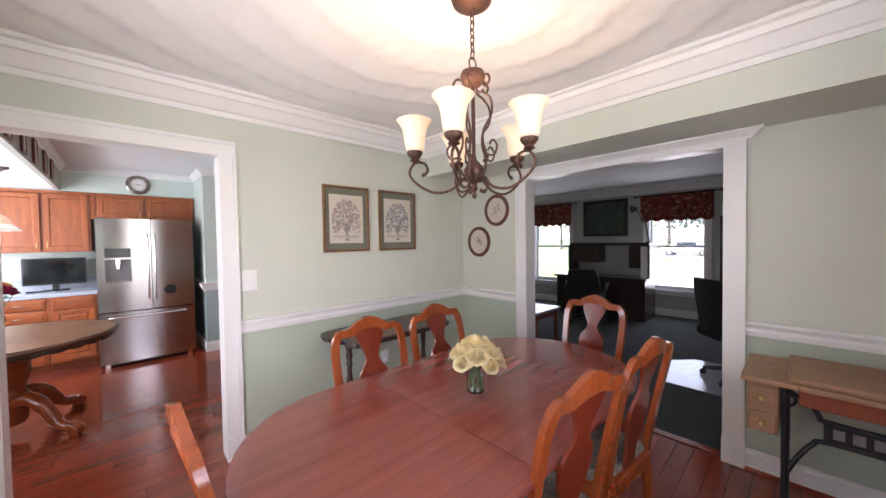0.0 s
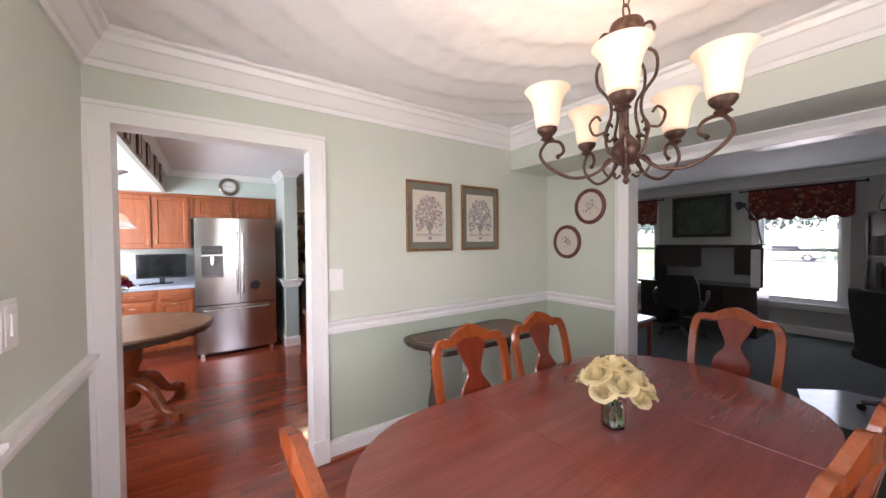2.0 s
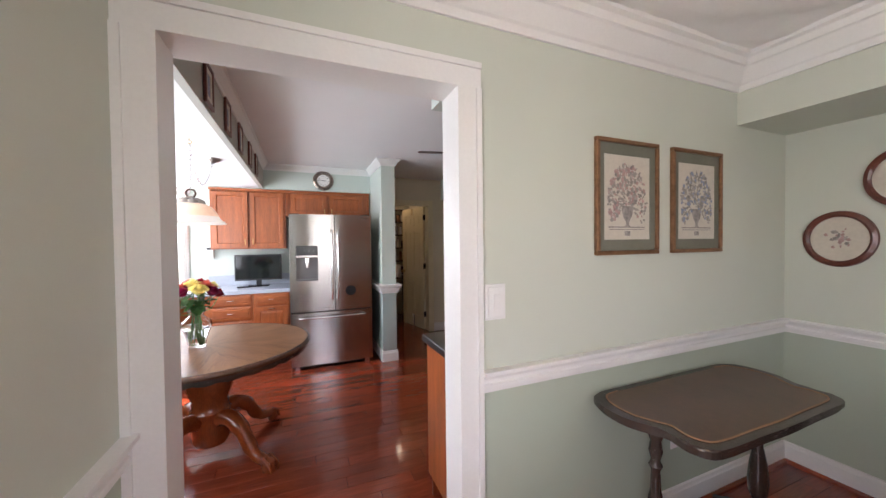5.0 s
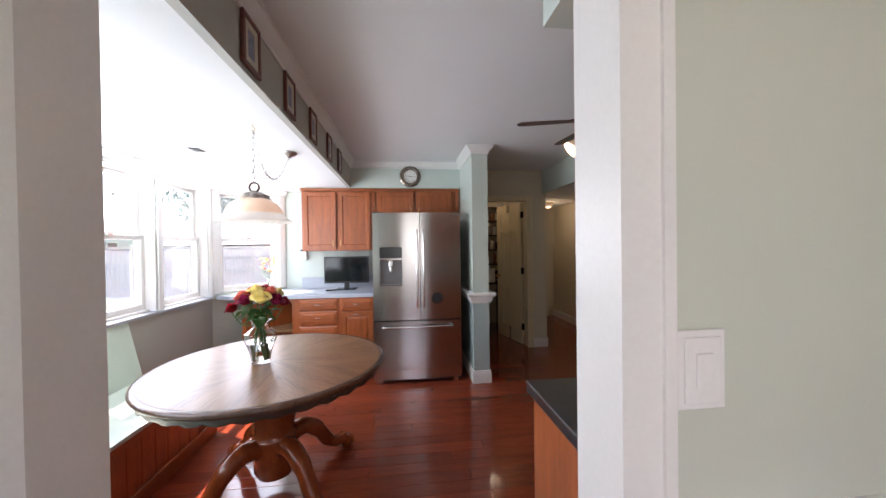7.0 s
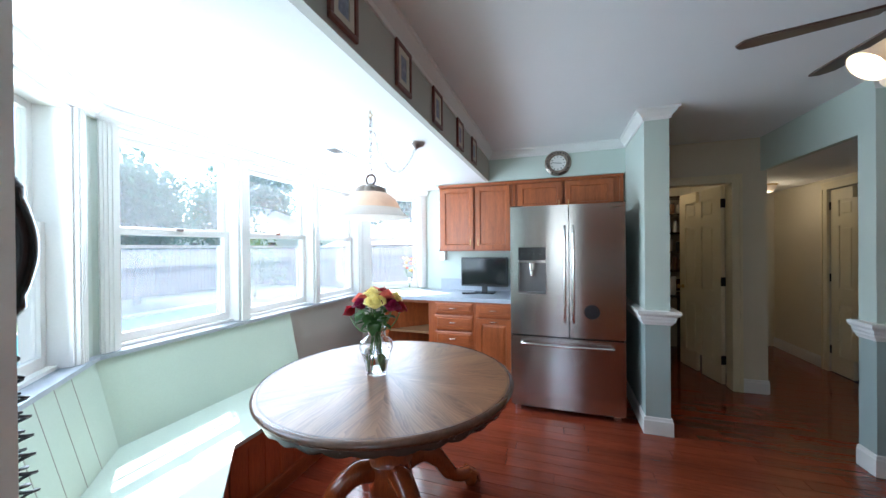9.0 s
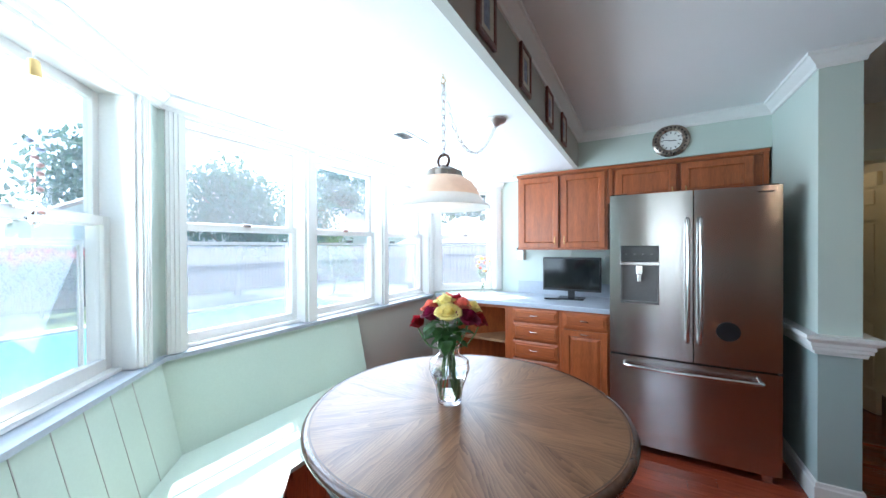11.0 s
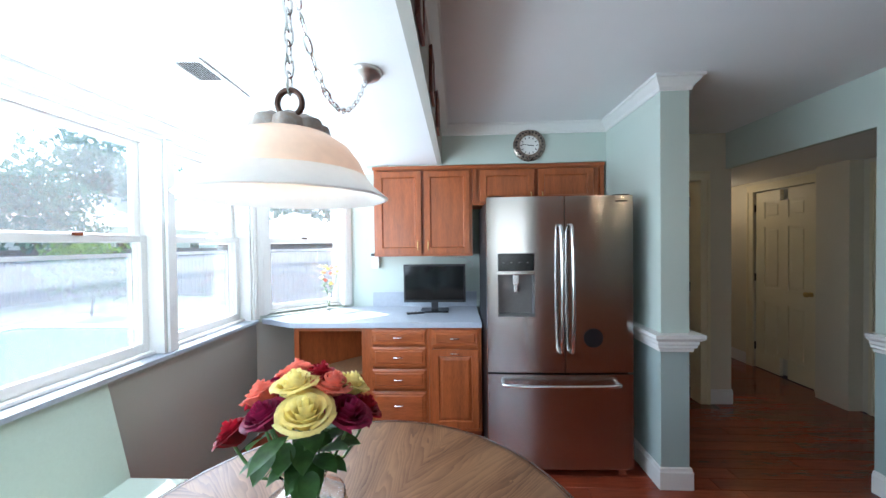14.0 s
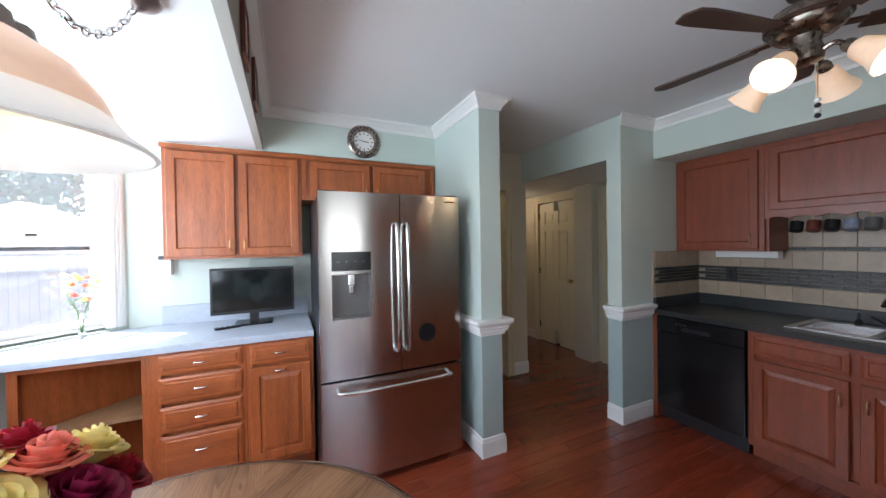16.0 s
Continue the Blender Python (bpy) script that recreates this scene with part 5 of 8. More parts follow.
def cabinet(name, label, m, wide, high, deep, fronts, body="oak", front="oak", toe=0.0, group="", open_front=False, handle="brass"):
    """A cabinet unit: fronts of (kind, x0, x1, z0, z1, handle x, handle z)."""
    root = thing(name, label, "cabinet", m, group)
    w = 0.018
    rows = [(0, wide, w, deep, toe, high)] if not open_front else [
        (0, w, 0, deep, toe, high), (wide - w, wide, 0, deep, toe, high), (w, wide - w, deep - w, deep, toe, high), (w, wide - w, 0, deep - w, high - w, high), (w, wide - w, 0.0, deep - w, toe, toe + w)]
    part("body", boxes(*rows), body, root)
    # face frame
    f = 0.032
    part("face_frame", boxes((0, f, 0, w, toe, high), (wide - f, wide, 0, w, toe, high), (f, wide - f, 0, w, high - f, high), (f, wide - f, 0, w, toe, toe + f)), body, root)
    if toe:
        part("toe_board", boxes((0, wide, 0.06, 0.075, 0, toe)), "redoak", root)
    for kind, x0, x1, z0, z1, hx, hz in fronts:
        bm = drawer_front(x1 - x0, z1 - z0) if kind == "drawer" else raised_panel(x1 - x0, z1 - z0, raise_=kind != "flat")
        ob = part("drawer" if kind == "drawer" else "door", bm, ("oak_h" if front == "oak" else front) if kind == "drawer" else front, root, at=pose(x0, 0, z0))
        if hx is not None:
            pull(ob, hx - x0, hz - z0, upright=kind != "drawer" and handle != "chrome", material=handle)
    return root


# desk run under the bay and beside the refrigerator: fronts look south
cabinet("base_cabinet", "honey oak cabinet with four raised drawers", pose(-0.535, 6.37, 0), 0.445, 0.87, 0.62, [
    ("drawer", 0.02, 0.425, 0.745, 0.855, 0.22, 0.80), ("drawer", 0.02, 0.425, 0.58, 0.725, 0.22, 0.655),
    ("drawer", 0.02, 0.425, 0.415, 0.56, 0.22, 0.49), ("drawer", 0.02, 0.425, 0.13, 0.395, 0.22, 0.30)], toe=0.1, handle="chrome")
cabinet("base_cabinet", "honey oak cabinet with one drawer over a door", pose(-0.088, 6.37, 0), 0.385, 0.87, 0.62, [
    ("drawer", 0.02, 0.365, 0.73, 0.855, 0.19, 0.795), ("door", 0.02, 0.365, 0.13, 0.71, 0.19, 0.685)], toe=0.1, handle="chrome")
kd = thing("corner_desk", "open oak desk corner with a slanted shelf", "desk", pose(-1.12, 6.40, 0))
part("side_panel", boxes((0.56, 0.58, 0, 0.58, 0.0, 0.87)), "oak", kd)
part("side_panel", boxes((0.0, 0.04, 0, 0.02, 0.0, 0.87), bevel=0.002), "oak", kd)
part("stile", boxes((0.52, 0.56, 0, 0.02, 0.0, 0.87), bevel=0.002), "oak", kd)
part("top_rail", boxes((0.04, 0.52, 0, 0.02, 0.835, 0.87)), "oak_h", kd)
part("back_panel", boxes((0.0, 0.75, -0.008, 0.008, 0.0, 0.87)), "oak", kd, at=pose(0.025, 0.035, 0, 0, 0, 45))
part("shelf", prism([(0.05, 0.022), (0.558, 0.022), (0.558, 0.54)], 0.50, 0.522), "antique", kd, "pale oak shelf")
part("bottom_rail", boxes((0.04, 0.52, 0.0, 0.02, 0.0, 0.08)), "oak_h", kd)

dc = thing("desk_counter", "blue grey laminate counter with a low backsplash", "countertop", pose(0, 0, 0))
part("worktop", prism([(0.30, 6.345), (0.30, 7.01), (-0.84, 7.01), (-1.42, 6.49), (-1.12, 6.345)], 0.872, 0.912, bevel=0.006), "laminate", dc)
part("backsplash", boxes((-0.66, 0.30, 7.0, 7.018, 0.912, 1.045)), "laminate", dc)

ug = "oak wall cabinets over the counter"
cabinet("wall_cabinet", "honey oak wall cabinet with two tall doors", pose(-0.56, 6.68, 1.385), 0.815, 0.74, 0.335, [
    ("flat", 0.02, 0.395, 0.02, 0.70, 0.365, 0.09), ("flat", 0.42, 0.795, 0.02, 0.70, 0.45, 0.09)], group=ug)
cabinet("wall_cabinet", "honey oak wall cabinet over the refrigerator", pose(0.258, 6.68, 1.80), 1.06, 0.325, 0.335, [
    ("flat", 0.06, 0.5, 0.02, 0.285, 0.47, 0.06), ("flat", 0.53, 0.97, 0.02, 0.285, 0.56, 0.06)], group=ug)
tagged(part("cabinet_trim", boxes((-0.57, 1.32, 6.665, 6.68, 2.10, 2.128), bevel=0.004), "oak_h"), "oak strip along the cabinet tops", "trim", kind="structure")

# refrigerator
FX, FY = 0.312, 6.03
rf = thing("refrigerator", "stainless steel French door refrigerator with water dispenser", "refrigerator", pose(FX, FY, 0))
part("body", boxes((0.004, 0.908, 0.075, 0.76, 0.03, 1.755), bevel=0.006), "iron", rf, "dark grey metal sides")


def bowed(x0, x1, z0, z1, bow=0.012, thick=0.065, hole=None, n=8):
    """A slightly bowed door front, over the full width of the refrigerator."""
    bm = bmesh.new()

    def front(x):
        return bow * ((x / 0.912 * 2 - 1) ** 2)
    xs = sorted({x0, x1, *(x0 + (x1 - x0) * k / n for k in range(n + 1)), *((hole[0], hole[1]) if hole else ())})
    zs = sorted({z0, z1, *((hole[2], hole[3]) if hole else ())})
    for xa, xb in zip(xs, xs[1:]):
        for za, zb in zip(zs, zs[1:]):
            if hole and hole[0] <= (xa + xb) / 2 <= hole[1] and hole[2] <= (za + zb) / 2 <= hole[3]:
                continue
            bm.faces.new([bm.verts.new(v) for v in ((xa, front(xa), za), (xb, front(xb), za), (xb, front(xb), zb), (xa, front(xa), zb))])
    bmesh.ops.remove_doubles(bm, verts=bm.verts, dist=1e-5)
    r = bmesh.ops.extrude_edge_only(bm, edges=[e for e in bm.edges if e.is_boundary])
    for v in r["geom"]:
        if isinstance(v, bmesh.types.BMVert):
            v.co.y = thick
    bmesh.ops.bevel(bm, geom=[e for e in bm.edges if e.is_manifold and e.calc_face_angle(0) > 1.2], offset=0.006, segments=2, affect="EDGES")
    return bm


ld = part("left_door", bowed(0.002, 0.482, 0.665, 1.775, hole=(0.07, 0.3, 1.02, 1.42)), "steel", rf, smooth=True)
rd = part("right_door", bowed(0.488, 0.91, 0.665, 1.775), "steel", rf, smooth=True)
fd = part("freezer_drawer", bowed(0.002, 0.91, 0.05, 0.652), "steel", rf, smooth=True)
dp = part("dispenser", boxes((0.07, 0.3, 0.05, 0.06, 1.02, 1.42), (0.07, 0.078, 0.006, 0.05, 1.02, 1.42), (0.292, 0.3, 0.006, 0.05, 1.02, 1.42), (0.078, 0.292, 0.006, 0.05, 1.02, 1.035)), "niche", rf, "recessed grey dispenser niche")
part("control_panel", boxes((0.072, 0.298, 0.001, 0.05, 1.31, 1.418), bevel=0.003), "gloss_black", dp)
part("panel_lip", boxes((0.07, 0.3, -0.004, 0.05, 1.285, 1.31), bevel=0.003), "steel", dp)
part("spout", boxes((0.165, 0.205, 0.012, 0.045, 1.22, 1.285), (0.172, 0.198, 0.016, 0.04, 1.17, 1.22), bevel=0.004), "chrome", dp)
for k in range(4):
    part("button", boxes((0.1 + 0.05 * k, 0.112 + 0.05 * k, 0.0, 0.004, 1.36, 1.364)), "niche", dp)
for nm, x, dr in (("door_handle", 0.452, ld), ("door_handle", 0.518, rd)):
    part(nm, tube(smooth_line([(x, 0.0, 0.80), (x, -0.05, 0.84), (x, -0.068, 1.2), (x, -0.05, 1.55), (x, 0.0, 1.59)], 6), 0.011, 10), "chrome", dr, "curved bar handle", smooth=True)
part("drawer_handle", tube(smooth_line([(0.10, 0.01, 0.595), (0.13, -0.045, 0.60), (0.456, -0.062, 0.60), (0.78, -0.045, 0.60), (0.81, 0.01, 0.595)], 6), 0.012, 10), "chrome", fd, "curved bar handle", smooth=True)
for x in (0.01, 0.80):
    part("hinge_cover", boxes((x, x + 0.1, 0.03, 0.16, 1.757, 1.785), bevel=0.006), "iron", rf)
for x in (0.04, 0.82):
    part("foot", boxes((x, x + 0.05, 0.02, 0.1, 0.0, 0.05), bevel=0.006), "chrome", rf)
part("grille", boxes((0.02, 0.89, 0.075, 0.1, 0.012, 0.045)), "black", rf)
part("magnet", lathe([(0.001, 0), (0.06, 0.0), (0.06, 0.004), (0.001, 0.005)], 28), "black", rd, "round black magnet", smooth=True, at=pose(0.66, 0.0035, 0.885, 90, 0, 0))
part("badge", boxes((0.80, 0.87, 0.004, 0.01, 1.735, 1.742)), "iron", rd)

# television on the counter
tv = thing("television", "small black flat television on the counter", "television", pose(-0.07, 6.78, 0.912))
part("bezel", boxes((-0.265, 0.265, -0.02, 0.025, 0.075, 0.40), bevel=0.006), "black", tv)
part("screen", boxes((-0.25, 0.25, -0.0225, -0.0205, 0.097, 0.385)), "screen", tv)
part("neck", boxes((-0.03, 0.03, -0.005, 0.02, 0.012, 0.09), bevel=0.003), "black", tv)
part("stand", boxes((-0.12, 0.12, -0.09, 0.08, 0.0, 0.014), bevel=0.005), "gloss_black", tv)
rc = thing("remote_control", "slim black remote control on the counter", "remote control", pose(-0.22, 6.66, 0.912, 0, 0, 20))
part("case", boxes((-0.075, 0.075, -0.02, 0.02, 0.0, 0.016), bevel=0.004), "black", rc)
for k in range(4):
    part("button", boxes((-0.05 + 0.03 * k, -0.04 + 0.03 * k, -0.005, 0.005, 0.016, 0.018)), "vent", rc)
cb = thing("antenna_cable", "thin white cable coiled on the wall beside the television", "cable")
part("coil", tube([(0.235 + 0.035 * math.cos(a / 3), 7.0, 1.29 + 0.035 * math.sin(a / 3)) for a in range(19)] + [(0.2, 7.0, 1.36), (-0.1, 7.0, 1.37), (-0.12, 6.99, 1.3)], 0.0035, 6), "nickel", cb, smooth=True)
wb = thing("window_box", "small white box with a black cap beside the window", "alarm sensor", pose(-0.62, 6.968, 1.33))
part("box", boxes((-0.035, 0.03, -0.02, 0.05, -0.06, 0.05), bevel=0.004), "white", wb)
part("cap", boxes((-0.04, 0.035, -0.03, 0.05, 0.05, 0.075), bevel=0.004), "black", wb)

# clock
ck = thing("wall_clock", "round clock with a wide grey patterned rim and white dial", "clock", pose(0.72, 6.678, 2.275, 90, 0, 0))
part("rim", lathe([(0.078, 0.0), (0.078, 0.018), (0.088, 0.024), (0.122, 0.02), (0.13, 0.012), (0.13, 0.0)], 40, close=True), "pewter", ck, "dark grey metal rim", smooth=True)
for k in range(24):
    a = 2 * math.pi * k / 24
    part("rim_stud", lathe([(0.008, 0.019), (0.007, 0.025), (0.002, 0.027)], 8, at=(0.105 * math.cos(a), 0.105 * math.sin(a), 0)), "black", ck, smooth=True)
part("dial", lathe([(0.001, 0.006), (0.08, 0.006), (0.08, 0.008), (0.001, 0.008)], 32), "white", ck)
for k in range(12):
    a = 2 * math.pi * k / 12
    part("hour_mark", boxes((-0.003, 0.003, 0.055, 0.07, 0.008, 0.0095)), "black", ck, at=pose(0, 0, 0, 0, 0, 30 * k))
part("hour_pointer", boxes((-0.003, 0.003, -0.01, 0.038, 0.0096, 0.011)), "black", ck, at=pose(0, 0, 0, 0, 0, -95))
part("minute_pointer", boxes((-0.002, 0.002, -0.012, 0.058, 0.0112, 0.0125)), "black", ck, at=pose(0, 0, 0, 0, 0, 80))

# small frames along the drop face over the bay
for y in (4.01, 4.488, 4.97, 5.482, 5.934):
    f = rectangle_frame("small_frame", "small dark red wood frame with a pale print", pose(0.012, y, 2.268, 0, 0, 90), 0.165, 0.215, 0.022, "redframe", 0.028, "paper", "ink_blue", deep=0.016)

# round pedestal table
tc = (-0.145, 4.63)
kt = thing("kitchen_table", "round oak pedestal table with a carved scalloped rim", "dining table", pose(*tc, 0))


def table_oak():
    """Oak veneer with the grain running out from the middle in eight wedges."""
    m = mat("sunburst oak veneer", (0.27, 0.122, 0.058), 0.32, vary=0.35, scale=4, fine=60, bump=0.06, coat=0.04, spec=0.4)
    t, b = m.node_tree, m.node_tree.nodes["Principled BSDF"]
    n, l = t.nodes.new, t.links.new
    co = n("ShaderNodeTexCoord")
    sep = n("ShaderNodeSeparateXYZ")
    l(co.outputs["Object"], sep.inputs[0])
    at = n("ShaderNodeMath")
    at.operation = "ARCTAN2"
    l(sep.outputs["Y"], at.inputs[0])
    l(sep.outputs["X"], at.inputs[1])
    seg = n("ShaderNodeMath")
    seg.operation, seg.inputs[1].default_value = "MULTIPLY", 8 / (2 * math.pi)
    l(at.outputs[0], seg.inputs[0])
    rnd = n("ShaderNodeMath")
    rnd.operation = "ROUND"
    l(seg.outputs[0], rnd.inputs[0])
    back = n("ShaderNodeMath")
    back.operation, back.inputs[1].default_value = "MULTIPLY", -2 * math.pi / 8
    l(rnd.outputs[0], back.inputs[0])
    rot = n("ShaderNodeVectorRotate")
    rot.rotation_type = "Z_AXIS"
    l(co.outputs["Object"], rot.inputs["Vector"])
    l(back.outputs[0], rot.inputs["Angle"])
    shift = n("ShaderNodeCombineXYZ")
    l(rnd.outputs[0], shift.inputs["Z"])
    add = n("ShaderNodeVectorMath")
    add.operation = "ADD"
    l(rot.outputs[0], add.inputs[0])
    l(shift.outputs[0], add.inputs[1])
    mp = n("ShaderNodeMapping")
    mp.inputs["Scale"].default_value = (0.9, 5.0, 3)
    l(add.outputs[0], mp.inputs["Vector"])
    broad = n("ShaderNodeTexNoise")
    broad.inputs["Scale"].default_value, broad.inputs["Detail"].default_value, broad.inputs["Distortion"].default_value = 2.4, 5, 0.6
    l(mp.outputs[0], broad.inputs["Vector"])
    # growth rings cut at a slant: pointed arches along each wedge
    rings = n("ShaderNodeTexWave")
    rings.wave_type, rings.bands_direction, rings.wave_profile = "BANDS", "Y", "SAW"
    rings.inputs["Scale"].default_value, rings.inputs["Distortion"].default_value = 4.5, 26.0
    rings.inputs["Detail"].default_value, rings.inputs["Detail Scale"].default_value, rings.inputs["Detail Roughness"].default_value = 3.0, 0.7, 0.4
    l(mp.outputs[0], rings.inputs["Vector"])
    pores = n("ShaderNodeTexNoise")
    pores.inputs["Scale"].default_value, pores.inputs["Detail"].default_value = 30, 4
    l(mp.outputs[0], pores.inputs["Vector"])
    blend = n("ShaderNodeMath")
    blend.operation, blend.inputs[1].default_value = "MULTIPLY_ADD", 0.27
    l(rings.outputs["Fac"], blend.inputs[0])
    half = n("ShaderNodeMath")
    half.operation, half.inputs[1].default_value = "MULTIPLY", 0.8
    l(broad.outputs["Fac"], half.inputs[0])
    l(half.outputs[0], blend.inputs[2])
    fine = n("ShaderNodeMath")
    fine.operation, fine.inputs[1].default_value = "MULTIPLY_ADD", 0.18
    l(pores.outputs["Fac"], fine.inputs[0])
    l(blend.outputs[0], fine.inputs[2])
    ramp = n("ShaderNodeValToRGB")
    e = ramp.color_ramp.elements
    e[0].position, e[0].color = 0.34, (0.075, 0.032, 0.014, 1)
    e[1].position, e[1].color = 0.80, (0.24, 0.125, 0.062, 1)
    middle = e.new(0.52)
    middle.color = (0.15, 0.071, 0.034, 1)
    l(fine.outputs[0], ramp.inputs["Fac"])
    l(ramp.outputs["Color"], b.inputs["Base Color"])
    return m


M["sunburst"] = table_oak()
M["edge_oak"] = mat("dark brown oak edge", (0.085, 0.036, 0.02), 0.25, vary=0.3, scale=8, fine=60, bump=0.05, coat=0.3)
M["edge_line"] = mat("dark inlay line", (0.07, 0.035, 0.022), 0.35, vary=0.2, bump=0.03)
R = 0.645
part("tabletop", lathe([(0.001, 0.735), (R - 0.022, 0.735), (R - 0.022, 0.76), (0.001, 0.76)], 96), "sunburst", kt, smooth=True)
part("edge_moulding", lathe([(R - 0.022, 0.728), (R - 0.006, 0.73), (R, 0.738), (R + 0.001, 0.747), (R - 0.005, 0.756), (R - 0.014, 0.7605), (R - 0.022, 0.7605)], 96, close=True), "edge_oak", kt, "dark brown rounded edge", smooth=True)
part("rim_band", lathe([(R - 0.030, 0.7605), (R - 0.026, 0.7605), (R - 0.026, 0.7608), (R - 0.030, 0.7608)], 96, close=True), "edge_line", kt, "thin border line")
bm = bmesh.new()
n = 144
rows = []
for k in range(n):
    a = 2 * math.pi * k / n
    w = abs(math.sin(a * 17))
    rows.append([bm.verts.new((r * math.cos(a), r * math.sin(a), z)) for r, z in ((R - 0.02, 0.735), (R - 0.018, 0.715), (R - 0.026 + 0.004 * w, 0.702 - 0.010 * w), (R - 0.045, 0.702 - 0.010 * w), (R - 0.045, 0.735))])
for k in range(n):
    for j in range(4):
        bm.faces.new((rows[k][j], rows[k][j + 1], rows[(k + 1) % n][j + 1], rows[(k + 1) % n][j]))
part("apron", bm, "darkwood", kt, "carved scalloped apron", smooth=True)
part("pedestal", lathe([(0.10, 0.10), (0.115, 0.13), (0.118, 0.22), (0.112, 0.30), (0.122, 0.325), (0.108, 0.345), (0.108, 0.40), (0.128, 0.45), (0.137, 0.49), (0.132, 0.53), (0.137, 0.537), (0.13, 0.552), (0.136, 0.56), (0.13, 0.575), (0.136, 0.585), (0.126, 0.60), (0.15, 0.64), (0.22, 0.69), (0.24, 0.735)], 40), "chairwood", kt, smooth=True)
for k in range(4):
    a = radians(48 + 90 * k)
    c, s = math.cos(a), math.sin(a)
    leg = part("leg", tube(smooth_line([(d * c, d * s, z) for d, z in ((0.08, 0.27), (0.18, 0.29), (0.28, 0.23), (0.36, 0.12), (0.43, 0.075), (0.5, 0.07))], 5), [0.055] * 6 + [0.052] * 5 + [0.045] * 5 + [0.036] * 10, 12), "chairwood", kt, smooth=True)
    part("claw_foot", lathe([(0.01, 0.0), (0.035, 0.006), (0.045, 0.035), (0.036, 0.075), (0.012, 0.09)], 14, at=(0.51 * c, 0.51 * s, 0)), "chairwood", leg, smooth=True)
    for d in (-0.028, 0.0, 0.028):
        part("claw", tube([(0.49 * c - d * s, 0.49 * s + d * c, 0.095), (0.545 * c - d * s, 0.545 * s + d * c, 0.06), (0.558 * c - d * s, 0.558 * s + d * c, 0.012)], [0.013, 0.012, 0.007], 8), "chairwood", leg, smooth=True)

# roses in a glass vase on the round table
VX, VY = -0.205, 4.60
rv = thing("rose_vase", "clear glass vase with red, yellow and coral roses", "flower vase", pose(VX, VY, 0.7612))
prof = [(0.03, 0.0), (0.05, 0.003), (0.052, 0.02), (0.058, 0.06), (0.075, 0.11), (0.088, 0.145), (0.082, 0.175), (0.055, 0.195), (0.04, 0.21), (0.042, 0.225), (0.058, 0.25)]
part("glass_vase", lathe(prof + [(r - 0.0035, z) for r, z in prof[::-1][:-2]] + [(0.001, 0.018)], 36, close=True), "glass", rv, smooth=True)
part("water", lathe([(0.001, 0.02), (0.048, 0.022), (0.054, 0.06), (0.071, 0.11), (0.077, 0.125), (0.001, 0.125)], 30), "water", rv, smooth=True)
roses = [("rose_red", -0.165, -0.03, 0.34, 0.042), ("rose_cor", -0.12, 0.03, 0.40, 0.046), ("rose_mag", -0.07, -0.05, 0.385, 0.046), ("rose_yel", -0.01, -0.01, 0.435, 0.048), ("rose_yel", 0.045, -0.075, 0.40, 0.054),
         ("rose_red", 0.03, 0.06, 0.435, 0.042), ("rose_cor", 0.075, 0.02, 0.425, 0.044), ("rose_mag", 0.13, -0.02, 0.38, 0.05), ("rose_yel", 0.11, 0.075, 0.41, 0.042), ("rose_cor", -0.05, 0.09, 0.43, 0.046),
         ("rose_mag", -0.10, 0.11, 0.40, 0.044), ("rose_red", 0.15, 0.06, 0.36, 0.044), ("rose_red", -0.145, 0.075, 0.37, 0.042)]
names = {"rose_red": "dark red rose", "rose_cor": "coral rose", "rose_mag": "magenta rose", "rose_yel": "yellow rose"}
rng = random.Random(8)
for k, (mt, x, y, z, s) in enumerate(roses):
    x, y, z = x * 0.87 - 0.008, y * 0.86, z - 0.012
    rose(rv, mt, (x * 0.93, y * 0.93, z), s * 0.98, 30 + k, 6, (x * 5, y * 5, 1), names[mt])
    a = rng.uniform(0, 6.28)
    part("stem", tube(smooth_line([(0.03 * math.cos(a), 0.03 * math.sin(a), 0.02), (0.02 * math.cos(a + 0.6), 0.02 * math.sin(a + 0.6), 0.2), (x * 0.6, y * 0.6, z - 0.1), (x, y, z - 0.01)], 4), 0.0032, 6), "stem", rv, smooth=True)
for k in range(38):
    a = rng.uniform(0, 6.28)
    d, z = rng.uniform(0.012, 0.085), rng.uniform(0.262, 0.355)
    bm = bmesh.new()
    leaf(bm, (d * math.cos(a), d * math.sin(a), z), (math.cos(a + rng.uniform(-0.6, 0.6)), math.sin(a + rng.uniform(-0.6, 0.6)), rng.uniform(-0.7, 0.4)), rng.uniform(0.05, 0.082), rng.uniform(0.018, 0.026))
    part("leaf", bm, "leaf", rv, smooth=True)

# pendant lamp on a swagged chain
PX, PY = -0.212, 4.572
pl = thing("pendant_lamp", "frosted bell pendant lamp with bronze crown on a swagged chain", "pendant lamp", pose(PX, PY, 0))
prof = [(0.05, 1.728), (0.085, 1.72), (0.118, 1.698), (0.14, 1.668), (0.152, 1.64), (0.167, 1.619), (0.188, 1.602), (0.197, 1.594), (0.191, 1.592), (0.162, 1.608), (0.144, 1.634), (0.133, 1.665), (0.113, 1.69), (0.083, 1.712), (0.05, 1.72)]
part("shade", lathe(prof[:5] + prof[11:], 56, close=True), "pend_dome", pl, "amber frosted glass dome", smooth=True, at=pose(0, 0, -0.012))
part("flare", lathe(prof[4:12], 56, close=True), "pend_shade", pl, "white frosted glass rim", smooth=True, at=pose(0, 0, -0.012))
bm = bmesh.new()
n = 32
rows = []
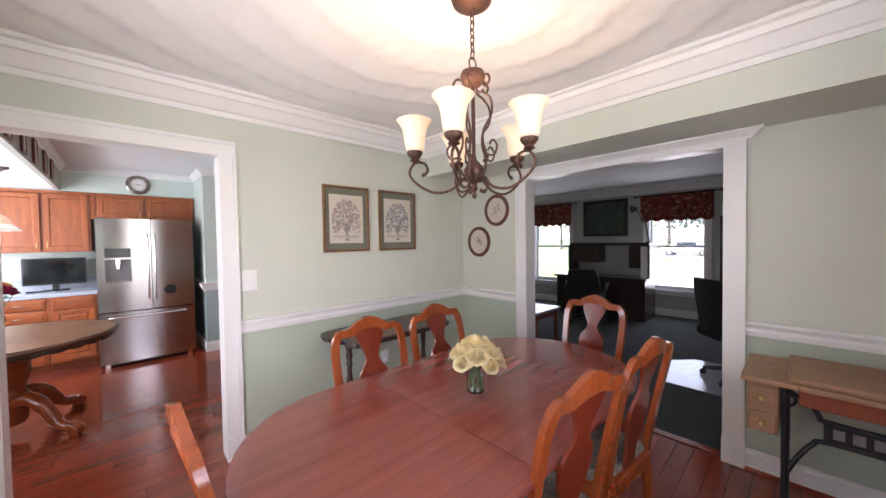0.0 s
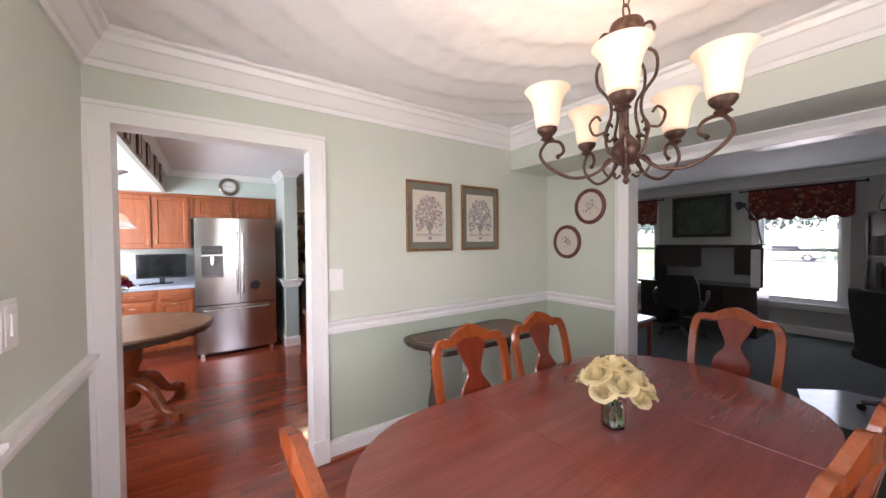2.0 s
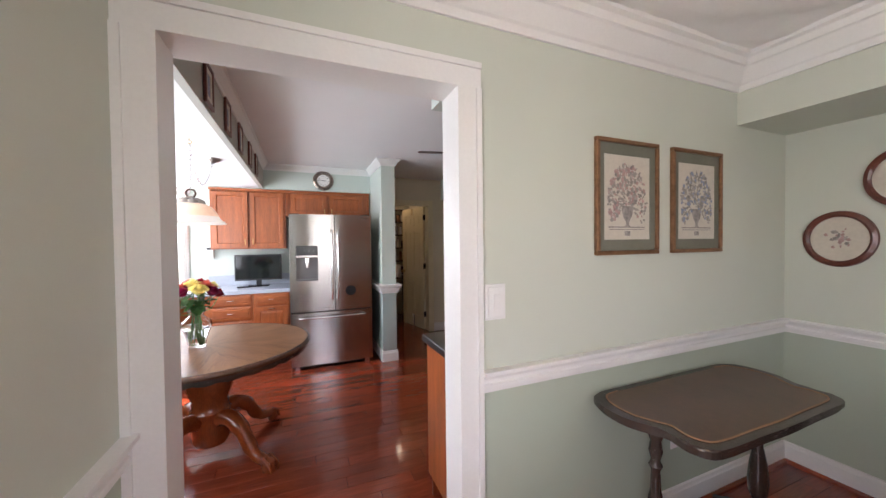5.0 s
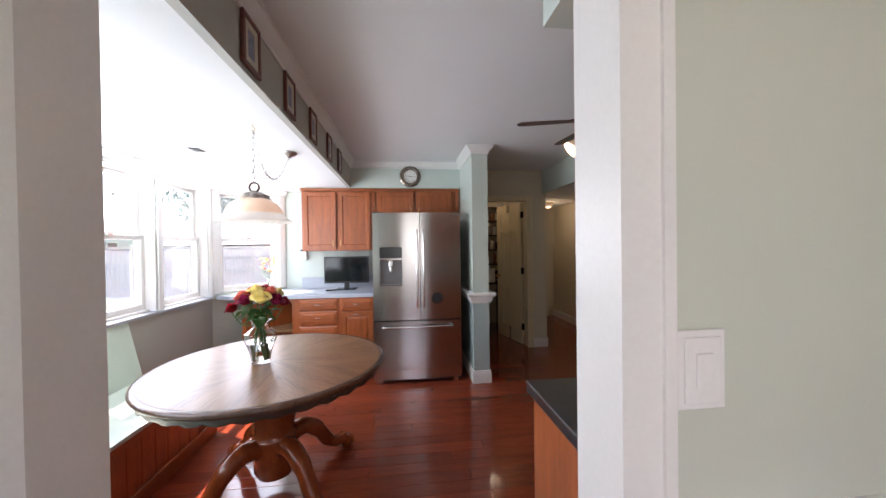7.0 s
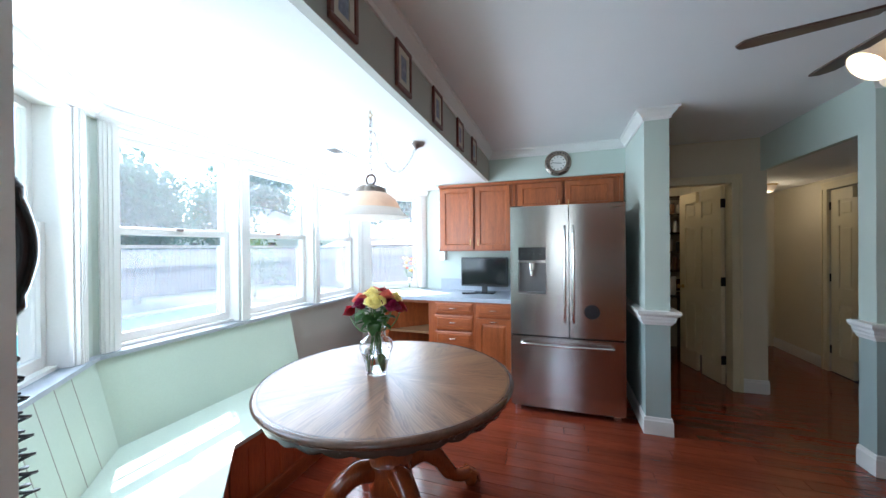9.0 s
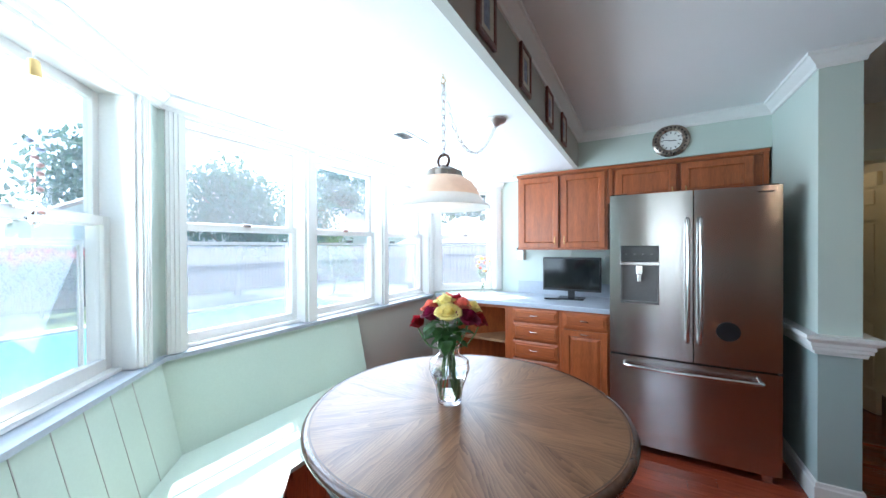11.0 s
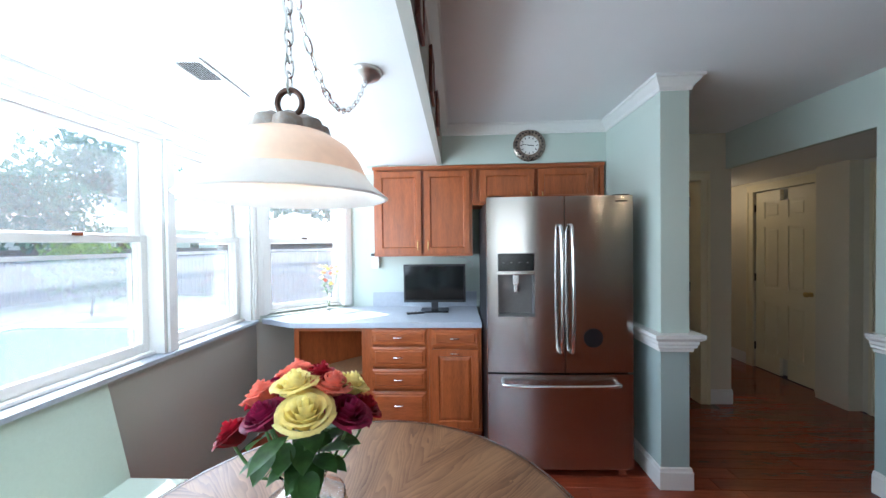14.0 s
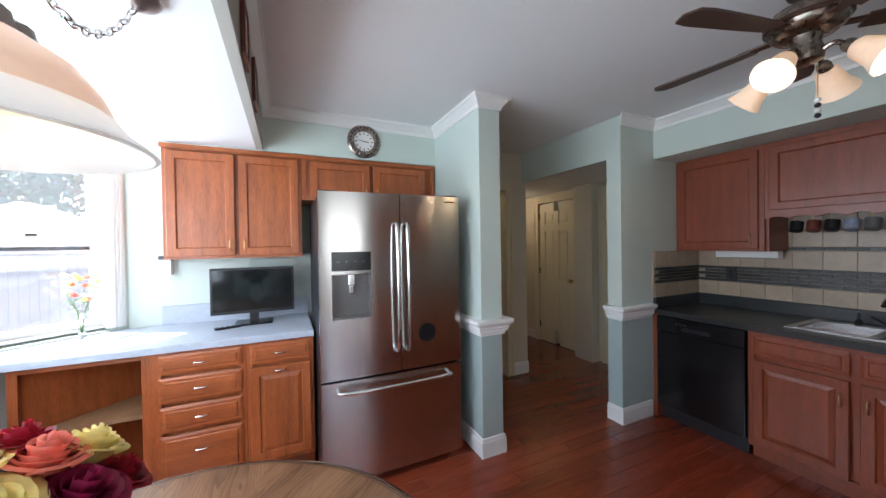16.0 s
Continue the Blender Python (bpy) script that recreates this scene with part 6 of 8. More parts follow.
for k in range(n):
    a = 2 * math.pi * k / n
    w = abs(math.sin(a * 4))
    rows.append([bm.verts.new((r * math.cos(a), r * math.sin(a), z)) for r, z in ((0.07 + 0.014 * w, 1.727 - 0.012 * w), (0.066 + 0.01 * w, 1.742 + 0.004 * w), (0.042, 1.748 + 0.014 * w), (0.024, 1.758), (0.012, 1.772))])
for k in range(n):
    for j in range(4):
        bm.faces.new((rows[k][j], rows[k][j + 1], rows[(k + 1) % n][j + 1], rows[(k + 1) % n][j]))
part("crown", bm, "verdigris", pl, "mottled bronze leaf crown", smooth=True, at=pose(0, 0, -0.012))
part("ring", tube([(0.026 * math.cos(2 * math.pi * k / 20), 0, 1.778 + 0.027 * math.sin(2 * math.pi * k / 20)) for k in range(20)], 0.006, 8, closed=True), "bronze", pl, smooth=True)
chain(1.803, 2.125, parent=pl, link=0.042, material="chrome", wire=0.0028)
part("ceiling_hook", tube(smooth_line([(0, 0, 2.14), (0, 0, 2.125), (0.012, 0, 2.112), (0, 0, 2.10), (-0.01, 0, 2.108)], 4), 0.003, 6), "brass", pl, smooth=True)
sw = [Vector((0.0, 0.0, 2.115)).lerp(Vector((0.0, 0.59, 2.10)), k / 22) - Vector((0, 0, 0.23 * (1 - (2 * (k / 22) ** 0.8 - 1) ** 2))) for k in range(23)]
bm = bmesh.new()
for k in range(22):
    a, b = sw[k], sw[k + 1]
    d = (b - a).normalized()
    s = Vector((1, 0, 0)) if k % 2 else d.cross(Vector((1, 0, 0)))
    mid = (a + b) / 2
    tube([mid + d * 0.021 * math.cos(2 * math.pi * j / 12) + s * 0.008 * math.sin(2 * math.pi * j / 12) for j in range(12)], 0.0026, 6, bm, closed=True)
part("swag_chain", bm, "chrome", pl, smooth=True)
part("canopy", lathe([(0.012, 2.098), (0.022, 2.104), (0.03, 2.114), (0.055, 2.12), (0.062, 2.13), (0.062, 2.1395)], 28, at=(0.0, 0.59, 0)), "nickel", pl, smooth=True)
bulb("pendant_light", (PX, PY, 1.645), 0.18, size=0.03)
part("bulb", lathe([(0.012, 1.715), (0.014, 1.70), (0.026, 1.672), (0.022, 1.655), (0.004, 1.648)], 16), "bulb", pl, smooth=True)

# ceiling vent of the bay
cv = thing("ceiling_vent", "white ceiling register with dark slats over the bay", "ceiling vent", pose(-0.822, 5.18, 2.14, 0, 0, 93))
part("frame", boxes((-0.155, 0.155, 0.045, 0.06, -0.006, 0), (-0.155, 0.155, -0.06, -0.045, -0.006, 0), (-0.155, -0.135, -0.045, 0.045, -0.006, 0), (0.135, 0.155, -0.045, 0.045, -0.006, 0)), "vent", cv)
part("backing", boxes((-0.135, 0.0, -0.045, 0.045, -0.002, -0.0005)), "niche", cv)
for k in range(9):
    part("slat", boxes((-0.135, 0.0, -0.003, 0.003, -0.0012, 0.0012)), "vent", cv, at=pose(0, -0.04 + 0.01 * k, -0.004, 35, 0, 0))
part("face_plate", boxes((0.0, 0.135, -0.045, 0.045, -0.005, 0)), "vent", cv)

# bench under the bay windows
bn = thing("window_bench", "built-in bay bench with pale green seat and oak beadboard front", "bench")
BENCH_END = 5.335
seat = [tuple(p) for p in bay_line(-0.012)]
part("seat", prism([(-0.05, 3.5), (-0.83, 4.28), (-0.83, BENCH_END), (seat[1][0], BENCH_END), seat[1], (-0.57, 3.22), (-0.33, 3.22)], 0.425, 0.45, bevel=0.006), "bench_paint", bn)
for p, q in (((-0.83, BENCH_END), (-0.83, 4.28)), ((-0.83, 4.28), (-0.05, 3.5))):
    m, length = along(p, q)
    # the front boards stand a little back from the seat's edge
    nb = max(4, round(length / 0.11))
    for k in range(nb):
        u0, u1 = length * k / nb, length * (k + 1) / nb
        part("front_board", boxes((u0 + 0.001, u1 - 0.001, -0.04, -0.02, 0.1, 0.425), bevel=0.003), "oak", bn, at=m)
    part("base_strip", boxes((0, length, -0.045, -0.005, 0.0, 0.1), bevel=0.006), "oak_h", bn, at=m)
    part("hinge_strip", boxes((0.02, length - 0.02, -0.014, -0.004, 0.385, 0.424)), "oak_h", bn, at=m)

part("end_panel", boxes((-1.45, -0.85, BENCH_END - 0.02, BENCH_END - 0.001, 0.0, 0.424)), "oak", bn)


def sloped(p, q, u0, u1, out, name, material, ends=(0.0, 0.0)):
    """A strip of the leaning backrest along the wall p to q, out metres before its face; ends: the mitre at its foot."""
    m, _ = along(p, q)
    bm = bmesh.new()
    foot, head = -0.105 - out, -0.006 - out
    cols = []
    for u, e in ((u0, ends[0]), (u1, ends[1])):
        cols.append([bm.verts.new(v) for v in ((u, -0.002, 0.45), (u + e * 0.105, foot, 0.45), (u + e * 0.006, head, 0.884), (u, -0.002, 0.884))])
    for k in range(4):
        bm.faces.new((cols[0][k], cols[0][(k + 1) % 4], cols[1][(k + 1) % 4], cols[1][k]))
    bm.faces.new(cols[0][::-1])
    bm.faces.new(cols[1])
    return part(name, bm, material, bn, at=m)


mitre = math.tan(radians(22.5))
sloped(A, B, 0.15, LAB, 0.0, "backrest", "panelgreen", (0.0, -mitre))
sloped(B, (B[0], BENCH_END), 0.0, BENCH_END - B[1], 0.0, "backrest", "panelgreen", (mitre, 0.0))
for k in range(7):
    sloped(A, B, 0.2 + 0.129 * k, 0.2035 + 0.129 * k, 0.0012, "groove", "taupe")

# sink run along the east wall: fronts look west
SE = -90
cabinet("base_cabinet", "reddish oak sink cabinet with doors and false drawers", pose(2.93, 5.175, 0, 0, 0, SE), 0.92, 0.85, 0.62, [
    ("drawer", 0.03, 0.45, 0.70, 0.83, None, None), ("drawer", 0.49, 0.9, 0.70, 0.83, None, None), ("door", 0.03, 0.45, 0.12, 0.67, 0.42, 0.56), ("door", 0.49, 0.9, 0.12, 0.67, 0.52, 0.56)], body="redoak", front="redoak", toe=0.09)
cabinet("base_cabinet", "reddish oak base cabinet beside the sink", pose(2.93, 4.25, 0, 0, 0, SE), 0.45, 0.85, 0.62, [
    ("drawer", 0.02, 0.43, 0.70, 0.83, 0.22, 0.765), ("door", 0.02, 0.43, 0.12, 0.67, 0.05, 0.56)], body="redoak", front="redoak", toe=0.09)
dw = thing("dishwasher", "glossy black built-in dishwasher", "dishwasher", pose(2.93, 5.785, 0, 0, 0, SE))
part("body", boxes((0.005, 0.60, 0.02, 0.6, 0.1, 0.845)), "black", dw)
part("door", boxes((0.008, 0.597, -0.015, 0.02, 0.12, 0.72), bevel=0.006), "gloss_black", dw)
part("control_panel", boxes((0.008, 0.597, -0.02, 0.02, 0.725, 0.845), bevel=0.006), "gloss_black", dw)
part("handle", boxes((0.2, 0.4, -0.026, -0.02, 0.755, 0.785), bevel=0.003), "iron", dw)
for k in range(3):
    part("button", boxes((0.16 + 0.03 * k, 0.172 + 0.03 * k, -0.0215, -0.02, 0.80, 0.806)), "niche", dw)
part("kick_plate", boxes((0.01, 0.595, 0.04, 0.055, 0.005, 0.1)), "black", dw)
part("end_panel", boxes((-0.03, 0.0, -0.005, 0.6, 0.0, 0.85)), "redoak", dw)

sc = thing("sink_counter", "charcoal laminate counter with splash lip", "countertop")
part("worktop", boxes((2.905, 3.05, 3.85, 5.815, 0.855, 0.893), (3.47, 3.568, 3.85, 5.815, 0.855, 0.893), (3.05, 3.47, 5.02, 5.815, 0.855, 0.893), (3.05, 3.47, 3.85, 4.35, 0.855, 0.893)), "dark_counter", sc)
part("splash_lip", boxes((3.545, 3.568, 3.85, 5.795, 0.893, 0.985), (2.93, 3.568, 5.795, 5.818, 0.893, 0.985), bevel=0.003), "dark_counter", sc)
sk = thing("sink", "stainless steel double bowl sink with faucet", "sink", pose(3.26, 4.685, 0.893))
part("rim", boxes((-0.225, 0.225, 0.315, 0.35, 0, 0.006), (-0.225, 0.225, -0.35, -0.315, 0, 0.006), (-0.225, -0.19, -0.315, 0.315, 0, 0.006), (0.15, 0.225, -0.315, 0.315, 0, 0.006), (-0.19, 0.15, -0.02, 0.02, -0.01, 0.004), bevel=0.002), "nickel", sk)
for y0, y1 in ((-0.315, -0.02), (0.02, 0.315)):
    part("bowl", boxes((-0.19, 0.15, y0, y1, -0.17, -0.165), (-0.195, -0.19, y0, y1, -0.17, 0), (0.15, 0.155, y0, y1, -0.17, 0), (-0.19, 0.15, y0 - 0.003, y0, -0.17, -0.003), (-0.19, 0.15, y1, y1 + 0.003, -0.17, -0.003)), "steel", sk)
fa = part("faucet", tube(smooth_line([(0.185, 0, 0.006), (0.185, 0, 0.14), (0.15, 0, 0.19), (0.06, 0, 0.2), (0.0, 0, 0.165)], 5), 0.011, 10), "chrome", sk, smooth=True)
part("lever", tube([(0.185, 0.03, 0.03), (0.18, 0.09, 0.07)], 0.007, 8), "iron", fa, smooth=True)
part("soap_pump", lathe([(0.016, 0.0), (0.016, 0.03), (0.006, 0.04), (0.006, 0.08)], 12, at=(0.185, 0.14, 0.006)), "iron", sk, smooth=True)

ugs = "reddish oak wall cabinets over the sink"
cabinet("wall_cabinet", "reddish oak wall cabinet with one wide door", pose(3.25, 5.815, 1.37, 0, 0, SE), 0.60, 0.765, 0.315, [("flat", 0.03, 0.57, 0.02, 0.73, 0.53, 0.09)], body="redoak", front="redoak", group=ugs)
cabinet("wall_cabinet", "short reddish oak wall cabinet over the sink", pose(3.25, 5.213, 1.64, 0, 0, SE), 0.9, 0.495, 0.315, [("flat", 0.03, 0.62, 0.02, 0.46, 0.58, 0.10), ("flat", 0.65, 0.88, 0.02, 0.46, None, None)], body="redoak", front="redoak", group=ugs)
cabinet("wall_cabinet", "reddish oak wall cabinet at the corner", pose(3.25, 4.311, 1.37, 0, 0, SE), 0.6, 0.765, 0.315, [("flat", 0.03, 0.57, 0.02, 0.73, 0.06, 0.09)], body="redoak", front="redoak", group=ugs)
# scalloped board below the short cabinet
sb = thing("valance_board", "scalloped reddish oak board under the short cabinet", "valance board", pose(3.25, 5.213, 1.64, 0, 0, SE))
bm = bmesh.new()
pts = [(0.0, 0.0)] + [(0.9 * k / 60, -0.045 + 0.018 * abs(math.sin(k / 60 * math.pi * 7))) for k in range(61)] + [(0.9, 0.0)]
a = [bm.verts.new((x, 0.0, z)) for x, z in pts]
b = [bm.verts.new((x, 0.018, z)) for x, z in pts]
bm.faces.new(a)
bm.faces.new(b[::-1])
for k in range(len(pts)):
    bm.faces.new((a[k], a[(k + 1) % len(pts)], b[(k + 1) % len(pts)], b[k]))
part("board", bm, "redoak", sb)
part("side_wall", boxes((0.0, 0.018, 0.02, 0.31, -0.27, 0.0)), "redoak", sb)
hm = thing("mug_rack", "row of dark mugs hanging under the short cabinet", "mug rack", pose(3.36, 5.12, 1.62))
for k in range(8):
    y = -0.03 - 0.085 * k
    mug = part("mug", lathe([(0.028, 0.0), (0.034, 0.004), (0.036, 0.07), (0.033, 0.07), (0.03, 0.008), (0.001, 0.006)], 18, at=(0, 0, 0)), ("iron", "redframe", "black", "ink_blue", "niche", "black", "iron", "redframe")[k], hm, smooth=True, at=pose(0, y, -0.115, 0, 20, 0))
    part("mug_handle", tube([(0.036 + 0.02 * math.sin(j / 8 * math.pi), 0, 0.015 + 0.045 * j / 8) for j in range(9)], 0.005, 6), "black", mug, smooth=True)
    part("hook", tube([(0, y, 0.02), (0, y, -0.03), (0.015, y, -0.045)], 0.003, 6), "brass", hm, smooth=True)
ul = thing("cabinet_light", "white slim light under the wall cabinet", "under-cabinet light", pose(3.45, 5.4, 1.345))
part("case", boxes((-0.04, 0.04, -0.2, 0.2, -0.03, 0.024), bevel=0.006), "white", ul)
so = thing("wall_outlet", "black outlet on the mosaic band", "outlet", pose(3.549, 5.55, 1.17, 0, 0, -90))
part("plate", boxes((-0.036, 0.036, -0.008, 0, -0.058, 0.058), bevel=0.003), "black", so)
part("socket", boxes((-0.014, 0.014, -0.011, -0.008, -0.03, 0.03), bevel=0.002), "iron", so)

# counter along the partition
cabinet("base_cabinet", "honey oak end cabinet of the partition counter", pose(2.2, 3.76, 0, 0, 0, 180), 1.08, 0.86, 0.55, [
    ("drawer", 0.03, 0.52, 0.70, 0.83, 0.28, 0.765), ("drawer", 0.56, 1.05, 0.70, 0.83, 0.8, 0.765), ("door", 0.03, 0.52, 0.12, 0.67, 0.48, 0.56), ("door", 0.56, 1.05, 0.12, 0.67, 0.6, 0.56)], toe=0.09)
cabinet("base_cabinet", "honey oak corner base cabinet", pose(3.55, 3.76, 0, 0, 0, 180), 1.34, 0.86, 0.55, [("door", 0.75, 1.3, 0.12, 0.83, 1.25, 0.6)], toe=0.09)
pc = thing("partition_counter", "charcoal laminate counter beside the doorway", "countertop")
part("worktop", boxes((1.098, 3.568, 3.205, 3.785, 0.862, 0.905), bevel=0.005), "dark_counter", pc)
part("splash_lip", boxes((1.12, 3.568, 3.203, 3.222, 0.905, 1.0)), "dark_counter", pc)
cabinet("wall_cabinet", "honey oak wall cabinet beside the doorway", pose(2.2, 3.535, 1.36, 0, 0, 180), 1.025, 0.775, 0.33, [("flat", 0.03, 0.5, 0.02, 0.74, 0.47, 0.09), ("flat", 0.53, 1.0, 0.02, 0.74, 0.56, 0.09)])

# ceiling fan with lights
fn = thing("ceiling_fan", "dark walnut five-blade ceiling fan with lit frosted glass shades", "ceiling fan", pose(1.91, 4.56, 0))
part("canopy", lathe([(0.02, 2.352), (0.05, 2.358), (0.075, 2.41), (0.08, 2.4495)], 28), "bronze", fn, smooth=True)
part("downrod", lathe([(0.013, 2.32), (0.013, 2.36)], 14), "bronze", fn, smooth=True)
part("motor", lathe([(0.04, 2.20), (0.085, 2.205), (0.11, 2.23), (0.115, 2.265), (0.10, 2.295), (0.06, 2.315), (0.02, 2.325)], 32), "pewter", fn, smooth=True)
part("band", lathe([(0.113, 2.24), (0.119, 2.245), (0.119, 2.258), (0.113, 2.262)], 32, close=True), "bronze", fn, smooth=True)
part("switch_housing", lathe([(0.03, 2.10), (0.045, 2.11), (0.05, 2.14), (0.04, 2.17), (0.045, 2.20)], 24), "pewter", fn, smooth=True)
for k in range(5):
    a = 94 + 72 * k
    m = pose(0, 0, 0, 0, 0, a)
    iron_ = part("blade_iron", boxes((0.09, 0.2, -0.02, 0.02, 2.222, 2.23), bevel=0.003), "bronze", fn, at=m)
    part("blade", prism([(0.15, -0.035), (0.3, -0.048), (0.47, -0.058), (0.52, -0.05), (0.54, 0.0), (0.52, 0.05), (0.47, 0.058), (0.3, 0.048), (0.15, 0.035)], 0.0, 0.007), "fanblade", fn, at=m @ pose(0, 0, 2.217, -9, 0, 0))
for k in range(4):
    a = radians(84 + 90 * k)
    c, s = math.cos(a), math.sin(a)
    part("lamp_arm", tube(smooth_line([(0.04 * c, 0.04 * s, 2.13), (0.075 * c, 0.075 * s, 2.14), (0.105 * c, 0.105 * s, 2.115)], 4), 0.009, 8), "pewter", fn, smooth=True)
    tip = pose(0.1 * c, 0.1 * s, 2.12) @ Matrix.Rotation(a, 4, "Z") @ Matrix.Rotation(radians(132), 4, "Y")
    part("socket", lathe([(0.018, 0.0), (0.022, 0.01), (0.022, 0.035)], 16), "pewter", fn, smooth=True, at=tip)
    part("shade", lathe([(0.024, 0.03), (0.034, 0.04), (0.04, 0.07), (0.046, 0.10), (0.06, 0.13), (0.064, 0.138), (0.061, 0.138), (0.043, 0.10), (0.036, 0.07), (0.022, 0.034)], 26, close=True), "shade", fn, "frosted glass tulip shade", smooth=True, at=tip)
    part("bulb", lathe([(0.01, 0.035), (0.02, 0.06), (0.022, 0.085), (0.01, 0.105), (0.002, 0.108)], 14), "bulb", fn, smooth=True, at=tip)
    p = tip @ Vector((0, 0, 0.118))
    bulb("fan_light", (1.91 + p.x, 4.56 + p.y, p.z), 0.27, size=0.012)
pc2 = part("pull_chain", tube([(0.03, -0.02, 2.10), (0.03, -0.02, 1.98)], 0.0018, 6), "brass", fn, smooth=True)
for k, mt in enumerate(("black", "white", "black", "white")):
    part("chain_bead", lathe([(0.004, 0), (0.01, 0.006), (0.01, 0.012), (0.004, 0.018)], 12, at=(0.03, -0.02, 1.90 + 0.019 * k)), mt, pc2, smooth=True)

# wall telephone beside the doorway
ph = thing("wall_telephone", "black wall telephone with a coiled cord", "telephone", pose(-0.07, 3.202, 1.43))
part("base", boxes((-0.05, 0.05, 0.0, 0.035, -0.11, 0.11), bevel=0.008), "black", ph)
hs = smooth_line([(0, 0.06, -0.098), (0, 0.085, -0.08), (0, 0.1, -0.03), (0, 0.103, 0.0), (0, 0.1, 0.03), (0, 0.085, 0.08), (0, 0.06, 0.098)], 4)
part("handset", tube(hs, [0.026] * 5 + [0.019] * 15 + [0.026] * 5, 12), "gloss_black", ph, smooth=True)
for z in (-0.1, 0.1):
    part("ear_cup", lathe([(0.024, -0.01), (0.03, 0.0), (0.028, 0.02)], 16), "black", ph, smooth=True, at=pose(0, 0.055, z * 0.9, 90, 0, 0))
for ox, amp in ((0.0, 0.014), (0.03, 0.012)):
    pts = []
    for k in range(230):
        u = k / 229
        z = -0.1 - 0.62 * math.sin(math.pi * min(u, 0.98) * 0.5)
        w = amp * min(1, u * 8)
        pts.append((ox - 0.02 + 0.05 * u + w * math.cos(k * 0.9), 0.085 + 0.04 * u + w * math.sin(k * 0.9), z))
    part("coiled_cord", tube(pts, 0.0026, 5), "black", ph, smooth=True)

# glass bead hanging in the bay window
wc = thing("window_ornament", "hanging string of a brass bell and coloured glass beads", "window ornament", pose(-0.957, 3.59, 0))
part("string", tube([(0, 0, 2.06), (0, 0, 1.50)], 0.0012, 5), "chrome", wc, smooth=True)
part("bell", lathe([(0.008, 1.945), (0.013, 1.94), (0.016, 1.91), (0.017, 1.895)], 14), "brass", wc, smooth=True)
rng = random.Random(4)
for k in range(11):
    part("bead", lathe([(0.002, -0.008), (0.009, -0.002), (0.009, 0.003), (0.002, 0.008)], 10, at=(rng.uniform(-0.012, 0.012), rng.uniform(-0.012, 0.012), 1.74 - 0.022 * k)), rng.choice(("ink_blue", "stem", "ink_rose", "glass")), wc, smooth=True)
part("crystal", lathe([(0.002, 1.48), (0.022, 1.505), (0.002, 1.53)], 8), "glass", wc)

# hanging flowers seen in the desk window
wf = thing("window_flowers", "small clear vase with pale yellow flowers on the desk window ledge", "flower vase", pose(-1.0, 6.80, 0.912))
part("vase", lathe([(0.012, 0.0), (0.02, 0.01), (0.014, 0.07), (0.009, 0.13), (0.012, 0.15)], 16), "glass", wf, smooth=True)
bm = bmesh.new()
rng = random.Random(12)
for k in range(9):
    a = rng.uniform(0, 6.28)
    tube([(0, 0, 0.03), (0.015 * math.cos(a), 0.015 * math.sin(a), 0.16), (0.07 * math.cos(a), 0.07 * math.sin(a), rng.uniform(0.24, 0.33))], 0.0015, 5, bm)
part("stems", bm, "stem", wf)
for k in range(16):
    a, d = rng.uniform(0, 6.28), rng.uniform(0.01, 0.10)
    rose(wf, rng.choice(("silk", "rose_yel", "rose_cor")), (d * math.cos(a), d * math.sin(a), rng.uniform(0.22, 0.40)), 0.021, k, 3, name="blossom")
for k in range(14):
    a = rng.uniform(0, 6.28)
    bm = bmesh.new()
    leaf(bm, (0.01 * math.cos(a), 0.01 * math.sin(a), rng.uniform(0.16, 0.26)), (math.cos(a), math.sin(a), rng.uniform(0.0, 0.8)), rng.uniform(0.05, 0.09), 0.010)
    part("leaf", bm, "stem", wf, smooth=True)

# ---- hall and pantry ----


def six_panel(name, label, m, wide=0.69, high=2.02, knob_side=1, hinges=True):
    """A six-panel door leaf: x across from its hinge edge, thickness along y, with a knob."""
    root = thing(name, label, "door", m, kind="structure")
    t = 0.036
    stile, mid = 0.11, 0.09
    rails = [(0, 0.2), (0.78, 0.94), (1.62, 1.72), (high - 0.12, high)]
    bm = boxes((0, stile, 0, t, 0, high), (wide - stile, wide, 0, t, 0, high), (wide / 2 - mid / 2, wide / 2 + mid / 2, 0, t, 0.2, high - 0.12))
    for a, b in rails:
        box(bm, stile, wide / 2 - mid / 2, 0, t, a, b)
        box(bm, wide / 2 + mid / 2, wide - stile, 0, t, a, b)
    leaf_ = part("leaf", bm, "door_cream", root)
    for (_, a), (b, _) in zip(rails, rails[1:]):
        for x0, x1 in ((stile, wide / 2 - mid / 2), (wide / 2 + mid / 2, wide - stile)):
            bm = boxes((x0, x1, 0.010, t - 0.010, a, b))
            box(bm, x0 + 0.03, x1 - 0.03, 0.004, t - 0.004, a + 0.03, b - 0.03, bevel=0.005)
            part("panel", bm, "door_cream", leaf_)
    x = wide - 0.06
    for s in (-1, 1):
        part("knob", lathe([(0.024, 0.0), (0.024, 0.006), (0.01, 0.012), (0.01, 0.03), (0.026, 0.042), (0.026, 0.055), (0.01, 0.064)], 18), "brass", root, smooth=True, at=pose(x, t if s > 0 else 0, 0.93, -90 * s, 0, 0))
    if hinges:
        for z in (0.2, 1.0, 1.8):
            part("hinge", boxes((-0.012, 0.004, -0.008, t + 0.004, z, z + 0.09), bevel=0.002), "iron", root)
    return root


six_panel("door_pantry", "cream six-panel door standing open into the pantry", pose(2.325, 7.20, 0.008, 0, 0, 104), 0.68)
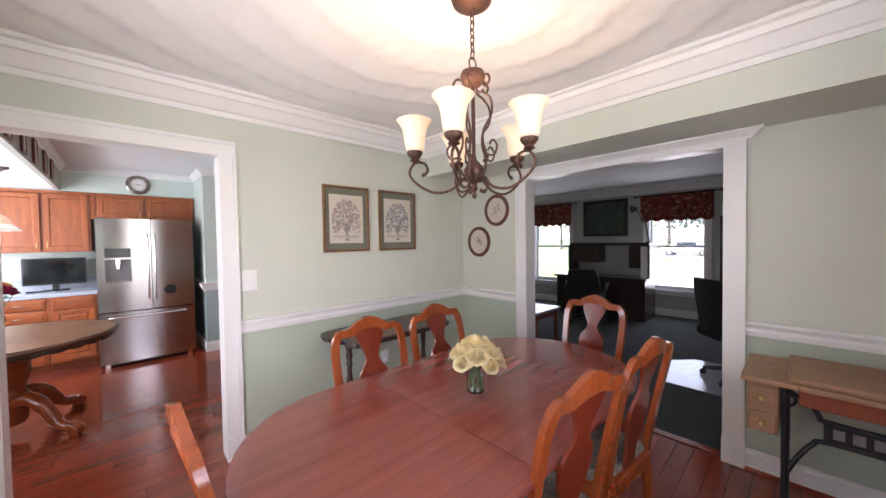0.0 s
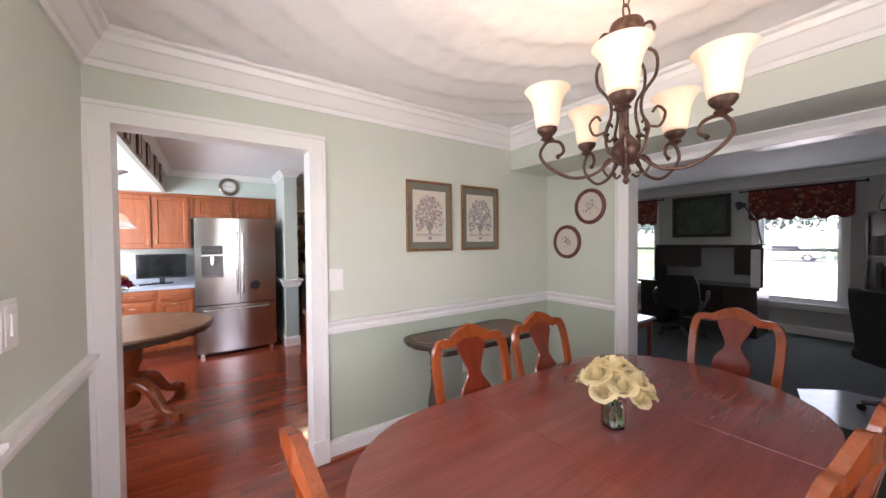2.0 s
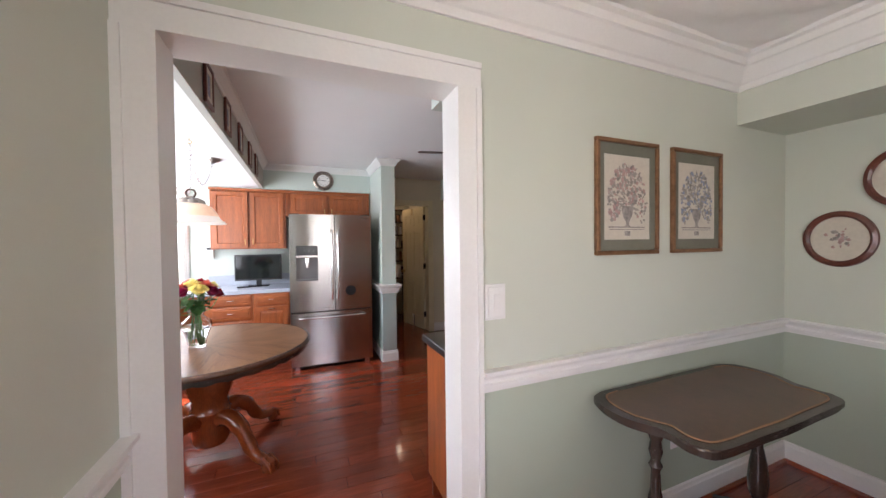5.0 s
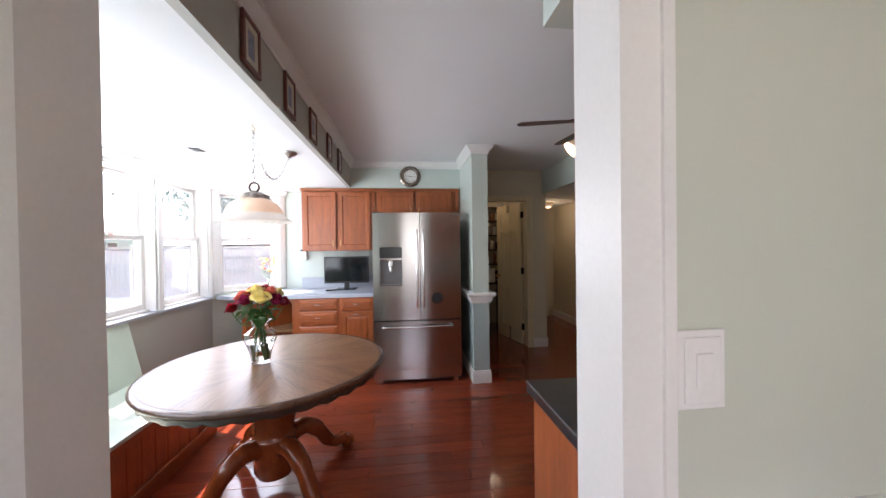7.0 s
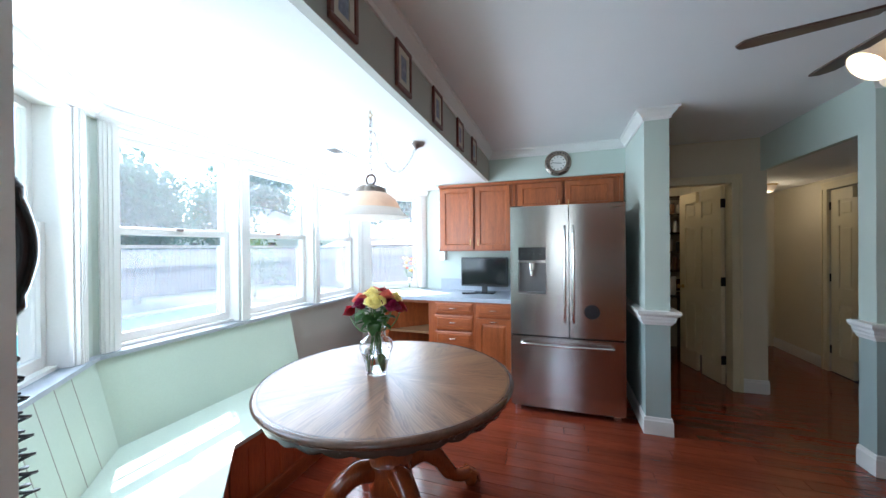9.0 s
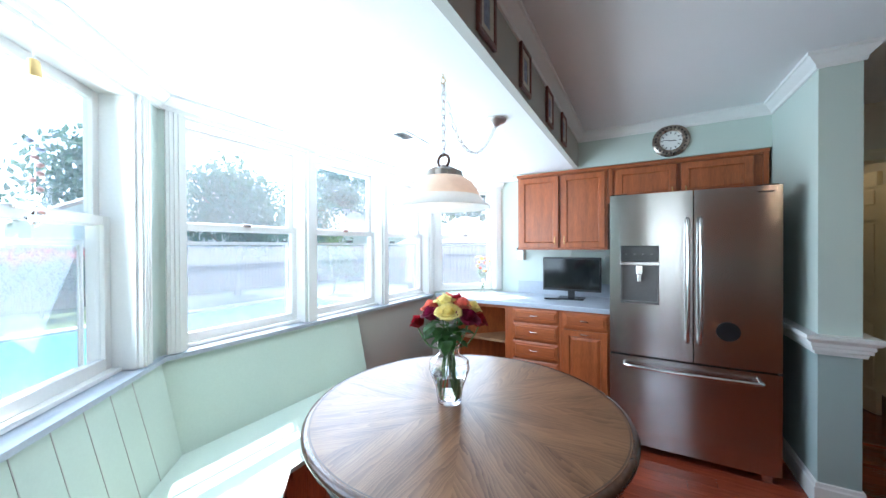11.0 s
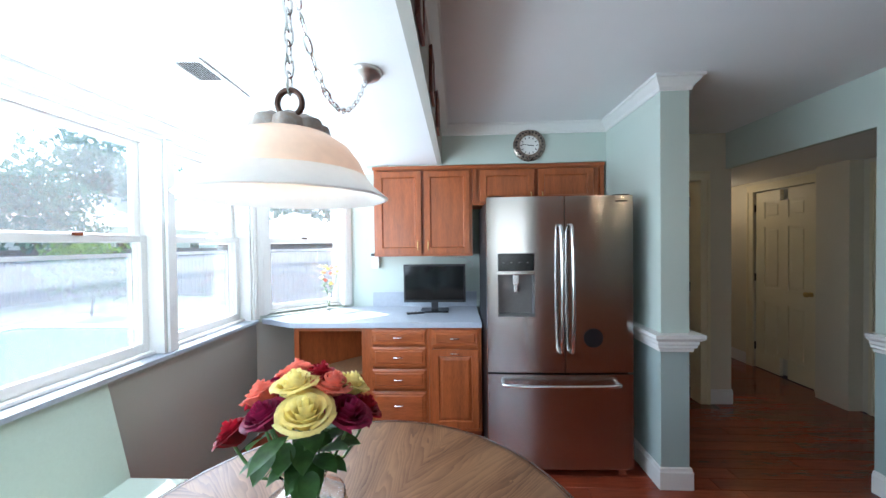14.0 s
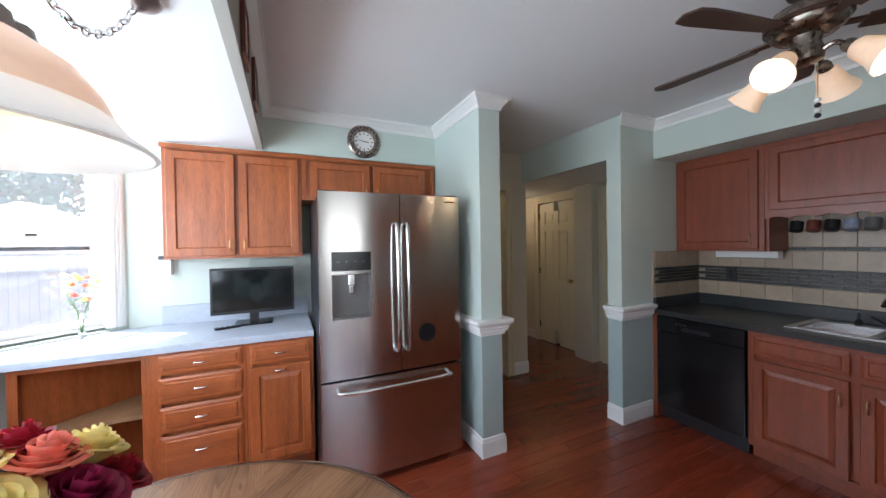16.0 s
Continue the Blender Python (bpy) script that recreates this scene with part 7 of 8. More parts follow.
six_panel("door_hall_1", "closed cream six-panel door in the hall", pose(3.615, 7.995, 0.008, 0, 0, -90), 0.68)
six_panel("door_hall_2", "closed cream six-panel door at the hall's corner", pose(3.615, 6.78, 0.008, 0, 0, -90), 0.67)
ps = thing("pantry_shelves", "dark wooden pantry shelves with goods", "shelf", pose(1.5, 8.25, 0))
part("side", boxes((0.0, 0.02, 0, 0.3, 0.8, 2.1)), "darkwood", ps)
part("side", boxes((0.9, 0.92, 0, 0.3, 0.8, 2.1)), "darkwood", ps)
for z in (0.85, 1.1, 1.35, 1.6, 1.85, 2.08):
    part("board", boxes((0.02, 0.9, 0, 0.3, z - 0.02, z)), "darkwood", ps)
rng = random.Random(21)
for z in (0.85, 1.1, 1.35, 1.6, 1.85):
    x = 0.08
    while x < 0.85:
        w = rng.uniform(0.04, 0.1)
        h = rng.uniform(0.08, 0.18)
        jar = thing(rng.choice(("storage_jar", "food_can")), "small container on a pantry shelf", "container", pose(1.5 + x + w / 2, 8.33, z), group="pantry goods")
        part("body", lathe([(w / 2 - 0.004, 0), (w / 2, 0.006), (w / 2, h - 0.02), (w / 2 - 0.006, h)], 12), rng.choice(("ink", "redframe", "paper", "goldframe", "iron", "vent")), jar, smooth=True)
        part("lid", lathe([(w / 2 - 0.004, h), (w / 2 - 0.002, h + 0.012), (w / 2 - 0.01, h + 0.014)], 12), rng.choice(("iron", "chrome")), jar, smooth=True)
        x += w + rng.uniform(0.01, 0.06)
pt = thing("paper_roll", "white paper towel roll in the pantry", "paper roll", pose(2.05, 7.95, 0.82))
part("roll", lathe([(0.02, 0.0), (0.06, 0.0), (0.06, 0.22), (0.02, 0.22)], 20, close=True), "white", pt, smooth=True)
ptb = thing("pantry_table", "low dark shelf unit in the pantry", "shelf", pose(1.6, 7.85, 0))
part("top", boxes((0.3, 0.62, 0, 0.35, 0.79, 0.82)), "darkwood", ptb)
for x in (0.31, 0.59):
    part("leg", boxes((x, x + 0.03, 0.01, 0.34, 0.0, 0.79)), "darkwood", ptb)

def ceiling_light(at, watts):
    """An unseen flush lamp with a glass bowl, added to brighten hall and pantry."""
    root = thing("ceiling_light", "unseen flush ceiling lamp added to brighten hall and pantry", "ceiling light", pose(*at))
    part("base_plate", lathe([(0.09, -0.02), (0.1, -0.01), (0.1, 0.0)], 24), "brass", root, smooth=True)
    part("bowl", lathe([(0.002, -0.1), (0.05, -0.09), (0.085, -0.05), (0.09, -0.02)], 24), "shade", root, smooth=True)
    bulb("added_fill_light", (at[0], at[1], at[2] - 0.14), watts * 0.8, (1.0, 0.80, 0.52), 0.06)


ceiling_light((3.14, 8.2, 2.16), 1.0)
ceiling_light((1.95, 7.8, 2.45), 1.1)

# ---- living room ----
for u0, u1 in ((0.42, 1.48), (2.84, 3.95)):
    m, _ = along((7.8, 5.4), (7.8, -1.0))
    vl = thing("window_valance", "burgundy floral scalloped valance on a dark rod", "valance", m)
    part("rod", tube([(u0 - 0.1, -0.09, 2.22), (u1 + 0.1, -0.09, 2.22)], 0.011, 8), "iron", vl, smooth=True)
    for x in (u0 - 0.1, u1 + 0.1):
        part("finial", lathe([(0.004, -0.025), (0.022, 0), (0.004, 0.025)], 12, at=(x, -0.09, 2.22)), "iron", vl, smooth=True)
    bm = bmesh.new()
    n = 72
    cols = []
    for k in range(n + 1):
        u = u0 + (u1 - u0) * k / n
        y = -0.09 - 0.022 * math.sin(k * 0.9) - 0.012 * math.sin(k * 2.3)
        low = 1.78 - 0.045 * abs(math.sin(k / n * math.pi * 6))
        cols.append([bm.verts.new((u, -0.09 + (y + 0.09) * f, 2.24 + (low - 2.24) * f)) for f in (0, 0.12, 0.4, 0.7, 1.0)])
    for a, b in zip(cols, cols[1:]):
        for j in range(4):
            bm.faces.new((a[j], b[j], b[j + 1], a[j + 1]))
    part("fabric", bm, "valance", vl, smooth=True)
    rng = random.Random(9)
    bm = bmesh.new()
    for k in range(90):
        u, z = rng.uniform(u0 + 0.02, u1 - 0.02), rng.uniform(1.82, 2.2)
        s = rng.uniform(0.01, 0.026)
        bm.faces.new([bm.verts.new((u + s * math.cos(j * 1.05 + k) * rng.uniform(0.6, 1.2), -0.128, z + s * math.sin(j * 1.05 + k))) for j in range(6)])
    tagged(part("flower_motif", bm, "valance_gold", vl), kind="stuff")
    bl = part("blind_slats", boxes(*[(u0 + 0.12, u1 - 0.12, 0.03, 0.055, 1.30 + 0.028 * k, 1.303 + 0.028 * k) for k in range(26)]), "vent", vl, "thin white blind slats")

rectangle_frame("landscape_painting", "dark landscape painting in a black wooden frame", pose(7.795, 3.24, 1.86, 0, 0, -90), 0.88, 0.74, 0.06, "darkwood", 0.0, sheet="painting", deep=0.04)
dk = thing("desk_hutch", "large dark wooden desk with a hutch over it", "desk", pose(6.95, 3.02, 0, 0, 0, -90))
# local x runs south, y east
part("desk_body", boxes((-0.85, -0.45, 0.0, 0.6, 0.0, 0.70), (0.35, 0.75, 0.0, 0.6, 0.0, 0.70), (-0.45, 0.35, 0.4, 0.6, 0.1, 0.70), bevel=0.004), "darkwood", dk)
part("desktop", boxes((-0.9, 0.78, -0.03, 0.62, 0.70, 0.74), bevel=0.006), "darkwood", dk)
part("hutch_top", boxes((-0.68, 0.76, 0.2, 0.62, 1.31, 1.36), bevel=0.004), "darkwood", dk)
part("hutch_cabinet", boxes((-0.68, -0.12, 0.25, 0.6, 0.98, 1.31), bevel=0.004), "darkwood", dk)
part("hutch_cabinet", boxes((0.42, 0.74, 0.25, 0.6, 0.90, 1.31), bevel=0.004), "darkwood", dk)
part("side_panel", boxes((-0.7, -0.66, 0.2, 0.62, 0.74, 1.31)), "darkwood", dk)
part("side_panel", boxes((0.73, 0.77, 0.2, 0.62, 0.74, 1.31)), "darkwood", dk)
part("back_board", boxes((-0.66, 0.73, 0.6, 0.615, 0.74, 1.31)), "lr_wall", dk, "pale back board")
for x in (-0.83, 0.37):
    for z in (0.08, 0.38):
        part("drawer_front", boxes((x, x + 0.36, -0.012, 0.0, z, z + 0.26), bevel=0.004), "darkwood", dk)
dl = thing("desk_lamp", "black jointed desk lamp on the hutch", "desk lamp", pose(7.3, 2.3, 1.36))
part("arm", tube([(0, 0, 0), (0.0, 0.06, 0.35), (0.0, 0.22, 0.62)], 0.012, 8), "black", dl, smooth=True)
part("arm_base", lathe([(0.05, 0.0), (0.05, 0.015), (0.015, 0.025)], 16), "black", dl, smooth=True)
part("head", lathe([(0.03, 0.08), (0.05, 0.04), (0.08, -0.02), (0.075, -0.02), (0.04, 0.04)], 18, close=True), "black", dl, smooth=True, at=pose(0, 0.25, 0.6, -40, 0, 0))
fc = thing("file_box", "white louvred box at the end of the desk", "box", pose(7.22, 2.33, 0.74))
part("case", boxes((-0.12, 0.12, -0.05, 0.05, 0.0, 0.55), bevel=0.004), "white", fc)
for k in range(12):
    part("louvre", boxes((-0.122, -0.118, -0.045, 0.045, 0.05 + 0.04 * k, 0.07 + 0.04 * k)), "vent", fc)


def office_chair(name, label, m, top=1.12):
    root = thing(name, label, "office chair", m)
    bm = bmesh.new()
    n = 14
    rows = []
    for k in range(n + 1):
        z = 0.5 + (top - 0.5) * k / n
        w = 0.26 * (1 - 0.25 * (k / n) ** 4)
        rows.append([bm.verts.new((x * w, -0.24 - 0.10 * (k / n) ** 1.5 + 0.05 * x * x + d, z)) for d in (-0.035, 0.035) for x in (-1, -0.5, 0, 0.5, 1)])
    for a, b in zip(rows, rows[1:]):
        for j in range(4):
            bm.faces.new((a[j], a[j + 1], b[j + 1], b[j]))
            bm.faces.new((a[5 + j], b[5 + j], b[6 + j], a[6 + j]))
        bm.faces.new((a[0], b[0], b[5], a[5]))
        bm.faces.new((a[4], a[9], b[9], b[4]))
    for r in (rows[0], rows[-1]):
        bm.faces.new((*r[:5], *r[9:4:-1]))
    part("backrest", bm, "chairback", root, smooth=True)
    part("seat", boxes((-0.27, 0.27, -0.26, 0.26, 0.42, 0.52), bevel=0.035), "chairback", root)
    part("column", lathe([(0.03, 0.1), (0.03, 0.42)], 14), "black", root, smooth=True)
    for s in (-1, 1):
        part("armrest", tube(smooth_line([(s * 0.27, -0.15, 0.47), (s * 0.33, -0.12, 0.6), (s * 0.32, 0.0, 0.68), (s * 0.31, 0.15, 0.67)], 4), 0.022, 8), "black", root, smooth=True)
    for k in range(5):
        a = radians(72 * k + 10)
        c, s = math.cos(a), math.sin(a)
        foot = part("star_leg", tube([(0, 0, 0.12), (0.16 * c, 0.16 * s, 0.1), (0.3 * c, 0.3 * s, 0.07)], [0.03, 0.024, 0.018], 8), "black", root, smooth=True)
        part("caster", lathe([(0.028, -0.012), (0.03, 0.0), (0.028, 0.012)], 14), "black", foot, smooth=True, at=pose(0.3 * c, 0.3 * s, 0.031, 90, 0, 20 * k))
    return root


office_chair("office_chair", "large black upholstered office chair on casters", pose(4.95, 0.86, 0, 0, 0, 222), 1.03)
office_chair("office_chair", "black office chair pushed to the dark desk", pose(6.35, 3.0, 0, 0, 0, -80), 0.94)
# the sheet's pale colour stands in for the window's reflection
cm = thing("chair_mat", "chair mat on the carpet, reflected light in its pale colour", "chair mat", pose(4.72, 1.1, 0.0))
part("sheet", prism([(-0.3, -0.55), (0.7, -0.55), (0.68, 0.2), (0.38, 0.46), (-0.27, 0.30)], 0.0, 0.006), "mat_plastic", cm)
bk = thing("bookcase", "dark wooden bookcase with leaning books", "bookcase", pose(7.42, 0.62, 0))
part("side", boxes((0, 0.34, 0.70, 0.72, 0.0, 1.78)), "darkwood", bk)
part("side", boxes((0, 0.34, -0.3, -0.28, 0.0, 1.78)), "darkwood", bk)
part("back", boxes((0.32, 0.34, -0.28, 0.70, 0.0, 1.78)), "darkwood", bk)
for z in (0.05, 0.42, 0.8, 1.2, 1.76):
    part("shelf", boxes((0, 0.32, -0.28, 0.70, z, z + 0.022)), "darkwood", bk)
rng = random.Random(2)
for z in (0.42, 0.8, 1.2):
    y = 1.29
    while y > 0.42:
        w, h = rng.uniform(0.02, 0.05), rng.uniform(0.2, 0.3)
        b = thing("book", "book standing on the dark bookcase", "book", pose(7.5, y, z + 0.023, rng.choice((0, 0, 0, 14)), 0, 0), group="books in the bookcase")
        part("cover", boxes((0, 0.17, -w, 0, 0, h), bevel=0.003), "greybook", b)
        part("pages", boxes((0.01, 0.165, -w + 0.003, -0.003, h, h + 0.002)), "paper", b)
        y -= w + rng.choice((0.002, 0.004, 0.08))
jr = thing("glass_jar", "clear glass jar on top of the bookcase", "jar", pose(7.55, 1.15, 1.782))
part("body", lathe([(0.06, 0.0), (0.09, 0.02), (0.1, 0.1), (0.07, 0.2), (0.05, 0.24), (0.045, 0.24), (0.06, 0.19), (0.09, 0.1), (0.08, 0.03), (0.001, 0.012)], 24), "glass", jr, smooth=True)
cf = thing("side_table", "low glass-topped wooden side table", "side table", pose(4.55, 3.15, 0))
part("top", boxes((-0.3, 0.3, -0.45, 0.32, 0.50, 0.53), bevel=0.006), "mat_plastic", cf)
for x in (-0.27, 0.23):
    for y in (-0.42, 0.25):
        part("leg", boxes((x, x + 0.04, y, y + 0.04, 0.0, 0.50), bevel=0.004), "redoak", cf)
part("apron", boxes((-0.26, 0.26, -0.41, 0.28, 0.42, 0.50)), "redoak", cf)
pr = thing("printer", "black box-shaped printer on the side table", "printer", pose(4.5, 3.2, 0.53))
part("case", boxes((-0.16, 0.16, -0.15, 0.12, 0.0, 0.2), bevel=0.012), "black", pr)
part("tray", boxes((-0.2, -0.16, -0.1, 0.08, 0.03, 0.05), bevel=0.003), "black", pr)

# ---- tiles behind the sink ----
bs = part("backsplash", boxes((3.560, 3.569, 3.86, 5.815, 0.985, 1.64), (2.935, 3.560, 5.808, 5.819, 0.985, 1.37)), "grout")
tagged(bs, "beige stone tiles with a dark glass mosaic band", "backsplash", kind="structure")
tagged(part("tile_edge", boxes((2.918, 2.934, 5.806, 5.819, 0.985, 1.38), bevel=0.003), "tile"), "rounded beige edge tile strip", "tile edge", kind="structure")
tile_meshes = {}


def tile(wide, high, deep, material, m):
    key = (round(wide, 4), round(high, 4), material)
    if key not in tile_meshes:
        bm = boxes((0, wide, -deep, 0, 0, high))
        es = [e for e in bm.edges if all(v.co.y < -deep + 0.0005 for v in e.verts)]
        bmesh.ops.bevel(bm, geom=es, offset=0.0014, segments=1, affect="EDGES")
        me = bpy.data.meshes.new("tile")
        bm.to_mesh(me)
        bm.free()
        me.materials.append(M[material])
        tile_meshes[key] = me
    ob = new("tile" if material == "tile" else "mosaic_tile", tile_meshes[key])
    ob.parent, ob.matrix_basis = bs, m


for base, turn, length in ((Vector((3.560, 5.806, 0)), -90, 1.9), (Vector((2.937, 5.808, 0)), 0, 0.62)):
    start = pose(base.x, base.y, 0, 0, 0, turn)
    for z0, z1 in ((0.988, 1.1), (1.236, 1.366)) + (((1.4, 1.515), (1.518, 1.636)) if turn else ()):
        n = round(length / 0.152)
        for k in range(n):
            w = length / n
            tile(w - 0.003, z1 - z0 - 0.003, 0.006, "tile", start @ pose(k * w, 0, z0))
    for row in range(5):
        n = round(length / 0.11)
        w = length / n
        for k in range(n):
            if (k + 0.5) * w < length:
                tile(w - 0.003, 0.0235, 0.007, "mosaic", start @ pose(k * w + (w / 2 if row % 2 and k < n - 1 else 0) * 0.999, 0, 1.103 + 0.0266 * row))
    if turn:
        n = round(length / 0.1)
        for k in range(n):
            tile(length / n - 0.003, 0.022, 0.007, "mosaic", start @ pose(k * length / n, 0, 1.372))

# ---- outdoors ----
GZ = -0.4
gnd = part("ground", boxes((-400, 400, -400, 400, GZ - 1, GZ)), "grass")
tagged(gnd, "wide green lawn round the house", "lawn", kind="structure")
tagged(part("patio", boxes((-10.5, -1.75, -6, 13, GZ, GZ + 0.03)), "concrete"), "pale concrete patio round the pool", "patio", kind="structure")
tagged(part("pool_water", boxes((-9.9, -4.6, -3, 11.2, GZ + 0.03, GZ + 0.045)), "pool"), "light blue swimming pool", "pool", kind="structure")
cp = thing("pool_coping", "white stone coping round the pool", "pool coping")
for x0, x1, y0, y1 in ((-10.25, -9.9, -3.3, 11.5), (-4.6, -4.25, -3.3, 11.5), (-9.9, -4.6, 11.2, 11.5), (-9.9, -4.6, -3.3, -3.0)):
    part("coping_stone", boxes((x0, x1, y0, y1, GZ + 0.03, GZ + 0.1), bevel=0.02), "siding", cp)
fe = thing("fence", "weathered brown board fence behind the pool", "fence")
bm = boxes((-0.07, 0.07, -0.012, 0.012, 0, 1.85), bevel=0.004)
me = bpy.data.meshes.new("fence_board")
bm.to_mesh(me)
bm.free()
me.materials.append(M["fence"])
for k in range(150):
    ob = new("board", me)
    ob.parent = fe
    ob.matrix_basis = pose(-14.5, -6.5 + k * 0.155, GZ, 0, 0, 90)
for k in range(82):
    ob = new("board", me)
    ob.parent = fe
    ob.matrix_basis = pose(-14.5 + k * 0.155, 16.9 if k < 52 else 14.2, GZ)
for z in (0.4, 1.4):
    part("rail", boxes((-14.56, -14.52, -6.5, 16.8, GZ + z, GZ + z + 0.08)), "fence", fe)


def tree(name, label, at, height, spread, seed, leaves=900, trunk=0.12, material="foliage", low=0.35):
    """A tapered trunk with limbs and many small leaf clumps round their ends."""
    rng = random.Random(seed)
    root = thing(name, label, "tree", pose(*at))
    part("trunk", tube([(0, 0, 0), (0.05, 0.03, height * 0.25), (0.0, 0.1, height * 0.5), (0.08, 0.0, height * 0.85)], [trunk, trunk * 0.8, trunk * 0.55, trunk * 0.15], 10), "bark", root, smooth=True)
    bm, ends = bmesh.new(), []
    for k in range(11):
        a = k * 2.4
        z0 = height * (0.25 + 0.05 * k)
        r = spread * (0.5 + 0.45 * rng.random()) * (1 - 0.35 * k / 11)
        end = Vector((r * math.cos(a), r * math.sin(a), min(height * 0.95, z0 + height * 0.22)))
        tube(smooth_line([(0, 0.05, z0), end * 0.5 + Vector((0, 0, z0 * 0.45)), end], 3), trunk * 0.28, 6, bm)
        ends.append(end)
    part("limbs", bm, "bark", root, smooth=True)
    bm = bmesh.new()
    ends.append(Vector((0, 0, height * 0.93)))
    for k in range(leaves):
        e = rng.choice(ends)
        p = e + Vector((rng.gauss(0, 1), rng.gauss(0, 1), rng.gauss(0, 0.75))) * spread * 0.27
        if p.z < height * low * 0.8:
            continue
        s = rng.uniform(0.06, 0.15) * spread / 1.6
        q = Euler((rng.uniform(0, 3), rng.uniform(0, 3), rng.uniform(0, 6))).to_matrix()
        v = [bm.verts.new(p + q @ Vector(c) * s) for c in ((-1, 0, 0), (0, 0.55, 0.2), (1, 0, 0), (0, -0.55, 0.2))]
        bm.faces.new(v)
    part("crown", bm, material, root, "leafy green crown")
    return root


tree("garden_tree", "broad round garden tree before the fence", (-12.8, 10.6, GZ), 4.5, 1.6, 1, 4200, low=0.3)
tree("garden_tree", "broad round garden tree behind the fence", (-16.5, 16.5, GZ), 4.6, 2.0, 2, 2600)
tree("garden_tree", "tall tree behind the fence", (-27, 4.0, GZ), 6.3, 3.0, 3, 2800)
tree("garden_tree", "tall tree behind the fence", (-24, 26, GZ), 8.5, 3.4, 4, 2800)
tree("garden_tree", "tall tree behind the shed", (-10, 27, GZ), 7.5, 3.6, 5, 2800)
tree("garden_tree", "tall tree behind the pale house", (-38, 14, GZ), 10.0, 4.4, 6, 2800)
tree("shrub", "bright rounded green shrub by the pool", (-9.9, 12.7, GZ), 1.9, 1.05, 7, 1500, 0.04, "fresh_leaves", low=0.05)
tree("shrub", "low rounded green shrub by the fence", (-13.4, 8.2, GZ), 1.2, 0.8, 8, 900, 0.04, low=0.05)
for k, y in enumerate((3.7, 4.7, 5.7, 6.7)):
    bush = tree("flowering_shrub", "green shrub topped with red blossoms by the fence", (-12.9, y, GZ), 1.55, 0.75, 9 + k, 1000, 0.04, low=0.05)
    rng = random.Random(40 + k)
    bm = bmesh.new()
    for _ in range(240):
        p = Vector((rng.gauss(0, 0.32), rng.gauss(0, 0.36), 1.62 + rng.gauss(0, 0.12)))
        q = Euler((rng.uniform(0, 3), rng.uniform(0, 3), rng.uniform(0, 6))).to_matrix()
        bm.faces.new([bm.verts.new(p + q @ Vector(c) * rng.uniform(0.03, 0.06)) for c in ((-1, 0, 0), (0, 0.8, 0.2), (1, 0, 0), (0, -0.8, 0.2))])
    tagged(part("blossoms", bm, "redflower", bush, "red blossoms"), kind="stuff")


def small_house(name, label, at, wx, wy, high, roof, category="house", gable=False):
    root = thing(name, label, category, pose(*at))
    part("wall", boxes((-wx, wx, -wy, wy, 0, high)), "siding" if category == "house" else "fence", root)
    bm = bmesh.new()
    e = 0.35
    v = [bm.verts.new(p) for p in ((-wx - e, -wy - e, high), (wx + e, -wy - e, high), (wx + e, wy + e, high), (-wx - e, wy + e, high), (0, -wy * 0.3, high + roof), (0, wy * 0.3, high + roof))]
    if gable:
        v[4].co, v[5].co = (-wx - e, 0, high + roof), (wx + e, 0, high + roof)
        end = bmesh.new()
        ends = [[end.verts.new((s * (wx - 0.01), y, z)) for y, z in ((-wy, high), (wy, high), (0, high + roof * wy / (wy + e)))] for s in (-1, 1)]
        for tri in ends:
            end.faces.new(tri)
        for k in range(3):
            end.faces.new((ends[0][k], ends[0][(k + 1) % 3], ends[1][(k + 1) % 3], ends[1][k]))
        part("gable_wall", end, "siding", root)
    for f in ((0, 1, 5, 4), (2, 3, 4, 5)) if gable else ((0, 1, 4), (1, 2, 5, 4), (2, 3, 5), (3, 0, 4, 5), (3, 2, 1, 0)):
        bm.faces.new([v[k] for k in f])
    if gable:
        bmesh.ops.solidify(bm, geom=bm.faces[:], thickness=0.12)
    part("roof", bm, "roof", root)
    for s in (-1, 1):
        for y in (-wy * 0.5, wy * 0.5):
            w = part("window", boxes((s * wx - 0.03, s * wx + 0.03, y - 0.45, y + 0.45, high * 0.4, high * 0.8)), "white", root)
            part("pane", boxes((s * wx - 0.036, s * wx + 0.036, y - 0.38, y + 0.38, high * 0.43, high * 0.77)), "screen", w)
        w = part("window", boxes((-0.45, 0.45, s * wy - 0.03, s * wy + 0.03, high * 0.4, high * 0.8)), "white", root)
        part("pane", boxes((-0.38, 0.38, s * wy - 0.036, s * wy + 0.036, high * 0.43, high * 0.77)), "screen", w)
    return root


small_house("garden_pavilion", "garden pavilion with a pale hipped roof", (-5.6, 16.0, GZ), 2.0, 1.5, 1.95, 1.1, "pavilion")
small_house("neighbour_house", "pale neighbour house with a wide gable behind the fence", (-27, 13.4, GZ), 3, 6, 3.2, 3.4, gable=True)
small_house("neighbour_house", "pale neighbour house behind the trees", (-22, 24, GZ), 4, 5, 3.0, 2.2)
# street side
tagged(part("road", boxes((37, 44, -60, 60, GZ, GZ + 0.01)), "asphalt"), "grey street before the house", "road", kind="structure")
tagged(part("driveway", boxes((9, 37, -4, 7, GZ, GZ + 0.008)), "concrete"), "pale concrete drive", "driveway", kind="structure")
for k, (x, y) in enumerate(((48, 5), (50, 17), (49, -8), (54, 28), (47, 11))):
    tree("street_tree", "leafy street tree across the road", (x, y, GZ), 9 + k % 3, 4.6, 20 + k, 2600, 0.22)
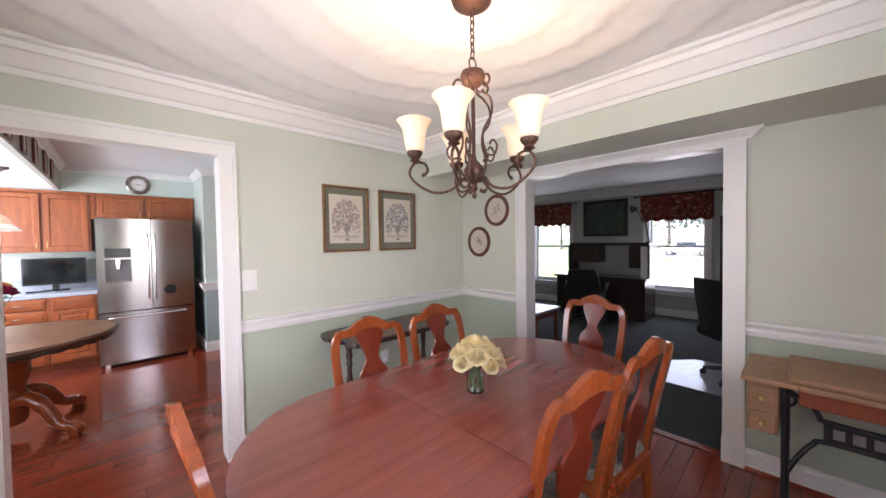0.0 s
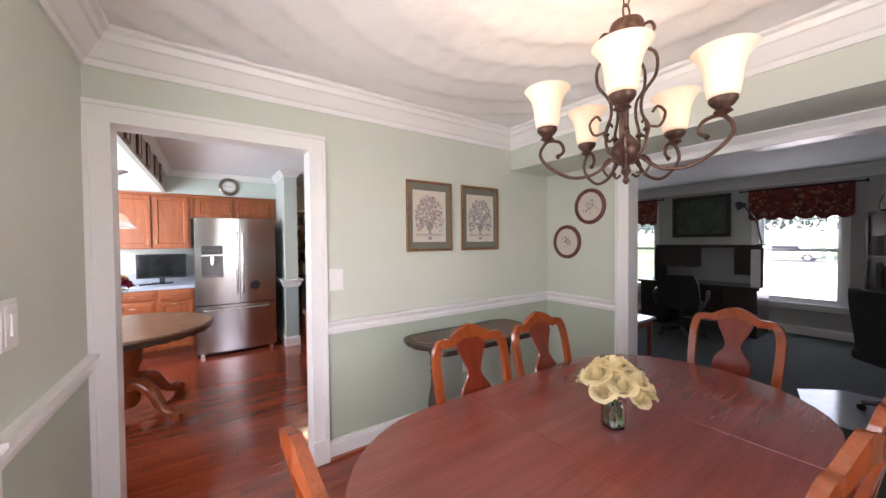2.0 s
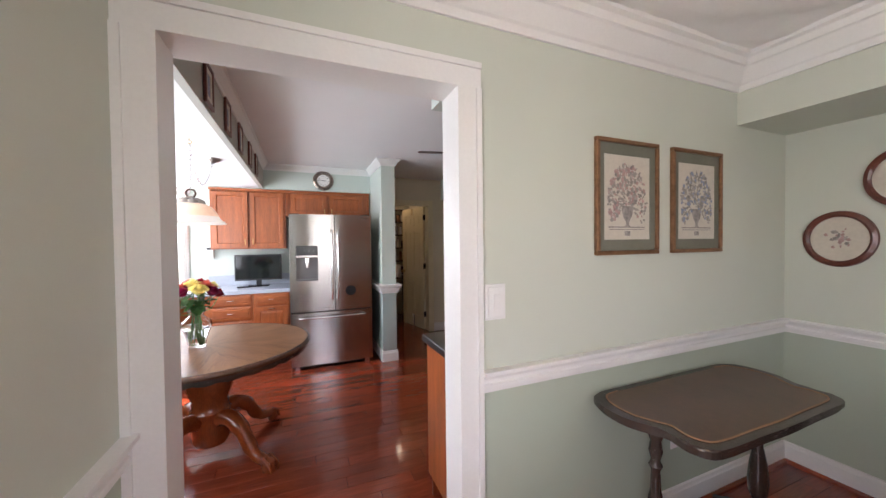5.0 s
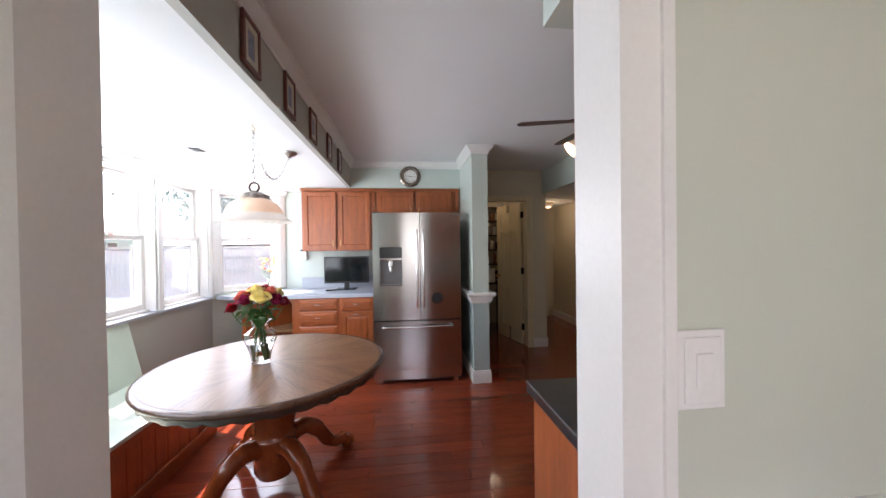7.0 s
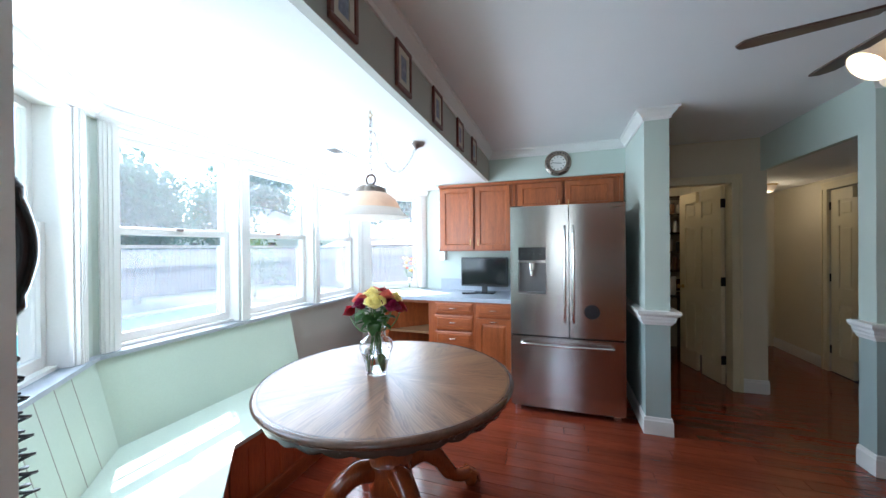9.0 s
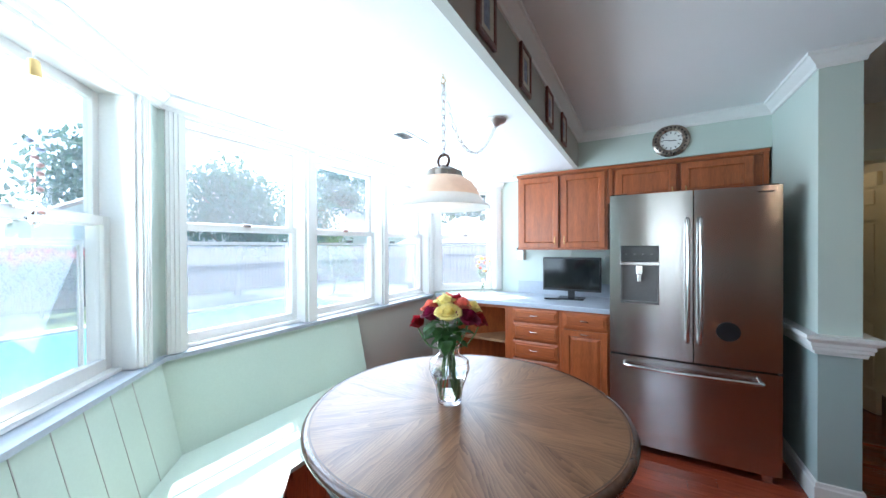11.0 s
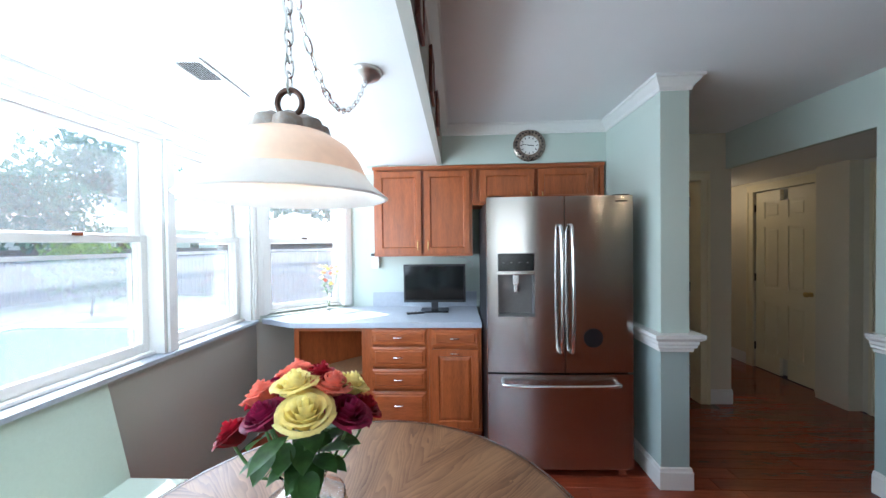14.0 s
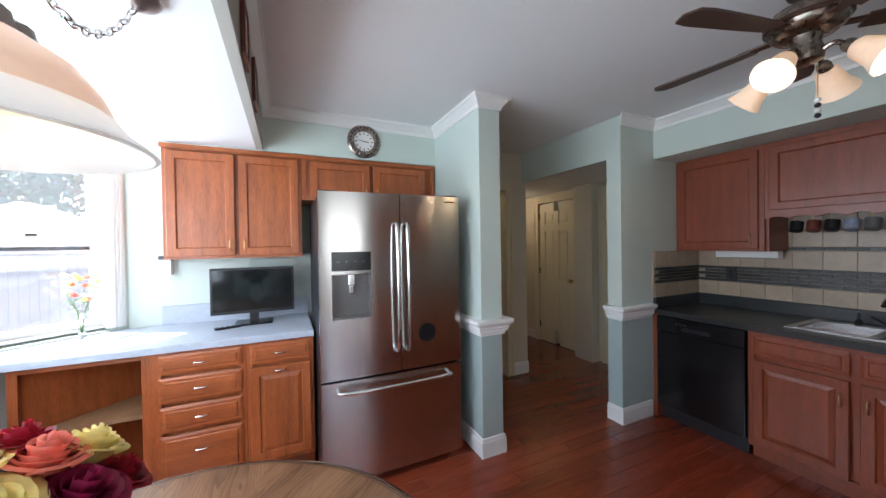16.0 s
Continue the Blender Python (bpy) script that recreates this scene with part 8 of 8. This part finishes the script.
sp = thing("utility_pole", "slim pale pole at the roadside", "pole", pose(19.0, 3.0, GZ))
part("pole", lathe([(0.09, 0), (0.06, 5.5)], 10), "siding", sp)
part("cap", lathe([(0.08, 5.5), (0.02, 5.6)], 10), "siding", sp)
cr = thing("parked_car", "white car parked by the street", "car", pose(40.5, 8.0, GZ, 0, 0, 90))
side = [(-2.1, 0.35), (-2.1, 0.75), (-1.5, 0.9), (-0.9, 1.4), (0.7, 1.42), (1.4, 0.95), (2.1, 0.85), (2.15, 0.35)]
bm = bmesh.new()
a = [bm.verts.new((x, -0.85, z)) for x, z in side]
b = [bm.verts.new((x, 0.85, z)) for x, z in side]
bm.faces.new(a)
bm.faces.new(b[::-1])
for k in range(len(side)):
    bm.faces.new((a[k], a[(k + 1) % len(side)], b[(k + 1) % len(side)], b[k]))
bmesh.ops.bevel(bm, geom=list(bm.edges), offset=0.06, segments=2, affect="EDGES")
part("body", bm, "car", cr, smooth=True)
for s in (-1, 1):
    part("window", boxes((-0.85, 0.75, s * 0.855 - 0.004, s * 0.855 + 0.004, 0.95, 1.32)), "screen", cr)
    for x in (-1.35, 1.35):
        w = part("wheel", lathe([(0.32, -0.1), (0.33, 0.0), (0.32, 0.1)], 20), "black", cr, smooth=True, at=pose(x, s * 0.8, 0.33, 90, 0, 0))
        part("rim", lathe([(0.2, -0.11), (0.2, 0.11)], 16), "steel", w, smooth=True)

# ---- floor planks ----


def planks(x0, x1, y0, y1, wide=0.1, holes=()):
    rng = random.Random(5)
    meshes = {}
    n = round((y1 - y0) / wide)
    w = (y1 - y0) / n
    for k in range(n):
        y = y0 + k * w
        x = x0 - rng.random() * 0.9
        while x < x1:
            length = rng.choice((0.9, 1.2, 1.5))
            a, b = max(x, x0), min(x + length, x1)
            x += length
            if b - a < 0.02 or any(h[0] < (a + b) / 2 < h[1] and h[2] < y + w / 2 < h[3] for h in holes):
                continue
            key = (round(b - a, 3), round(w, 4))
            if key not in meshes:
                bm = boxes((0.0006, b - a - 0.0006, 0.0006, w - 0.0006, -0.014, 0))
                es = [e for e in bm.edges if all(v.co.z > -0.001 for v in e.verts)]
                bmesh.ops.bevel(bm, geom=es, offset=0.0012, segments=1, affect="EDGES")
                me = bpy.data.meshes.new("plank")
                bm.to_mesh(me)
                bm.free()
                me.materials.append(M["cherry"])
                meshes[key] = me
            ob = new("plank", meshes[key])
            ob.parent = floor
            ob.location = (a, y, 0)


planks(0.0, 3.36, -0.15, 3.14)
planks(-1.45, 3.57, 3.14, 7.05)
planks(1.48, 3.6, 7.05, 9.0, wide=0.2)
